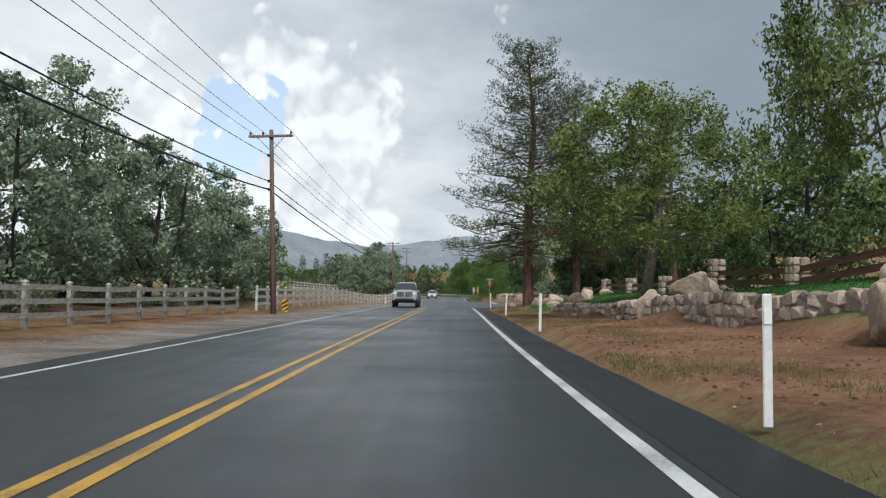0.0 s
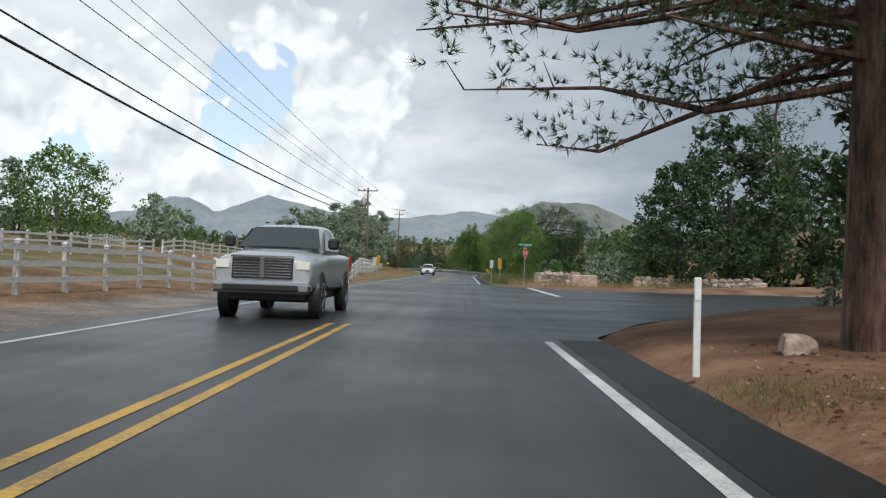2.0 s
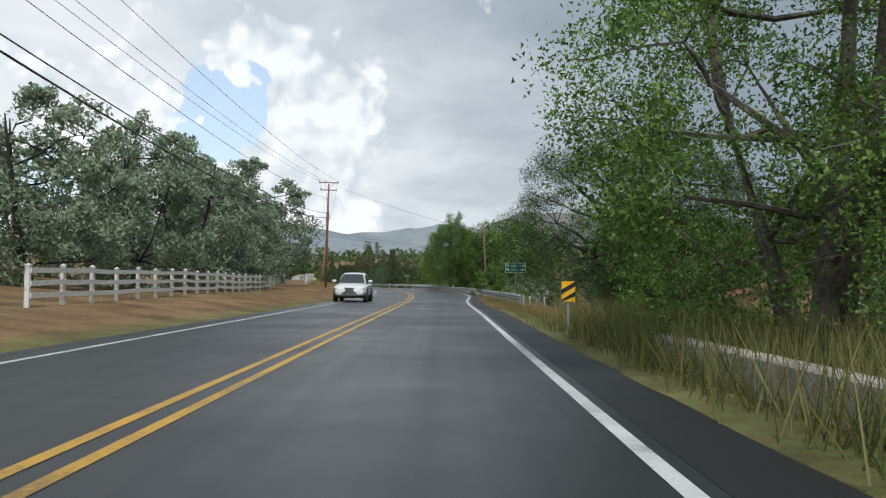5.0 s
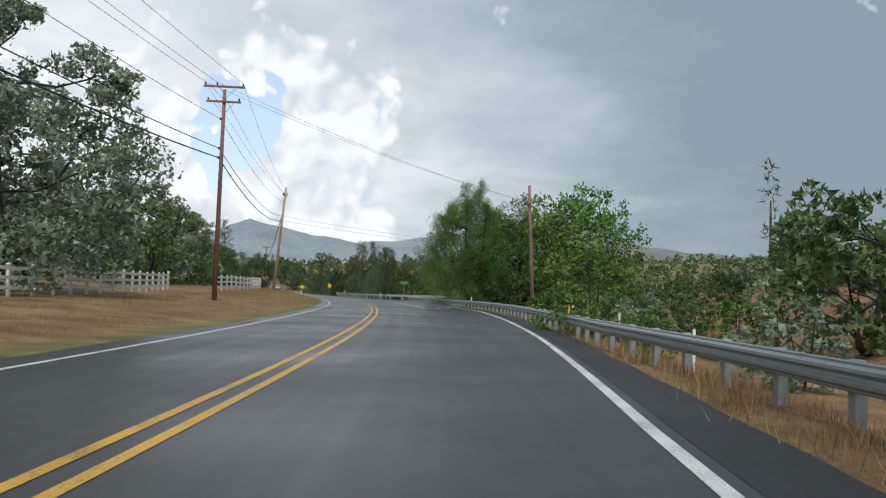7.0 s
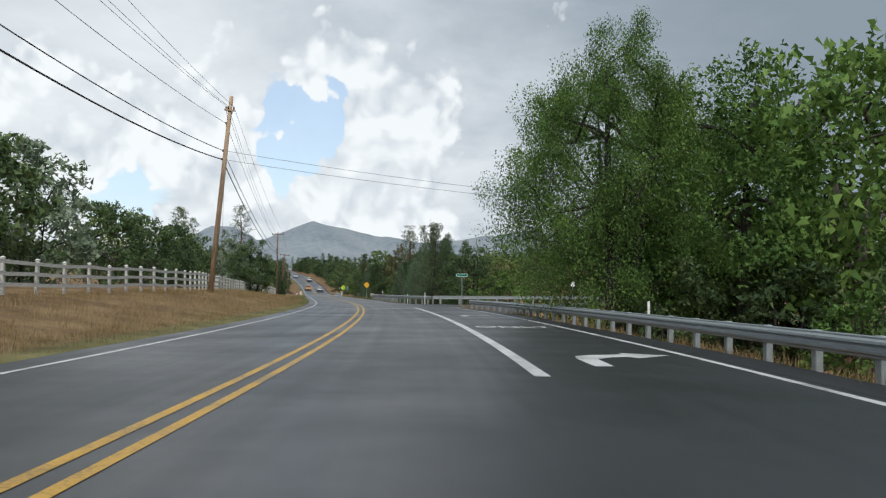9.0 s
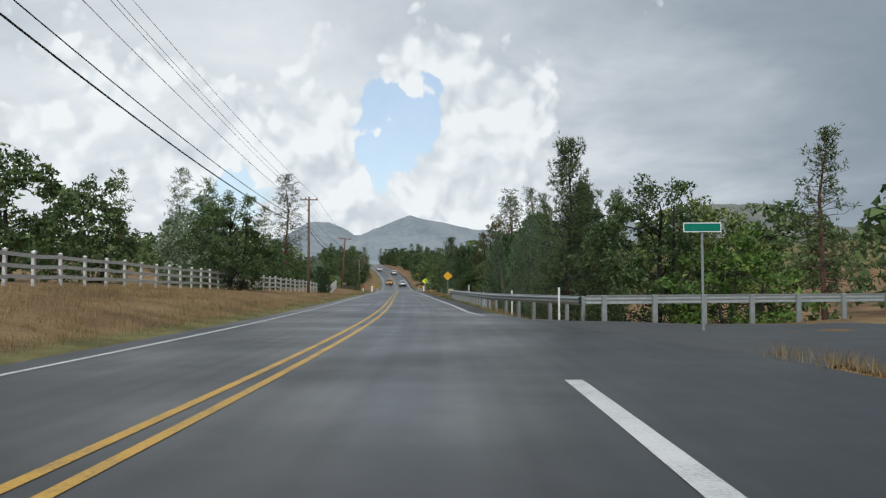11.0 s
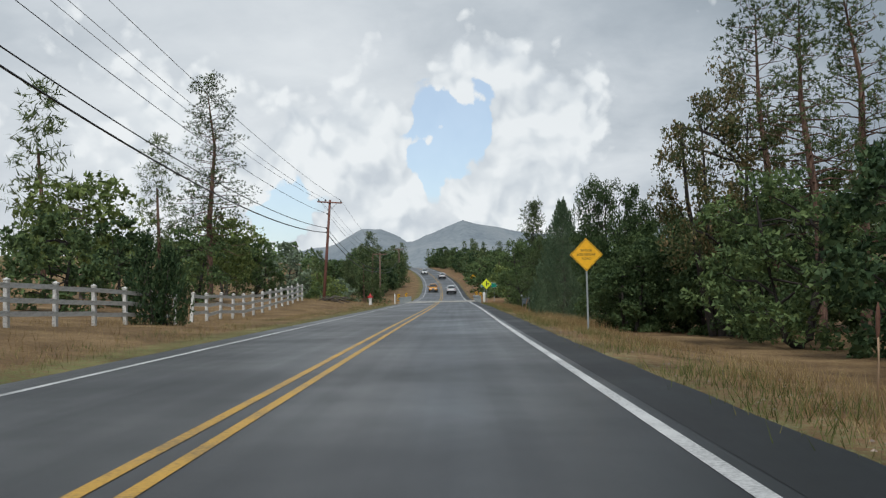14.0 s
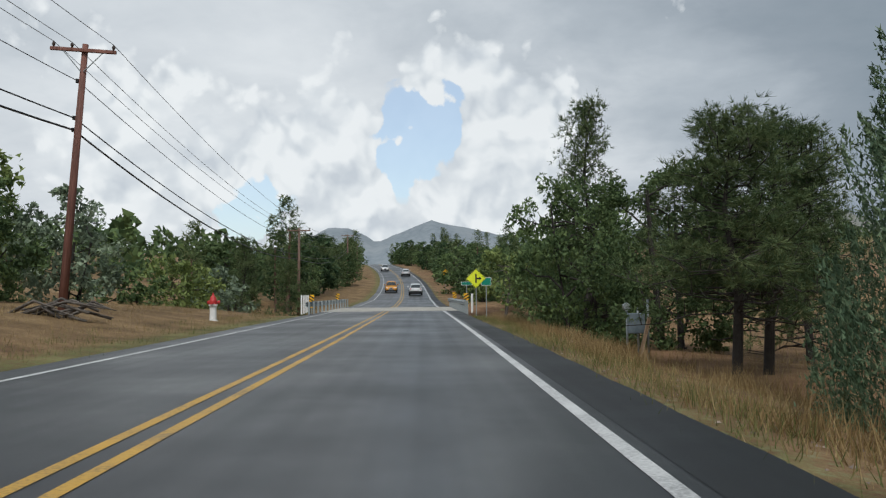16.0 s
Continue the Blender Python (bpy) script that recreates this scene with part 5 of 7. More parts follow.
fence([(318, -12.6), (350, -12.0), (372, -10.5), (388, -9.5), (396, -9.3)], "white rail fence above the dry grass bank", gap=2.45, h=1.25)
fence([(397.5, -9.1), (412, -9.3), (428, -9.9)], "short white fence with three rails", gap=2.3, h=1.2, lean=.6)

# ---------------------------------------------------------------- delineators, guardrails


def delineator(s, lat, h=1.05, lean=0.0):
    p = stand(s, lat)
    t = thing("delineator_post", pose(p.x, p.y, p.z - .05, 0, lean, heading(s)), "slim white plastic marker post standing in the verge", "marker post", "marker posts")
    bm = box_bm(.08, .03, h + .05, bevel=.01)
    part("post", mesh_bm("delineator", bm, M["post_white"]), t)
    part("reflector", mesh_bm("reflector", box_bm(.066, .008, .12, (0, -.02, h - .2)), M["sign_white"]), t)


for s, lat, ln in ((7.2, 4.92, 0), (25.4, 4.9, 1), (42.85, 4.88, 2.5), (61.03, 4.87, -.5)):
    delineator(s, lat, lean=ln)
for s, lat in ((186, 8.9), (197, 9.3), (204.5, 8.9), (212, 8.8), (262, 9.6), (276, 9.9), (318, 6.9), (333, 6.9), (351, 7.1), (367, 7.2)):
    delineator(s, lat, 1.5)

W_BEAM = [(-.155, 0.0), (-.14, .02), (-.115, .02), (-.085, .075), (-.05, .08), (-.02, .03), (0, .022), (.02, .03), (.05, .08), (.085, .075), (.115, .02), (.14, .02), (.155, 0)]


def guardrail(off, s0, s1, label, top=.72, gap=1.9, deep=1.5):
    """A steel beam of corrugated section on posts, with its face to the road."""
    t = thing("guardrail", pose(0, 0, 0), label, "guardrail", "guardrails")
    bm = box_bm(.12, .18, top + deep, bevel=.015)
    pm = mesh_bm("guardrail_post", bm, M["galv"])
    n = round((s1 - s0) / gap)
    for i in range(n + 1):
        s = s0 + (s1 - s0) * i / n
        p = on(s, off(s) + .16, road_z(s) - deep)
        part("post", pm, t, pose(p.x, p.y, p.z, 0, 0, heading(s) - math.degrees(math.atan(off(s + .5) - off(s - .5)))))
        if i % 2 == 0 and i < n:
            sa, sb = s - .1, min(s1, s0 + (s1 - s0) * (i + 2) / n) + .1
            vs, fs = [], []
            for q in np.linspace(sa, sb, 3):
                for z, d in W_BEAM:
                    vs.append(on(q, off(q) - d + .03 - (.004 if q == sb else 0), road_z(q) + top - .155 + z))
            k = len(W_BEAM)
            for a in range(2):
                for b in range(k - 1):
                    fs.append((a * k + b, a * k + b + 1, (a + 1) * k + b + 1, (a + 1) * k + b))
            me = mesh_of("guardrail_beam", vs, fs, M["galv"], False)
            ob = part("beam", me, t)
            th = ob.modifiers.new("sheet", "SOLIDIFY")
            th.thickness = .006
    return t


guardrail(lambda s: max(6.2, edge_line(s) + 1.2), 174, 296, "long grey galvanised steel guardrail on posts beside the road", .58)
guardrail(lambda s: 5.15 + 2.2 * (1 - smooth(314, 330, s)), 316, 362, "grey galvanised steel guardrail with white marker posts", .74)

guardrail(lambda s: 7.9 + (s - 315.5) * 5, 315.5, 320, "grey galvanised steel guardrail along the side street", .78, .38)


def rail_end():
    p = on(362.2, 5.22, road_z(362))
    t = thing("guardrail_end", pose(p.x, p.y, p.z, 0, 0, heading(362)), "boxy steel guardrail end terminal with yellow reflector", "guardrail end")
    part("head", mesh_bm("rail_head", box_bm(.16, 1.1, .36, (0, -.2, .46), .03), M["galv"]), t)
    part("impact_plate", mesh_bm("impact_plate", box_bm(.5, .05, .46, (0, .4, .40), .015), M["galv"]), t)
    part("reflector", mesh_bm("rail_reflector", box_bm(.22, .02, .36, (-.05, -.78, .45)), M["sign_yellow"]), t, label="yellow reflective plate")
    part("post", mesh_bm("rail_end_post", box_bm(.12, .16, 1.4, (0, -.1, -.9), .015), M["galv"]), t)


rail_end()

# ---------------------------------------------------------------- utility poles and cables


def crossarm(z, half, mat, ins=4):
    bm = box_bm(half * 2, .1, .12, (0, -.14, z), .012)
    return bm


def utility_pole(s, lat, h, lean_side, mat, arms, label, extra=None, turn=0.0, z=None, r0=.15):
    """A tapered wooden pole; arms: (height, half length). Returns the places of the cable seats."""
    b = stand(s, lat, -.5) if z is None else on(s, lat, z - .5)
    H = h + .5
    m = pose(b.x, b.y, b.z, 0, lean_side, heading(s) + turn)
    t = thing("utility_pole", m, label, "utility pole", "utility poles")
    vf = tube([(0, 0, 0), (0, 0, H * .5), (0, 0, H)], [r0, r0 * .85, r0 * .66], 12)
    part("pole", mesh_of("pole", *vf, M[mat], True), t)
    seats = []
    for k, (zz, half) in enumerate(arms):
        arm = part("crossarm", mesh_bm("crossarm", crossarm(zz + .5, half, mat), M[mat]), t)
        for x in ([-half + .1, -half * .35, half - .1] if k == 0 else [-half + .1, half - .1]):
            vf = Heap().put(tube([(x, -.14, zz + .62), (x, -.14, zz + .68), (x, -.14, zz + .72), (x, -.14, zz + .80)], [.02, .05, .065, .03], 8))
            part("insulator", vf.mesh("insulator", M["ceramic"], True), t)
            if k == 0:
                seats.append(m @ Vector((x, -.14, zz + .80)))
        for sg in (-1, 1):
            vf = tube([(sg * .05, -.1, zz - .15), (sg * half * .6, -.16, zz + .5)], [.018, .018], 4)
            part("brace", mesh_of("brace", *vf, M["galv"]), t)
    low = [m @ Vector((-.16, 0, .5 + h * q)) for q in (.86, .72, .675)]
    for q in (.86, .72, .675):
        part("cable_clamp", mesh_bm("cable_clamp", box_bm(.1, .1, .14, (-.16, 0, .5 + h * q - .07), .01), M["black_trim"]), t)
    if extra == "tank":
        vf = Heap().put(tube([(-.42, 0, .5 + h - 1.95), (-.42, 0, .5 + h - 1.9), (-.42, 0, .5 + h - 1.1), (-.42, 0, .5 + h - 1.02)], [.2, .25, .25, .18], 14))
        tank = part("transformer", vf.mesh("transformer", M["grey_tank"], True), t, label="grey cylindrical transformer")
        vf = Heap().put(tube([(-.42, -.08, .5 + h - 1.02), (-.42, -.08, .5 + h - .8)], [.04, .025], 8))
        part("bushing", vf.mesh("bushing", M["ceramic"], True), tank)
    return seats, low


POLES = []
POLES.append(utility_pole(-20, -6.6, 9.4, 0.5, "pole_wood", [(9.1, 1.1)], "weathered brown wooden utility pole with one crossarm"))
POLES.append(utility_pole(42.4, -6.5, 9.1, -1.6, "pole_wood", [(8.7, 1.1)], "weathered grey-brown utility pole with crossarm and cable loops"))
POLES.append(utility_pole(150.3, -8.75, 9.6, -.8, "pole_wood", [(9.2, 1.15)], "brown utility pole with crossarm and grey transformer", "tank"))
POLES.append(utility_pole(234.2, -9.42, 12.5, .7, "pole_red", [(12.6, 1.2), (11.7, 1.0)], "tall reddish-brown utility pole with double crossarms"))
POLES.append(utility_pole(292.2, -9.75, 12.9, 5.0, "pole_tan", [(11.9, .35)], "tall tan wooden utility pole leaning towards the road", r0=.19))
POLES.append(utility_pole(378, -9.0, 10.2, .3, "pole_wood", [(9.8, .95)], "slim dark utility pole with a short crossarm"))
POLES.append(utility_pole(438, -9.75, 9.0, 4.3, "pole_red", [(8.7, 1.1)], "reddish utility pole with crossarm, leaning slightly"))
POLES.append(utility_pole(488, -8.8, 8.6, .5, "pole_wood", [(8.3, 1.05)], "brown utility pole with crossarm beside the bridge"))
POLES.append(utility_pole(560, -9.5, 9, 0, "pole_wood", [(8.7, 1.05)], "brown utility pole with crossarm on the slope"))


def cable(a, b, sag, r, mat, label):
    pts = []
    for i in range(25):
        u = i / 24
        pts.append(Vector(a).lerp(Vector(b), u) - Vector((0, 0, sag * 4 * u * (1 - u))))
    me = mesh_of("cable", *tube(pts, [r] * 25, 5, False), M[mat], True)
    single("power_cable", me, label, "cable", group="overhead cables")


for (sa, la), (sb, lb) in zip(POLES, POLES[1:]):
    for a, b in list(zip(sa, sb))[:3]:
        cable(a, b, .7, .012, "wire_grey", "thin bare overhead power line between the poles")
    for k, (a, b) in enumerate(zip(la, lb)):
        cable(a, b, .8 + .15 * k, (.014, .024, .036)[k], "wire", "thick black overhead communication cable between the poles")
RP = utility_pole(246.6, 12.0, 10.8, -2.6, "pole_wood", [(9.2, .12)], "dark brown utility pole standing among the green trees", r0=.16)
for a, b in zip(POLES[3][0][:2], RP[0][:2]):
    cable(a, b, .5, .01, "wire_grey", "thin overhead line crossing above the road")
_p = stand(296, 24, 7.5)
for k, a in enumerate(POLES[4][1][1:]):
    cable(a, _p + Vector((0, 0, -.35 * k)), .4, .012, "wire", "black overhead service cable crossing the road")
_g = stand(296.5, -9.7)
cable(POLES[4][1][0], _g, 0, .012, "wire_grey", "steel guy wire anchoring the pole")

# ---------------------------------------------------------------- signs


def sign_post(h, w=.06, mat="galv"):
    bm = box_bm(w, .035, h, bevel=.006)
    return mesh_bm("sign_post", bm, M[mat])


def plate(name, outline, mat, y=0.0, thick=.004):
    """A flat plate in the x-z plane, its face to -y."""
    n = len(outline)
    vs = [(x, y - thick, z) for x, z in outline] + [(x, y, z) for x, z in outline]
    fs = [tuple(range(n)), tuple(range(2 * n - 1, n - 1, -1))] + [(i, i + n, (i + 1) % n + n, (i + 1) % n) for i in range(n)]
    me = mesh_of(name, vs, fs, M[mat])
    bm = bmesh.new()
    bm.from_mesh(me)
    bmesh.ops.recalc_face_normals(bm, faces=bm.faces)
    bm.to_mesh(me)
    bm.free()
    return me


def ngon(n, r, cz, turn=0.0):
    return [(r * math.sin(2 * math.pi * (i + turn) / n), cz + r * math.cos(2 * math.pi * (i + turn) / n)) for i in range(n)]


def rect(w, h, cz):
    return [(-w / 2, cz - h / 2), (w / 2, cz - h / 2), (w / 2, cz + h / 2), (-w / 2, cz + h / 2)]


UP = Matrix.Rotation(radians(90), 4, "X")


def word(text, size, mat, parent, x, z, y=-.03, label=""):
    letters("lettering", text, size, mat, Matrix.Translation((x, y, z)) @ UP, parent, label, .001)


def stop_sign():
    p = stand(113.2, 6.75)
    t = thing("stop_sign", pose(p.x, p.y, p.z - .1, 0, 1.0, heading(113) + 60), "red octagonal stop sign with a green street name blade on top", "stop sign")
    part("post", sign_post(3.15), t)
    face = part("panel", plate("stop_rim", ngon(8, .41, 2.5, .5), "sign_white", -.03), t)
    part("red_face", plate("stop_face", ngon(8, .385, 2.5, .5), "sign_red", -.036), face)
    word("STOP", .3, "sign_white", face, 0, 2.5, -.042)
    blade = part("street_blade", plate("street_blade", rect(.85, .19, 3.08), "sign_green", -.02), t, Matrix.Rotation(radians(-58), 4, "Z"), label="green street name blade with white letters")
    word("OAKWOOD DR", .125, "sign_white", blade, 0, 3.08, -.026)


stop_sign()


def diamond(s, lat, side, cz, mat, lines, label, post=None, size=.07):
    p = stand(s, lat)
    t = thing("warning_sign", pose(p.x, p.y, p.z - .1, 0, 0, heading(s)), label, "road sign", "warning signs")
    zc = cz - p.z + .1
    part("post", sign_post(zc + side * .6), t)
    face = part("panel", plate("diamond", ngon(4, side * .707, zc), mat, -.03), t)
    part("border", plate("diamond_line", ngon(4, side * .707 - .03, zc), "sign_black", -.034, .002), face)
    part("field", plate("diamond_field", ngon(4, side * .707 - .05, zc), mat, -.037, .002), face)
    for i, ln in enumerate(lines):
        word(ln, size * 1.45, "sign_black", face, 0, zc + (len(lines) - 1) * size * .9 - i * size * 1.8, -.041)
    return t, zc


diamond(390, 6.46, .78, 2.3, "sign_yellow", ["BRIDGE", "ICES BEFORE", "ROAD"], "yellow diamond warning sign about a bridge icing, on a steel post", size=.075)


def arrows_sign(s, lat, side, cz, mat, label):
    """A diamond with a bent black symbol and a small plate."""
    t, zc = diamond(s, lat, side, cz, mat, [], label)
    part("symbol", plate("symbol", [(-.05, zc - .3), (.05, zc - .3), (.05, zc - .05), (.22, zc - .05), (.22, zc - .12), (.36, zc), (.22, zc + .12), (.22, zc + .05), (.05, zc + .05), (.05, zc + .3), (-.05, zc + .3)], "sign_black", -.042, .002), t)


arrows_sign(466, 5.9, .9, 2.1, "sign_lime", "lime yellow diamond warning sign with a black side road symbol")
diamond(540, 6.5, .9, 4.2, "sign_yellow", [], "yellow diamond warning sign on the far slope")


def object_marker(s, lat, cz, flip, w=.3, h=.9, label="yellow and black striped object marker on a post"):
    p = stand(s, lat)
    t = thing("object_marker", pose(p.x, p.y, p.z - .1, 0, 0, heading(s)), label, "object marker", "object markers")
    zc = cz - p.z + .1
    part("post", sign_post(zc + h * .4, .05), t)
    face = part("panel", plate("marker_panel", rect(w, h, zc), "sign_yellow", -.03), t)
    n = max(2, round(h / .22))
    for i in range(n):
        z0 = zc - h / 2 + h * (i + .1) / n
        d = w * .62 * (1 if flip else -1)
        z1, z2 = z0 - d / 2, z0 + d / 2
        lo, hi = zc - h / 2, zc + h / 2
        q = [(-w / 2, z1), (w / 2, z2), (w / 2, z2 + h / n * .5), (-w / 2, z1 + h / n * .5)]
        q = [(x, min(hi, max(lo, z))) for x, z in q]
        part("stripe", plate("stripe", q, "sign_black", -.036, .002), face)


object_marker(43.1, -6.1, .45, True, .28, .62)
object_marker(122.7, 5.4, 1.67, True, .3, .82)
object_marker(125.9, -4.95, 1.57, False)
object_marker(148.5, 5.1, .98, True, .3, .45)
object_marker(463.5, 5.1, .72, True, .3, .8)
object_marker(463.5, -4.6, .72, False, .3, .8)
object_marker(481, 5.1, .8, True, .3, .8)
object_marker(481, -4.6, .8, False, .3, .8)


def blank_sign(s, lat, w, h, cz, mat, label, lines=(), size=.15, name="road_sign", posts=(0,), turn=0):
    p = stand(s, lat)
    t = thing(name, pose(p.x, p.y, p.z - .1, 0, 0, heading(s) + turn), label, "road sign", "road signs")
    zc = cz - p.z + .1
    for x in posts:
        part("post", sign_post(zc + h * .5), t, Matrix.Translation((x, .01, 0)))
    face = part("panel", plate("sign_rim", rect(w, h, zc), "sign_white" if mat == "sign_green" else mat, -.03), t)
    if mat == "sign_green":
        part("field", plate("sign_field", rect(w - .05, h - .05, zc), mat, -.034, .002), face)
    for i, (txt, x) in enumerate(lines):
        word(txt, size, "sign_white" if mat == "sign_green" else "sign_black", face, x, zc + (len(lines) - 1) * size * .62 - i * size * 1.24, -.04)
    return t, zc


k_sign, k_z = blank_sign(186.6, 7.05, 1.35, .66, 2.2, "sign_green", "green guide sign reading Kingswood Heights with an arrow", [("KINGSWOOD", 0), ("HEIGHTS", -.26)], .2, "guide_sign", (-.0,))
part("arrow", plate("guide_arrow", [(.26, k_z - .15), (.42, k_z - .15), (.42, k_z - .19), (.58, k_z - .124), (.42, k_z - .06), (.42, k_z - .10), (.26, k_z - .10)], "sign_white", -.041, .002), k_sign)
blank_sign(130.2, 4.95, .3, .7, 1.66, "sign_back", "grey back of a small rectangular road sign")
blank_sign(137, -6.4, .45, .7, 1.6, "sign_back", "grey back of a small rectangular road sign")
blank_sign(307, 8.75, .95, .24, 2.55, "sign_green", "green street name blade on a tall post", [], name="street_sign")
blank_sign(316, 21, .45, .55, 2.0, "sign_white", "white speed plate on a side street post", [])
blank_sign(474, 7.2, .75, .6, 2.0, "sign_green", "green road sign beyond the bridge", [], name="guide_sign")
blank_sign(486, 6.4, .95, .3, 2.0, "sign_green", "small green road sign beyond the bridge", [], name="guide_sign")

# ---------------------------------------------------------------- vehicles


def wheel(parent, x, y, r, w=.25):
    sx = 1 if x > 0 else -1
    vf = Heap().put(tube([(x - w / 2, y, r), (x - w * .44, y, r), (x - w * .3, y, r), (x + w * .3, y, r), (x + w * .44, y, r), (x + w / 2, y, r)], [r * .84, r * .96, r, r, r * .96, r * .84], 28))
    wh = part("wheel", vf.mesh("tyre", M["rubber"], False), parent, label="black tyre on a silver rim")
    face = x + sx * (w / 2 - .02)
    rim = part("rim", Heap().put(tube([(face - sx * .05, y, r), (face, y, r), (face + sx * .004, y, r)], [r * .66, r * .66, r * .6], 28)).mesh("rim", M["black_trim"], False), wh)
    vf = Heap()
    for k in range(5):
        a = k * 2 * math.pi / 5 + .3
        c, d = math.cos(a), math.sin(a)
        vf.put(tube([(face + sx * .02, y + c * r * .1, r + d * r * .1), (face + sx * .012, y + c * r * .62, r + d * r * .62)], [r * .11, r * .08], 6))
    vf.put(tube([(face + sx * .004, y, r), (face + sx * .03, y, r)], [r * .17, r * .13], 14))
    ring = [(face + sx * .01, y + math.cos(a) * r * .63, r + math.sin(a) * r * .63) for a in np.linspace(0, 2 * math.pi, 25)]
    vf.put(tube(ring, [r * .045] * 25, 5, False))
    part("spokes", vf.mesh("wheel_spokes", M["chrome"], False), wh)


def loft(sections, mat, name):
    """A shell from cross-sections along y: (y, [(x, z) of the right half from bottom to top])."""
    vs, fs = [], []
    for y, side in sections:
        vs += [(x, y, z) for x, z in side] + [(-x, y, z) for x, z in reversed(side)]
    k = 2 * len(sections[0][1])
    for i in range(len(sections) - 1):
        for j in range(k):
            j2 = (j + 1) % k
            fs.append((i * k + j, i * k + j2, (i + 1) * k + j2, (i + 1) * k + j))
    fs.append(tuple(range(k - 1, -1, -1)))
    fs.append(tuple(range((len(sections) - 1) * k, len(sections) * k)))
    me = mesh_of(name, vs, fs, M[mat], True)
    bm = bmesh.new()
    bm.from_mesh(me)
    bmesh.ops.recalc_face_normals(bm, faces=bm.faces)
    bm.to_mesh(me)
    bm.free()
    me.polygons.foreach_set("use_smooth", [True] * len(me.polygons))
    return me


def prism(name, outline, y, deep, mat, lean=0.0):
    """An outline of (x, z) in a plane across the car, given some depth; lean: how far y falls back per metre of height."""
    z0 = min(z for _, z in outline)
    front = [(x, y - lean * (z - z0), z) for x, z in outline]
    back = [(x, q - deep, z) for x, q, z in front]
    n = len(outline)
    me = mesh_of(name, front + back, [tuple(range(n)), tuple(range(2 * n - 1, n - 1, -1))] + [(i, i + n, (i + 1) % n + n, (i + 1) % n) for i in range(n)], M[mat])
    bm = bmesh.new()
    bm.from_mesh(me)
    bmesh.ops.recalc_face_normals(bm, faces=bm.faces)
    bmesh.ops.bevel(bm, geom=bm.edges[:], offset=.008, segments=1, affect="EDGES")
    bm.to_mesh(me)
    bm.free()
    return me


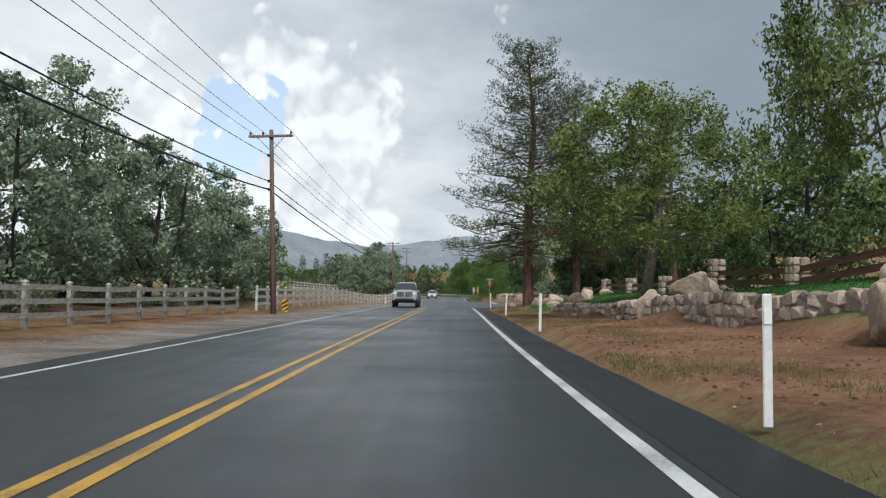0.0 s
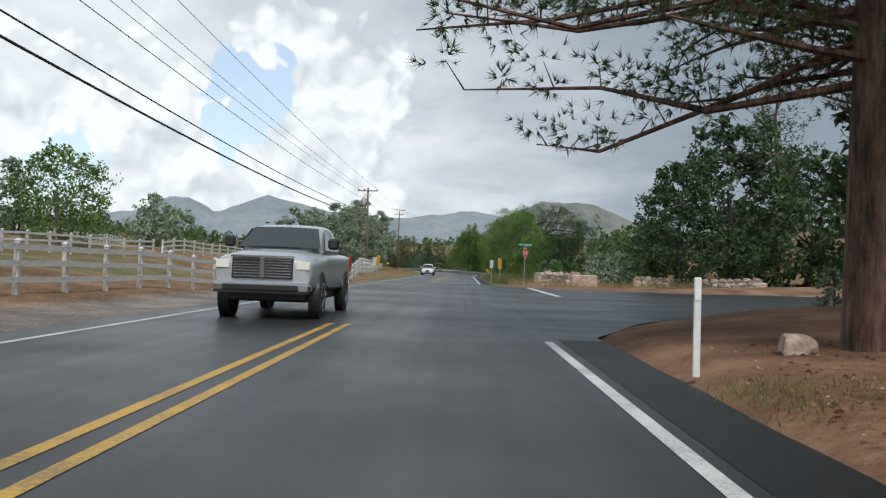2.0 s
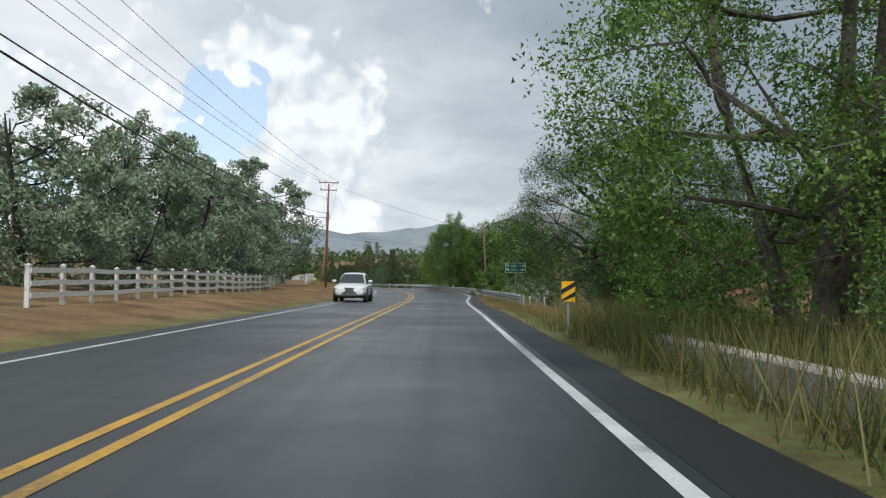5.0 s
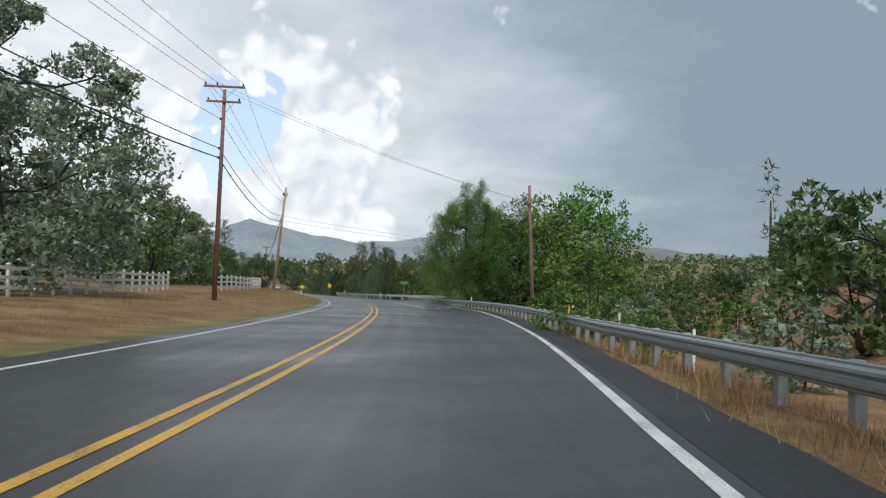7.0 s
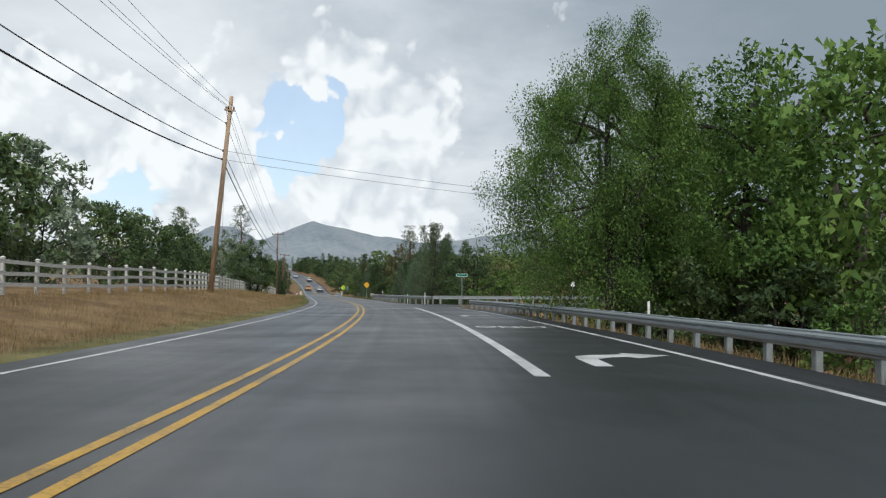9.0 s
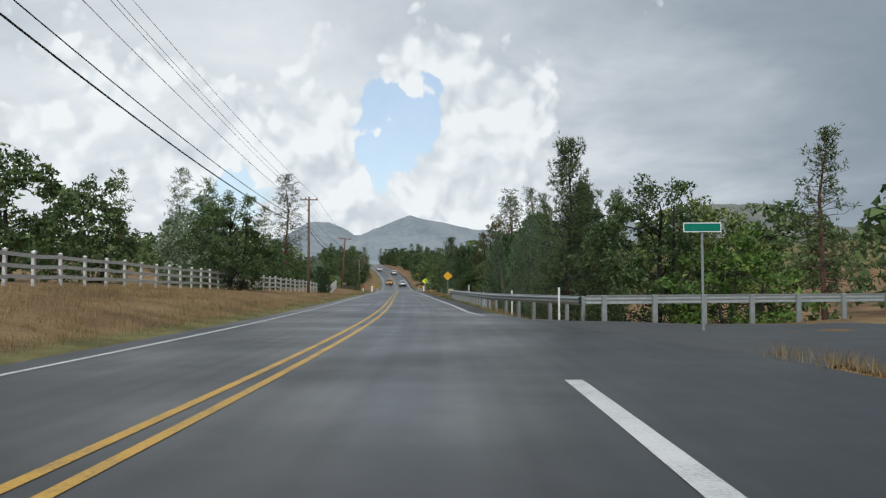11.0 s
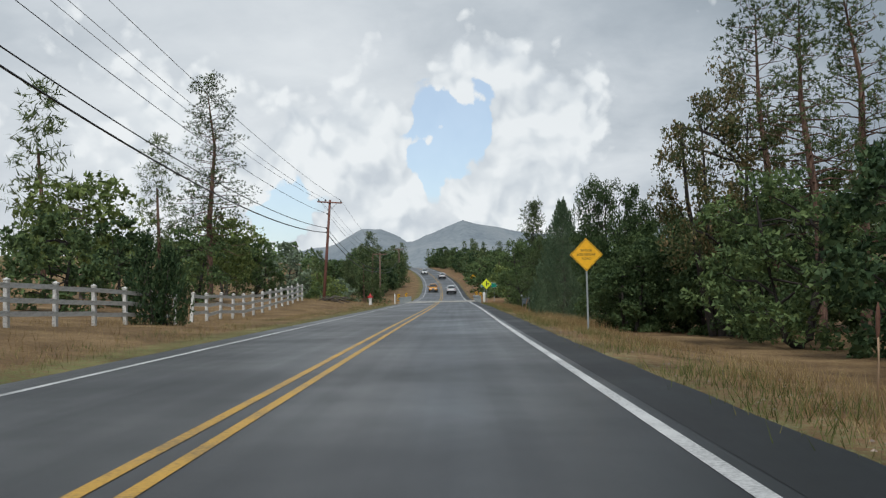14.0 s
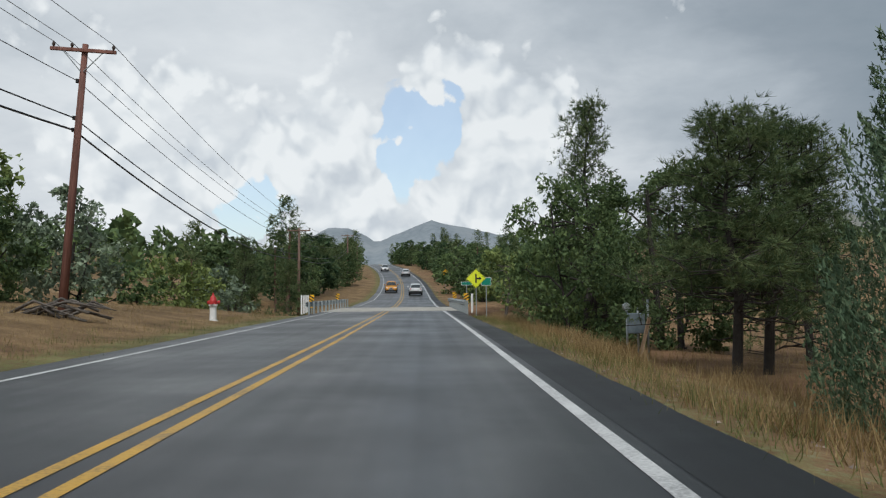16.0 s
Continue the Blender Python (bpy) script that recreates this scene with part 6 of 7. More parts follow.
def vehicle(s, lat, oncoming, kind, paint, label, cat, near=False):
    """A car seen whole; it faces +y in its own frame. kind: pickup or suv."""
    p = on(s, lat, road_z(s))
    slope = math.degrees(math.atan((road_z(s + 3) - road_z(s - 3)) / 6))
    t = thing("pickup_truck" if kind == "pickup" else "car", pose(p.x, p.y, p.z, 0, 0, heading(s) + (180 if oncoming else 0)) @ pose(0, 0, 0, -slope if oncoming else slope), label, cat, "vehicles on the road")
    big = kind == "pickup"
    W, L, r = (1.02, 5.9, .44) if big else (.95, 4.85, .385)
    f, b = L / 2, -L / 2
    if big:
        rows = [(b, .96, .72, 1.34, 1.36), (b + .06, 1.0, .62, 1.38, 1.40), (b + 1.0, 1.02, .56, 1.38, 1.40), (0, 1.02, .54, 1.38, 1.40), (f - 1.9, 1.02, .54, 1.36, 1.40), (f - 1.6, 1.02, .54, 1.33, 1.40), (f - .6, 1.01, .54, 1.28, 1.37), (f - .15, .98, .56, 1.22, 1.31), (f - .04, .95, .60, 1.16, 1.22), (f, .90, .70, 1.10, 1.12)]
        cab_rows = [(b + 1.95, .93, .86, 1.3, 1.5), (b + 2.02, .93, .78, 1.3, 1.93), (b + 2.4, .95, .77, 1.3, 2.0), (.55, .95, .76, 1.3, 2.0), (f - 1.42, .94, .88, 1.3, 1.38)]
    else:
        rows = [(b, .74, .60, .98, 1.0), (b + .1, .86, .44, 1.05, 1.08), (b + .6, .94, .34, 1.08, 1.11), (-.4, .95, .30, 1.05, 1.08), (f - 1.7, .95, .30, 1.02, 1.06), (f - 1.35, .95, .30, 1.0, 1.08), (f - .7, .94, .30, .95, 1.03), (f - .25, .88, .32, .86, .93), (f - .07, .79, .34, .74, .79), (f, .68, .40, .62, .64)]
        cab_rows = [(b + .12, .78, .72, 1.0, 1.08), (b + .85, .85, .62, 1.0, 1.60), (b + 1.6, .87, .65, 1.0, 1.69), (.25, .87, .63, 1.0, 1.67), (f - 1.22, .84, .74, .98, 1.04)]

    def side_of(w, z0, zs, zt):
        return [(w * .80, z0), (w * .96, z0 + .06), (w, z0 + (zs - z0) * .42), (w * .985, zs - .13), (w * .94, zs - .02), (w * .62, zt - .012), (w * .2, zt)]

    body = part("body", loft([(y, side_of(w, z0, zs, zt)) for y, w, z0, zs, zt in rows], paint, "body"), t)
    cab = part("cabin", loft([(y, [(wb, z0), (wb - .01, z0 + .04), (wt + .035, zt - .07), (wt - .05, zt - .012), (wt * .35, zt + .012)]) for y, wb, wt, z0, zt in cab_rows], paint, "cabin"), t)
    for ob in (body, cab):
        soft = ob.modifiers.new("rounded", "SUBSURF")
        soft.levels = soft.render_levels = 2 if near else 1
    # glass, slightly proud of the rounded shell
    (ya, wa, ta, _, za), (yb, wb, tb, zb, zc) = cab_rows[3], cab_rows[4]
    belt = (1.42 if big else 1.07)

    def pane(name, low, high, bow):
        """A screen between two edges (half width, y, z), bowed along its middle."""
        vs = []
        for u in np.linspace(0, 1, 5):
            w, y, z = (a + (c - a) * u for a, c in zip(low, high))
            vs += [(w * k, y + bow * (1 - k * k), z + .015 * (1 - k * k)) for k in (-1, -.6, -.2, .2, .6, 1)]
        fs = [(6 * i + j, 6 * i + j + 1, 6 * i + j + 7, 6 * i + j + 6) for i in range(4) for j in range(5)]
        part(name, mesh_of(name, vs, fs, M["car_glass"], True), cab)

    pane("windscreen", (tb + .0, yb - .10, belt + .03), (ta - .06, ya + .14, za - .10), .07)
    y0, y1 = cab_rows[0], cab_rows[1]
    pane("rear_window", (y0[2] - .02, y0[0] + .04 - (.06 if big else 0), belt + .07), (y1[2] - .04, y1[0] - .05, y1[4] - .08), -.05)
    mid = (cab_rows[1][0] + ya) / 2 + .1
    for sg in (-1, 1):
        xb, xt = sg * (wa + .004), sg * (ta + .05)
        top = za - .12
        for ring in (((mid + .06, belt), (yb - .30, belt), (ya + .04, top), (mid + .06, top + .02)), ((cab_rows[1][0] + .12, belt), (mid - .05, belt), (mid - .05, top + .02), (cab_rows[1][0] + (.2 if big else .45), top - .02))):
            part("side_window", mesh_of("side_window", [(xb if z == belt else xt, y, z) for y, z in ring], [(0, 1, 2, 3)], M["car_glass"]), cab)
        part("mirror", mesh_bm("mirror", box_bm(.24, .13, .24 if big else .16, (sg * (W + .1), yb - .35, belt + .02), .045), M["black_trim"] if big else M[paint]), t)
        if big:
            part("headlamp", prism("headlamp", [(sg * x, z) for x, z in ((.66, 1.0), (.92, 1.0), (.92, 1.15), (.66, 1.17))], f + .015, .2, "headlamp", .12), t)
        else:
            part("headlamp", prism("headlamp", [(sg * x, z) for x, z in ((.44, .72), (.62, .70), (.86, .80), (.87, .87), (.62, .80))], f - .02, .26, "headlamp", .7), t)
            part("air_intake", prism("air_intake", [(sg * x, z) for x, z in ((.60, .42), (.80, .44), (.83, .60), (.66, .50))], f - .06, .16, "black_trim", .3), t)
        part("tail_lamp", mesh_bm("tail_lamp", box_bm(.16, .12, .38 if big else .16, (sg * (W - (.1 if big else .26)), b + .05, .95 if big else .86), .03), M["tail_red"]), t)
        for y in (f - L * .18, b + L * .2):
            wheel(t, sg * (W - .1), y, r)
            part("wheel_arch", Heap().put(tube([(sg * (W - .2), y, r + .02), (sg * (W + .004), y, r + .02)], [r * 1.17, r * 1.15], 28)).mesh("wheel_arch", M["black_trim"]), t)
        part("sill", mesh_bm("sill", box_bm(.08, L * .42, .1, (sg * (W - .05), -.05 * L, .36 if not big else .56), .03), M["black_trim"]), t)
    if big:
        gr = part("grille", prism("grille", [(-.60, .80), (.60, .80), (.60, 1.20), (.54, 1.24), (-.54, 1.24), (-.60, 1.20)], f + .035, .12, "black_trim", .1), t)
        for k in range(7):
            part("bar", mesh_bm("grille_bar", box_bm(1.12, .03, .022, (0, f + .035 - .005 * k, .835 + k * .055), .006), M["chrome"]), gr)
        part("bar", mesh_bm("grille_post", box_bm(.1, .035, .4, (0, f + .035, .82), .01), M["chrome"]), gr)
        part("bar", mesh_bm("grille_top", box_bm(1.24, .05, .06, (0, f + .01, 1.2), .015), M["chrome"]), gr)
        part("bumper", mesh_bm("bumper", box_bm(1.96, .24, .22, (0, f + .02, .52), .06), M["chrome"]), t)
        part("air_dam", mesh_bm("air_dam", box_bm(1.5, .06, .12, (0, f + .12, .57), .02), M["black_trim"]), t)
        part("bed_well", mesh_bm("bed_well", box_bm(W * 1.62, L * .3, .02, (0, b + L * .18, 1.4)), M["black_trim"]), t)
        for x in (-.5, -.25, 0, .25, .5):
            part("marker_lamp", mesh_bm("marker_lamp", box_bm(.09, .09, .03, (x, .42, 2.0), .01), M["black_trim"]), cab)
    else:
        ring = [(-.30, .80), (.30, .80), (.22, .66), (.48, .40), (.44, .34), (-.44, .34), (-.48, .40), (-.22, .66)]
        gr = part("grille", prism("grille", ring, f + .085, .24, "black_trim", .3), t)
        for k in range(6):
            z = .40 + k * .065
            w = float(np.interp(z, [.34, .42, .66, .8], [.84, .88, .40, .54]))
            part("bar", mesh_bm("grille_bar", box_bm(w, .02, .014, (0, f + .088 - .3 * (z - .34), z), .004), M["chrome"]), gr)
    part("rear_bumper", mesh_bm("rear_bumper", box_bm(W * 1.8, .2, .2, (0, b + .02, .46 if not big else .52), .05), M["chrome"] if big else M["black_trim"]), t)
    part("number_plate", mesh_bm("number_plate", box_bm(.32, .02, .16, (0, b - .09, .72)), M["sign_white"]), t)
    part("underbody", mesh_bm("underbody", box_bm(W * 1.6, L * .86, .3, (0, 0, .22 if not big else .34), .04), M["black_trim"]), t)


vehicle(71.3, -1.6, True, "pickup", "car_silver", "silver pickup truck with chrome grille and lit headlamps", "pickup truck", True)
vehicle(180.4, -3.05, True, "suv", "car_white", "white crossover car with black grille in the opposite lane", "car", True)
vehicle(534, 1.9, False, "suv", "car_white", "white car driving ahead beyond the bridge", "car")
vehicle(546, -1.8, True, "suv", "car_yellow", "orange-yellow car coming down towards the bridge", "car")
vehicle(610, 1.9, False, "suv", "car_white", "white car climbing the far slope", "car")
vehicle(640, -1.8, True, "suv", "car_white", "white car coming down the far slope", "car")

# ---------------------------------------------------------------- rocks and stone work


def hull(rnd, sx, sy, sz, n=16, power=.55):
    """A blunt, broken block: the hull of points pushed towards a box."""
    bm = bmesh.new()
    for _ in range(n):
        d = rnd.normal(size=3)
        d /= np.linalg.norm(d)
        q = np.sign(d) * np.abs(d) ** power
        bm.verts.new((q[0] * sx / 2 * rnd.uniform(.82, 1), q[1] * sy / 2 * rnd.uniform(.82, 1), q[2] * sz / 2 * rnd.uniform(.82, 1)))
    res = bmesh.ops.convex_hull(bm, input=bm.verts)
    bmesh.ops.delete(bm, geom=[v for v in bm.verts if not v.link_faces], context="VERTS")
    return bm


def boulder_mesh(seed, sx, sy, sz):
    rnd = np.random.default_rng(seed)
    bm = bmesh.new()
    bmesh.ops.create_icosphere(bm, subdivisions=4, radius=1)
    cuts = [(Vector(rnd.normal(size=3)).normalized(), rnd.uniform(.6, .88)) for _ in range(11)]
    for v in bm.verts:
        c = v.co.copy()
        q = Vector([math.copysign(abs(x) ** .84, x) for x in c])
        k = 1 + .1 * noise.noise(c * 1.3 + Vector((seed, 0, 0))) + .05 * noise.noise(c * 4 + Vector((0, seed, 0))) + .02 * noise.noise(c * 11)
        # split faces
        for n, lim in cuts:
            d = q.dot(n)
            if d > lim:
                q -= n * (d - lim) * .92
        v.co = Vector((q.x * sx / 2 * k, q.y * sy / 2 * k, q.z * sz / 2 * k + sz * .38))
    return mesh_bm("boulder", bm, M["boulder"], True)


STONES = [mesh_bm("stone", hull(np.random.default_rng(100 + i), .5, .34, .3, 22), M["stone"]) for i in range(9)]


def stone_wall(points, base, top, label, courses=3, length=.46, name="stone_wall", seed=5, depth=.34):
    """A low wall of rough field stones on a mortar core, along (s, offset) points."""
    t = thing(name, pose(0, 0, 0), label, "stone wall", "stone walls")
    r = np.random.default_rng(seed)
    seg = [0]
    for (a, b), (c, d) in zip(points, points[1:]):
        seg.append(seg[-1] + math.hypot(c - a, d - b))

    def at(u):
        return float(np.interp(u, seg, [p[0] for p in points])), float(np.interp(u, seg, [p[1] for p in points]))

    L = seg[-1]
    vs, fs = [], []
    n = max(2, int(L / .5))
    for i in range(n + 1):
        s, l = at(L * i / n)
        s2, l2 = at(min(L, L * i / n + .1))
        p, q = on(s, l), on(s2, l2) if i < n else None
        d = (on(*at(min(L, L * i / n + .05))) - on(*at(max(0, L * i / n - .05)))).normalized()
        k = Vector((-d.y, d.x, 0)) * depth * .24
        b0, t0 = base(s, l) - .2, top(s, l) - .07
        vs += [p + k + Vector((0, 0, b0)), p + k + Vector((0, 0, t0)), p - k + Vector((0, 0, t0)), p - k + Vector((0, 0, b0))]
    for i in range(n):
        for j in range(3):
            fs.append((4 * i + j, 4 * i + j + 1, 4 * i + j + 5, 4 * i + j + 4))
    fs += [(0, 1, 2, 3), (4 * n + 3, 4 * n + 2, 4 * n + 1, 4 * n)]
    part("core", mesh_of("wall_core", vs, fs, M["mortar"]), t)
    for c in range(courses):
        u = r.uniform(0, length * .5)
        while u < L:
            w = length * r.uniform(.65, 1.45)
            s, l = at(min(L, u + w / 2))
            d = on(*at(min(L, u + w))) - on(*at(u))
            hgt = (top(s, l) - base(s, l)) / courses
            p = on(s, l, base(s, l) + hgt * (c + .5) + r.normal() * .02)
            part("stone", STONES[int(r.integers(len(STONES)))], t, pose(p.x, p.y, p.z, r.normal() * 7, r.normal() * 6, math.degrees(math.atan2(d.y, d.x)) + r.normal() * 5 + (180 if r.uniform() < .5 else 0)) @ Matrix.Diagonal((w / .43, depth / .32, hgt / .235, 1)))
            u += w * .98
    return t


def plain_low(s, lat):
    return .16 + .05 * (lat - 5.0) - .05


stone_wall([(3, 10.1), (17, 10.1), (22, 9.3), (28, 8.6), (35, 7.7), (40.2, 7.0), (41.2, 7.5)], lambda s, l: .14 + .05 * (l - 5) - .08, lambda s, l: wall_top(s) + .04 * math.sin(s * .9), "low retaining wall of rough tan field stones holding up the lawn", 3, .5, depth=.42)

for k, (s, lat, sx, sy, sz, up) in enumerate(((38.2, 7.75, .85, .7, .75, -.1), (14.0, 9.7, 1.7, 1.3, 1.5, -.1), (12.2, 10.6, 1.2, 1.0, 1.3, .1), (17.5, 11.6, 1.3, 1.0, .8, -.1), (55, 8.6, 1.2, .95, .8, -.06), (45.5, 7.6, .95, .75, .5, -.05), (60.5, 8.1, 1.1, .9, .75, -.1),
                                              (25.5, 9.05, .9, .7, 1.0, -.2), (28.0, 8.8, 1.15, 1.0, 1.45, -.5), (27.4, 9.9, 1.4, 1.1, 1.2, -.2), (29.2, 10.7, 1.2, .9, .8, 0), (62.5, 6.5, .6, .5, .4, -.1), (48.6, 9.75, .95, .85, .85, -.05), (63.5, 9.2, 1.0, .8, .55, -.1), (56.5, 12.2, .9, .8, .6, -.1), (117.5, 7.6, .5, .4, .35, -.1), (72, 12.5, 1.0, .8, .7, -.1))):
    p = stand(s, lat, up)
    single("boulder", boulder_mesh(40 + k, sx, sy, sz), "large weathered tan boulder on the verge" if lat < 7 else "large weathered tan boulder set in the lawn", "boulder", pose(p.x, p.y, p.z, 0, 0, 37 * k), "boulders")


def stone_pillar(s, lat, h, seed):
    p = stand(s, lat, -.1)
    t = thing("stone_pillar", pose(p.x, p.y, p.z, 0, 0, heading(s)), "squat tan stone fence pillar beside the lawn", "pillar", "stone pillars")
    r = np.random.default_rng(seed)
    part("core", mesh_bm("pillar_core", box_bm(.5, .5, h, bevel=.03), M["mortar"]), t)
    z = 0
    while z < h:
        hh = r.uniform(.2, .32)
        for k in range(4):
            a = k * 90
            for off in (-.14, .14):
                q = Vector((math.cos(radians(a)) * .25 - math.sin(radians(a)) * off, math.sin(radians(a)) * .25 + math.cos(radians(a)) * off, z + hh / 2))
                part("stone", STONES[int(r.integers(9))], t, pose(q.x, q.y, q.z, 0, 0, a + 90) @ Matrix.Diagonal((.62 * r.uniform(.8, 1.15), .45, hh / .28, 1)))
        z += hh
    part("cap", boulder_mesh(seed + 300, .44, .40, .16), t, pose(0, 0, h - .02, 0, 0, r.uniform(0, 90)))
    return p + Vector((0, 0, h))


PIL = [(20, 13.4), (28, 13.4), (36, 13.2), (44, 13.0), (52, 12.9), (60, 12.8), (67, 12.6)]
tops = [stone_pillar(s, l, (1.2, .95, 1.25, 1.0, .9, 1.15, .95)[i], 60 + i) for i, (s, l) in enumerate(PIL)]
timber = thing("timber_fence", pose(0, 0, 0), "dark red-brown timber rails between the stone pillars", "fence")
for a, b in zip(tops, tops[1:]):
    for dz in (-.3, -.68):
        me = rail_mesh("rust_wood", .2)
        part("rail", me, timber, between(a + Vector((0, 0, dz)), b + Vector((0, 0, dz))))


def entrance_wall():
    """Stone sign wall at the mouth of the side street, lettered."""
    t = stone_wall([(118.6, 7.9), (118.4, 9.6), (118.6, 11.2)], lambda s, l: ground(s, l) - .05, lambda s, l: ground(s, l) + 1.0 + .12 * (l > 8.6), "tan flagstone entrance wall with black letters by the side street", 4, .42, "entrance_wall", 9, .3)
    p = on(118.15, 9.55, ground(118, 9.5))
    for k, (txt, dx, z, sz) in enumerate((("OAKWOOD", -.1, .72, .34), ("DRIVE", .35, .36, .34))):
        q = p + Vector((dx, -.06, z))
        letters("lettering", txt, sz, "sign_black", pose(q.x, q.y, q.z, 90, 0, heading(118)), t, "black metal letters", .012)


entrance_wall()
stone_wall([(118.5, 15.5), (118.2, 19), (117.5, 25)], lambda s, l: ground(s, l) - .05, lambda s, l: ground(s, l) + .85, "tan stone wall beside the side street", 3, .55, "stone_wall", 11)
_p = stand(116.2, 11.4, -.1)
single("plastered_block", mesh_bm("block", box_bm(1.9, .8, 1.0, bevel=.08), M["boulder"]), "tan plastered block wall at the street corner", "wall", pose(_p.x, _p.y, _p.z, 0, 0, heading(116) + 4))


def headwall():
    """Low concrete kerb wall over a culvert, beside the road."""
    vs, fs = [], []
    n = 18
    for i in range(n + 1):
        s = 125.2 + 17 * i / n
        lat = 5.75 - .25 * i / n
        h = .42
        for l, z in ((lat, -.4), (lat, h - .03), (lat + .03, h), (lat + .27, h), (lat + .3, h - .03), (lat + .3, -.4)):
            vs.append(on(s, l, z))
    for i in range(n):
        for j in range(5):
            fs.append((6 * i + j, 6 * i + j + 1, 6 * i + j + 7, 6 * i + j + 6))
    fs += [(5, 4, 3, 2, 1, 0), tuple(range(6 * n, 6 * n + 6))]
    single("culvert_wall", mesh_of("culvert_wall", vs, fs, M["concrete"]), "low stained concrete culvert wall beside the verge", "wall")


headwall()


def bridge():
    single("bridge_deck", ribbon("bridge_deck", -4.3, 4.7, 465, 481, M["concrete"], .012, 2.0), "pale concrete bridge deck crossing the creek", "bridge", kind="structure")
    guardrail(lambda s: 4.75, 459, 486, "steel bridge guardrail with white marker posts", .72, 2.2, .9)
    guardrail(lambda s: -4.35, 459, 486, "steel bridge guardrail with white marker posts", .72, 2.2, .9)
    for side, l0 in ((1, 5.3), (-1, -4.9)):
        for k in range(4):
            p = on(461 + k * 2.2, l0 + side * (.15 * k), -.05)
            t = thing("delineator_post", pose(p.x, p.y, p.z, 0, 0, heading(461)), "slim white marker post at the bridge", "marker post", "marker posts")
            part("post", mesh_bm("delineator", box_bm(.1, .035, 1.15, bevel=.012), M["post_white"]), t)


bridge()


def hydrant():
    p = stand(444, -6.15, -.05)
    t = thing("fire_hydrant", pose(p.x, p.y, p.z, 0, 0, heading(444)), "white hydrant with a red top on the grass verge", "hydrant")
    h = Heap().put(tube([(0, 0, 0), (0, 0, .06), (0, 0, .07), (0, 0, .62), (0, 0, .64), (0, 0, .70)], [.2, .2, .14, .135, .18, .18], 16))
    part("barrel", h.mesh("barrel", M["post_white"], False), t)
    h = Heap().put(tube([(0, 0, .70), (0, 0, .85), (0, 0, .98), (0, 0, 1.06), (0, 0, 1.08), (0, 0, 1.16)], [.15, .15, .11, .05, .035, .035], 16))
    part("bonnet", h.mesh("bonnet", M["sign_red"], False), t, label="red bonnet")
    for a in (0, 120, 240):
        v = Vector((math.cos(radians(a - 90)), math.sin(radians(a - 90)), 0))
        h = Heap().put(tube([v * .1 + Vector((0, 0, .78)), v * .2 + Vector((0, 0, .78)), v * .21 + Vector((0, 0, .78)), v * .26 + Vector((0, 0, .78))], [.06, .06, .075, .075], 10))
        part("nozzle", h.mesh("nozzle", M["sign_red"], False), t)


hydrant()


def meter_stand():
    p = stand(430.2, 7.5, -.1)
    t = thing("meter_stand", pose(p.x, p.y, p.z, 0, 0, heading(430)), "blue-grey electric meter box on steel pipes in the grass", "meter box")
    for x in (-.22, .05, .3):
        h = Heap().put(tube([(x, 0, 0), (x, 0, 1.35 + .2 * (x > .2))], [.028, .028], 8))
        part("pipe", h.mesh("pipe", M["galv"], True), t)
    part("box", mesh_bm("meter_box", box_bm(.42, .2, .5, (-.02, -.08, .72), .02), M["meter_grey"]), t)
    h = Heap().put(tube([(-.25, -.06, 1.38), (-.25, -.16, 1.38)], [.1, .09], 12))
    part("meter_dial", h.mesh("meter_dial", M["galv"], False), t)
    p = stand(429.4, 7.35, -.1)
    single("wooden_stake", mesh_bm("stake", box_bm(.09, .04, 1.15, bevel=.008), M["pole_tan"]), "tan wooden stake leaning in the dry grass", "stake", pose(p.x, p.y, p.z, 0, 14, heading(430)))


meter_stand()
for s, lat, tilt in ((249.0, 15.2, 4), (249.6, 15.9, -3)):
    p = stand(s, lat, -.1)
    t = thing("guy_marker", pose(p.x, p.y, p.z, 0, tilt, heading(s)), "yellow plastic guy wire guard beside the pole", "guy guard", "guy guards")
    h = Heap().put(tube([(0, 0, 0), (0, 0, 2.2)], [.05, .05], 10))
    part("sleeve", h.mesh("sleeve", M["sign_yellow"], True), t)

# ---------------------------------------------------------------- grasses and litter


def grass(name, spots, mat, h0, h1, label, blades=9, spread=.2, width=.007, seed=3):
    """Tufts of bent blades at the spots; one object."""
    r = np.random.default_rng(seed)
    B = np.array([tuple(p) for p in spots])
    n = len(B) * blades
    base = np.repeat(B, blades, 0)
    off = r.normal(size=(n, 2)) * spread
    base[:, :2] += off
    hgt = r.uniform(h0, h1, n)[:, None]
    lean = r.normal(size=(n, 2)) * .35
    tip = base + np.concatenate([lean * hgt, hgt], 1)
    az = r.uniform(0, 2 * np.pi, n)
    w = np.stack([np.cos(az), np.sin(az), np.zeros(n)], 1) * width * (.6 + hgt)
    v = np.stack([base - w, base + w, tip], 1).reshape(-1, 3)
    f = np.arange(3 * n).reshape(-1, 3)
    single(name, cards_mesh(name, v, f, M[mat]), label, "grass", kind="stuff")


def scatter(n, s0, s1, l0, l1, seed, keep=.0, bias=1.0):
    r = np.random.default_rng(seed)
    out = []
    while len(out) < n:
        s = r.uniform(s0, s1)
        a = (l0(s) if callable(l0) else l0)
        b = (l1(s) if callable(l1) else l1)
        lat = a + (b - a) * r.uniform() ** bias
        if noise.noise((s * .23, lat * .5, seed)) > keep:
            out.append(stand(s, lat, -.02))
    return out


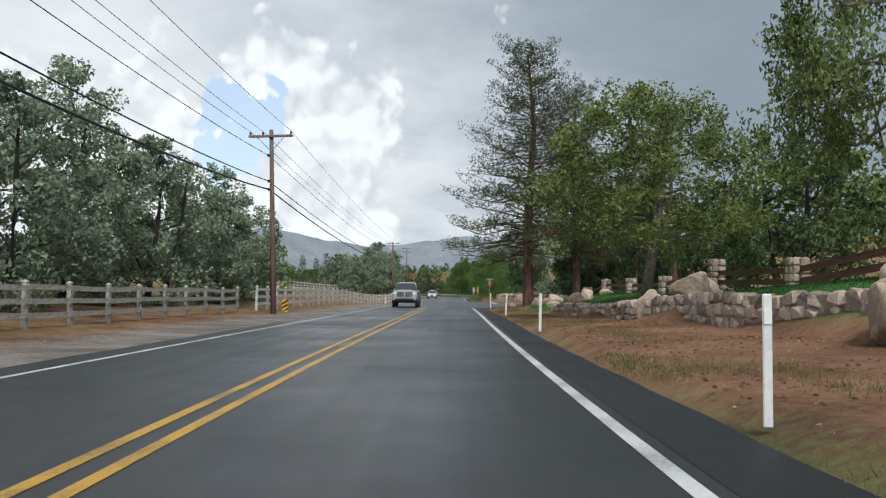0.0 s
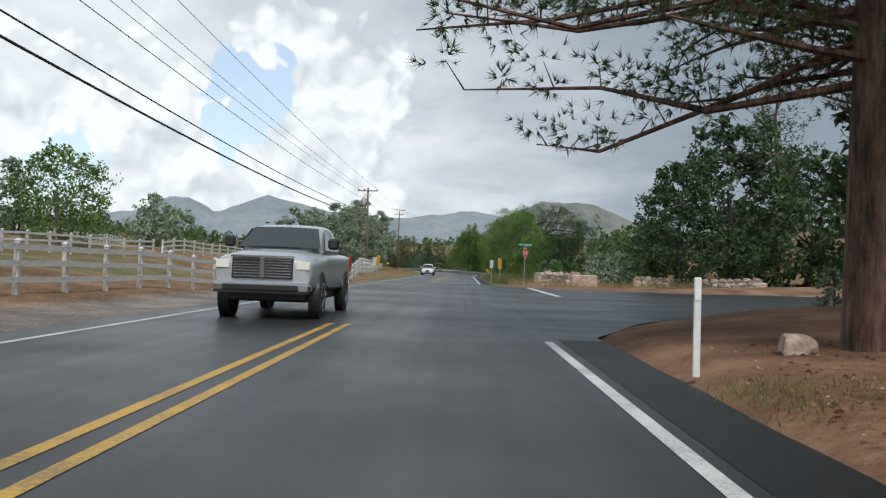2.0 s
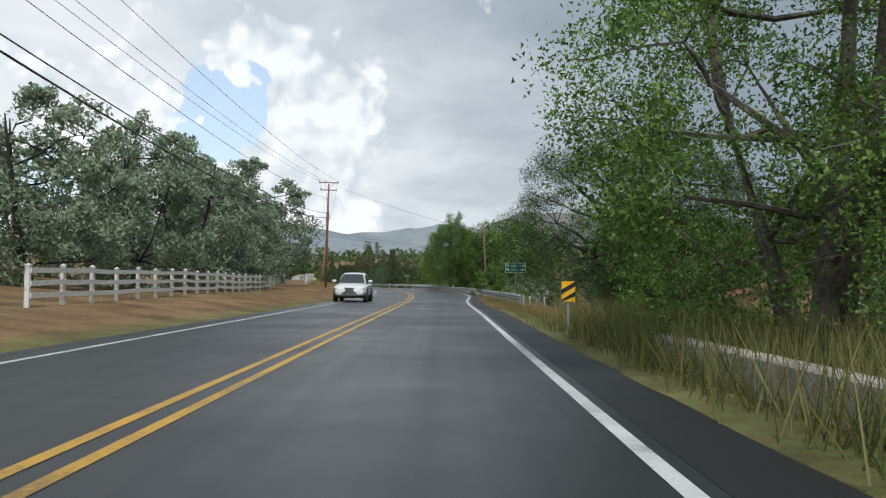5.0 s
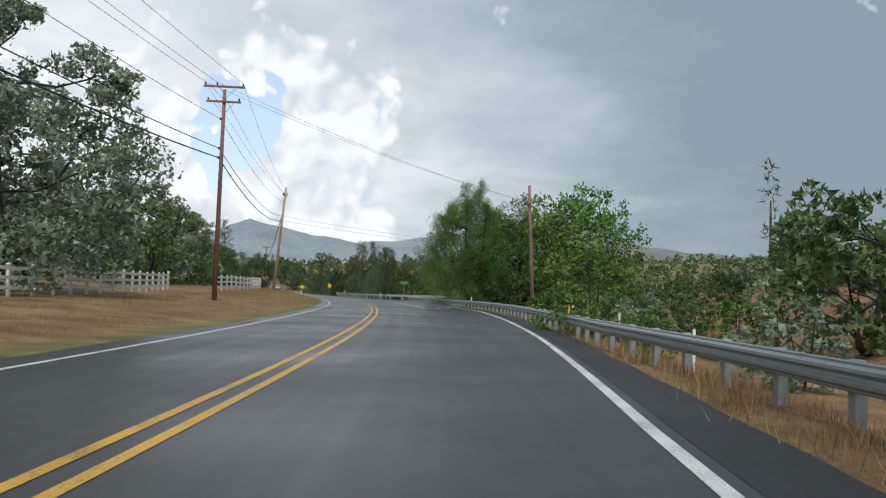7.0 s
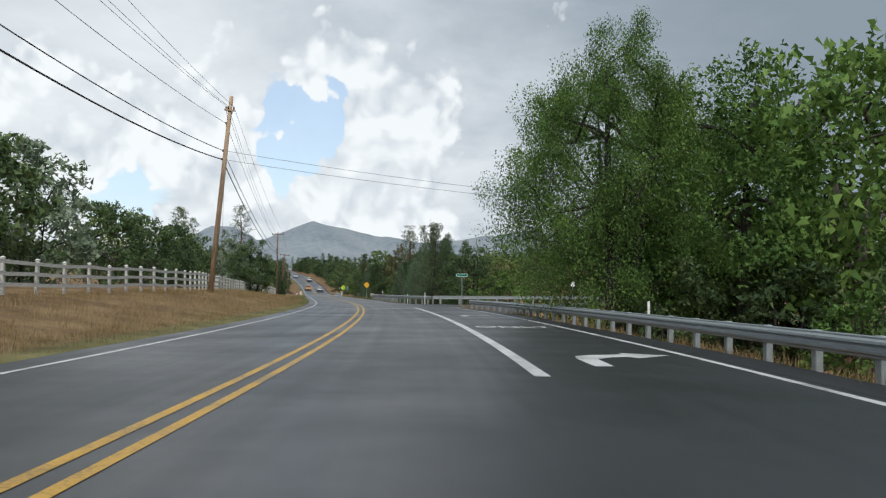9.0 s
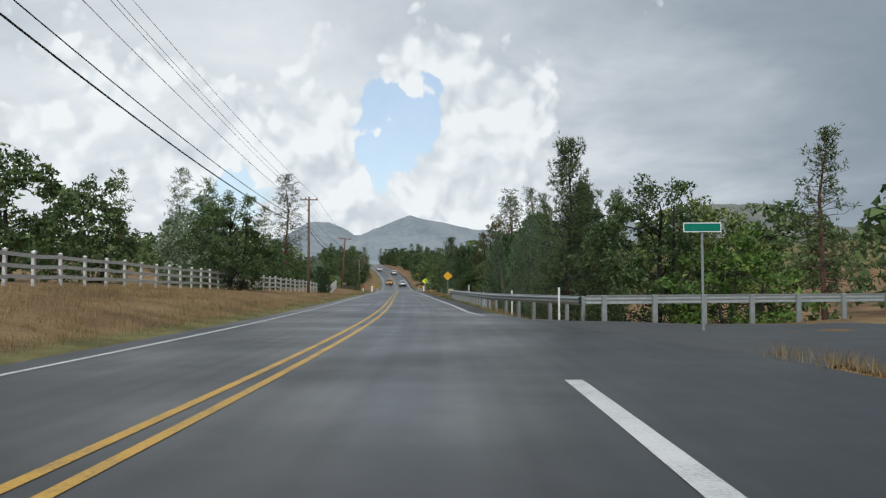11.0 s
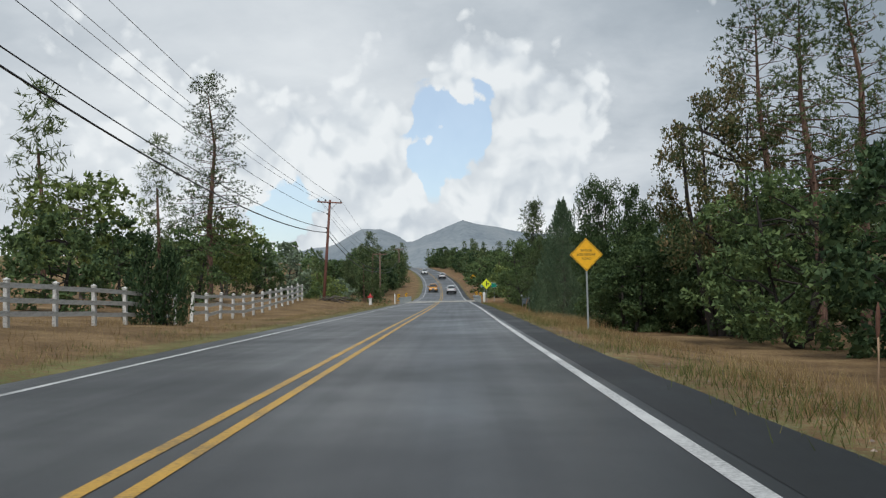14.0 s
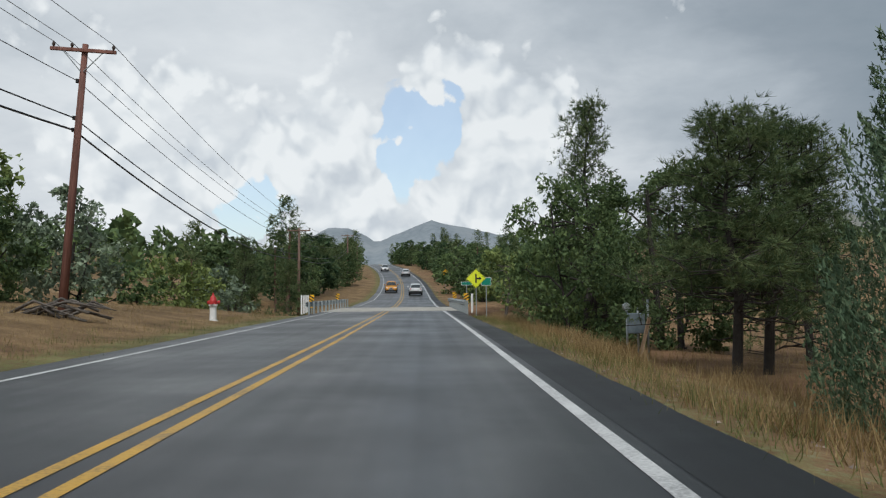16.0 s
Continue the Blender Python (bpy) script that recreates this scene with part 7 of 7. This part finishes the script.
grass("dry_grass", scatter(3400, 160, 300, lambda s: edge_line(s) + 1.15, lambda s: edge_line(s) + 3.2, 1, -.1), "straw", .08, .34, "straw-coloured dry grass under the guardrail", seed=1)
grass("dry_grass", scatter(3000, 323, 462, 5.2, 8.6, 2, -.1, 1.3), "straw", .07, .3, "straw-coloured dry grass on the verge", seed=2)
grass("dry_grass", scatter(4200, 114, 184, 6.0, 20, 3, -.35), "straw", .25, .7, "tall golden dry grass in the field", seed=3)
grass("dry_grass", scatter(3600, 196, 460, -5.2, -12.5, 4, -.25), "straw", .08, .28, "orange-brown dry grass on the bank", seed=4)
grass("dry_grass", scatter(1500, 60, 196, -6.2, -16, 5, -.2), "straw", .06, .2, "sparse dry pasture grass", seed=5)
grass("dry_grass", scatter(2600, 240, 335, -5.0, -12.0, 31, -.5), "straw", .1, .34, "golden dry grass on the roadside bank", seed=31)
grass("dry_grass", scatter(1100, 395, 458, 5.6, 8.4, 33, .12), "straw", .2, .55, "tall golden dry grass at the foot of the trees", seed=33)
grass("dry_grass", scatter(1500, 400, 455, 7.5, 20, 32, -.4), "straw", .1, .34, "golden dry grass under the trees", seed=32)
grass("green_weeds", scatter(1700, 121, 152, 5.2, 8.6, 6, -.35), "green_grass", .35, 1.05, "tall green weeds growing round the headwall", seed=6)
grass("green_weeds", scatter(900, 150, 186, 5.1, 7.5, 34, -.2), "green_grass", .1, .34, "green and yellow weeds beside the road", seed=34)
grass("green_weeds", scatter(2200, 324, 460, 4.8, 6.4, 7, -.2), "green_grass", .07, .26, "greenish grass along the asphalt edge", seed=7)
grass("green_weeds", scatter(1600, 250, 460, -4.4, -6.6, 8, -.2), "green_grass", .06, .2, "greenish grass along the asphalt edge", seed=8)
grass("green_weeds", scatter(3000, -10, 60, 4.75, 6.9, 9, .08), "green_grass", .03, .1, "thin short grass in the dirt verge", seed=9)
grass("lawn", scatter(5200, 4, 60, lambda s: terrace_edge(s) + .3, lambda s: 13.2, 10, -1), "turf", .03, .09, "short bright green watered lawn", 10, .16, .014, seed=10)


def litter(name, mat, n, s0, s1, l0, l1, size, label, seed):
    """Small stones or fallen leaves strewn over the soil; one object."""
    r = np.random.default_rng(seed)
    pts = np.array([tuple(p) for p in scatter(n, s0, s1, l0, l1, seed, -.4)])
    q = Heap()
    base = [Vector(d) for d in ((1, 0, 0), (-.5, .8, 0), (-.6, -.7, 0), (0, 0, .6))]
    for p in pts:
        k = size * r.uniform(.4, 1.6)
        a = r.uniform(0, 6.28)
        m = Matrix.Rotation(a, 3, "Z")
        q.put(([Vector(p) + (m @ d) * k + Vector((0, 0, .02)) for d in base], [(0, 1, 3), (1, 2, 3), (2, 0, 3)]))
    single(name, q.mesh(name, M[mat]), label, "litter", kind="stuff")


litter("loose_stones", "stone", 900, -5, 64, 4.9, 9.0, .022, "loose stones and clods in the red soil", 21)
litter("fallen_leaves", "leaf_litter", 7000, -5, 64, 5.0, 9.8, .034, "brown fallen leaves strewn on the red soil", 22)
litter("loose_stones", "stone", 900, 360, 460, 4.9, 7.5, .025, "gravel along the asphalt edge", 23)
litter("loose_stones", "stone", 900, 0, 120, -4.4, -7.5, .02, "gravel along the asphalt edge", 24)


# ---------------------------------------------------------------- stalks, brush and a leaning trunk


def dry_stalk(s, lat, h, seed):
    """A tall dead weed stalk with a long seed head."""
    r = np.random.default_rng(seed)
    p = stand(s, lat, -.05)
    t = thing("dry_stalk", pose(p.x, p.y, p.z, r.normal() * 3, r.normal() * 3, r.uniform(0, 360)), "tall dry brown weed stalk with a long seed head", "weed", "dry weed stalks")
    part("stem", Heap().put(tube([(0, 0, 0), (.01, 0, h * .5), (0, .01, h * .7)], [.014, .012, .012], 6)).mesh("stalk_stem", M["pole_tan"], True), t)
    z = [h * (.66 + .34 * i / 7) for i in range(8)]
    part("seed_head", Heap().put(tube([(0, .01, q) for q in z], [.012, .022, .028, .024, .03, .024, .02, .006], 7)).mesh("seed_head", M["rust_wood"], False), t, label="brown seed head")


for k, (s, lat, h) in enumerate(((339.5, 6.6, 1.3), (344, 6.9, 1.5), (348.5, 6.5, 1.2), (352.2, 6.8, 1.45), (355.8, 6.4, 1.25), (358.4, 7.0, 1.6), (361.2, 6.7, 1.5), (364.6, 6.9, 1.3), (366.8, 6.3, 1.7), (371, 6.8, 1.2))):
    dry_stalk(s, lat, h, 300 + k)


def leaning_trunk():
    a, b = on(371.2, 8.9, ground(371.2, 8.9) + 3.9), stand(369.4, 12.6, -.1)
    t = thing("leaning_trunk", pose(0, 0, 0), "reddish bare dead trunk leaning among the roadside trees", "dead tree")
    m1, m2 = b.lerp(a, .35) + Vector((0, 0, -.12)), b.lerp(a, .7) + Vector((0, 0, .1))
    part("trunk", Heap().put(tube([b, m1, m2, a], [.12, .1, .075, .03], 9)).mesh("leaning_trunk", M["pole_red"], True), t)
    for u, d in ((.45, (-.5, .3, .7)), (.62, (.3, -.4, .6)), (.8, (-.6, .1, .35))):
        q = b.lerp(a, u)
        part("branch", Heap().put(tube([q, q + Vector(d) * .6, q + Vector(d) * 1.2 + Vector((0, 0, .15))], [.04, .028, .008], 6)).mesh("leaning_branch", M["pole_red"], True), t)


leaning_trunk()


def brush_pile(s, lat, seed):
    r = np.random.default_rng(seed)
    p = stand(s, lat, -.05)
    t = thing("brush_pile", pose(p.x, p.y, p.z, 0, 0, heading(s)), "low pile of cut dead branches on the dry bank", "brush pile")
    for k in range(16):
        x, y, a, L = r.normal() * .7, r.normal() * .4, r.uniform(-.5, .5) + (math.pi if r.uniform() < .5 else 0), r.uniform(1.0, 2.2)
        d = Vector((math.cos(a), math.sin(a) * .7, 0)) * L
        z = r.uniform(.05, .45)
        part("branch", Heap().put(tube([Vector((x, y, z)) - d * .5 - Vector((0, 0, .1)), Vector((x, y, z + .22)), Vector((x, y, z)) + d * .5], [.05, .045, .015], 6)).mesh("cut_branch", M["bark"], True), t)


brush_pile(434.5, -8.1, 5)
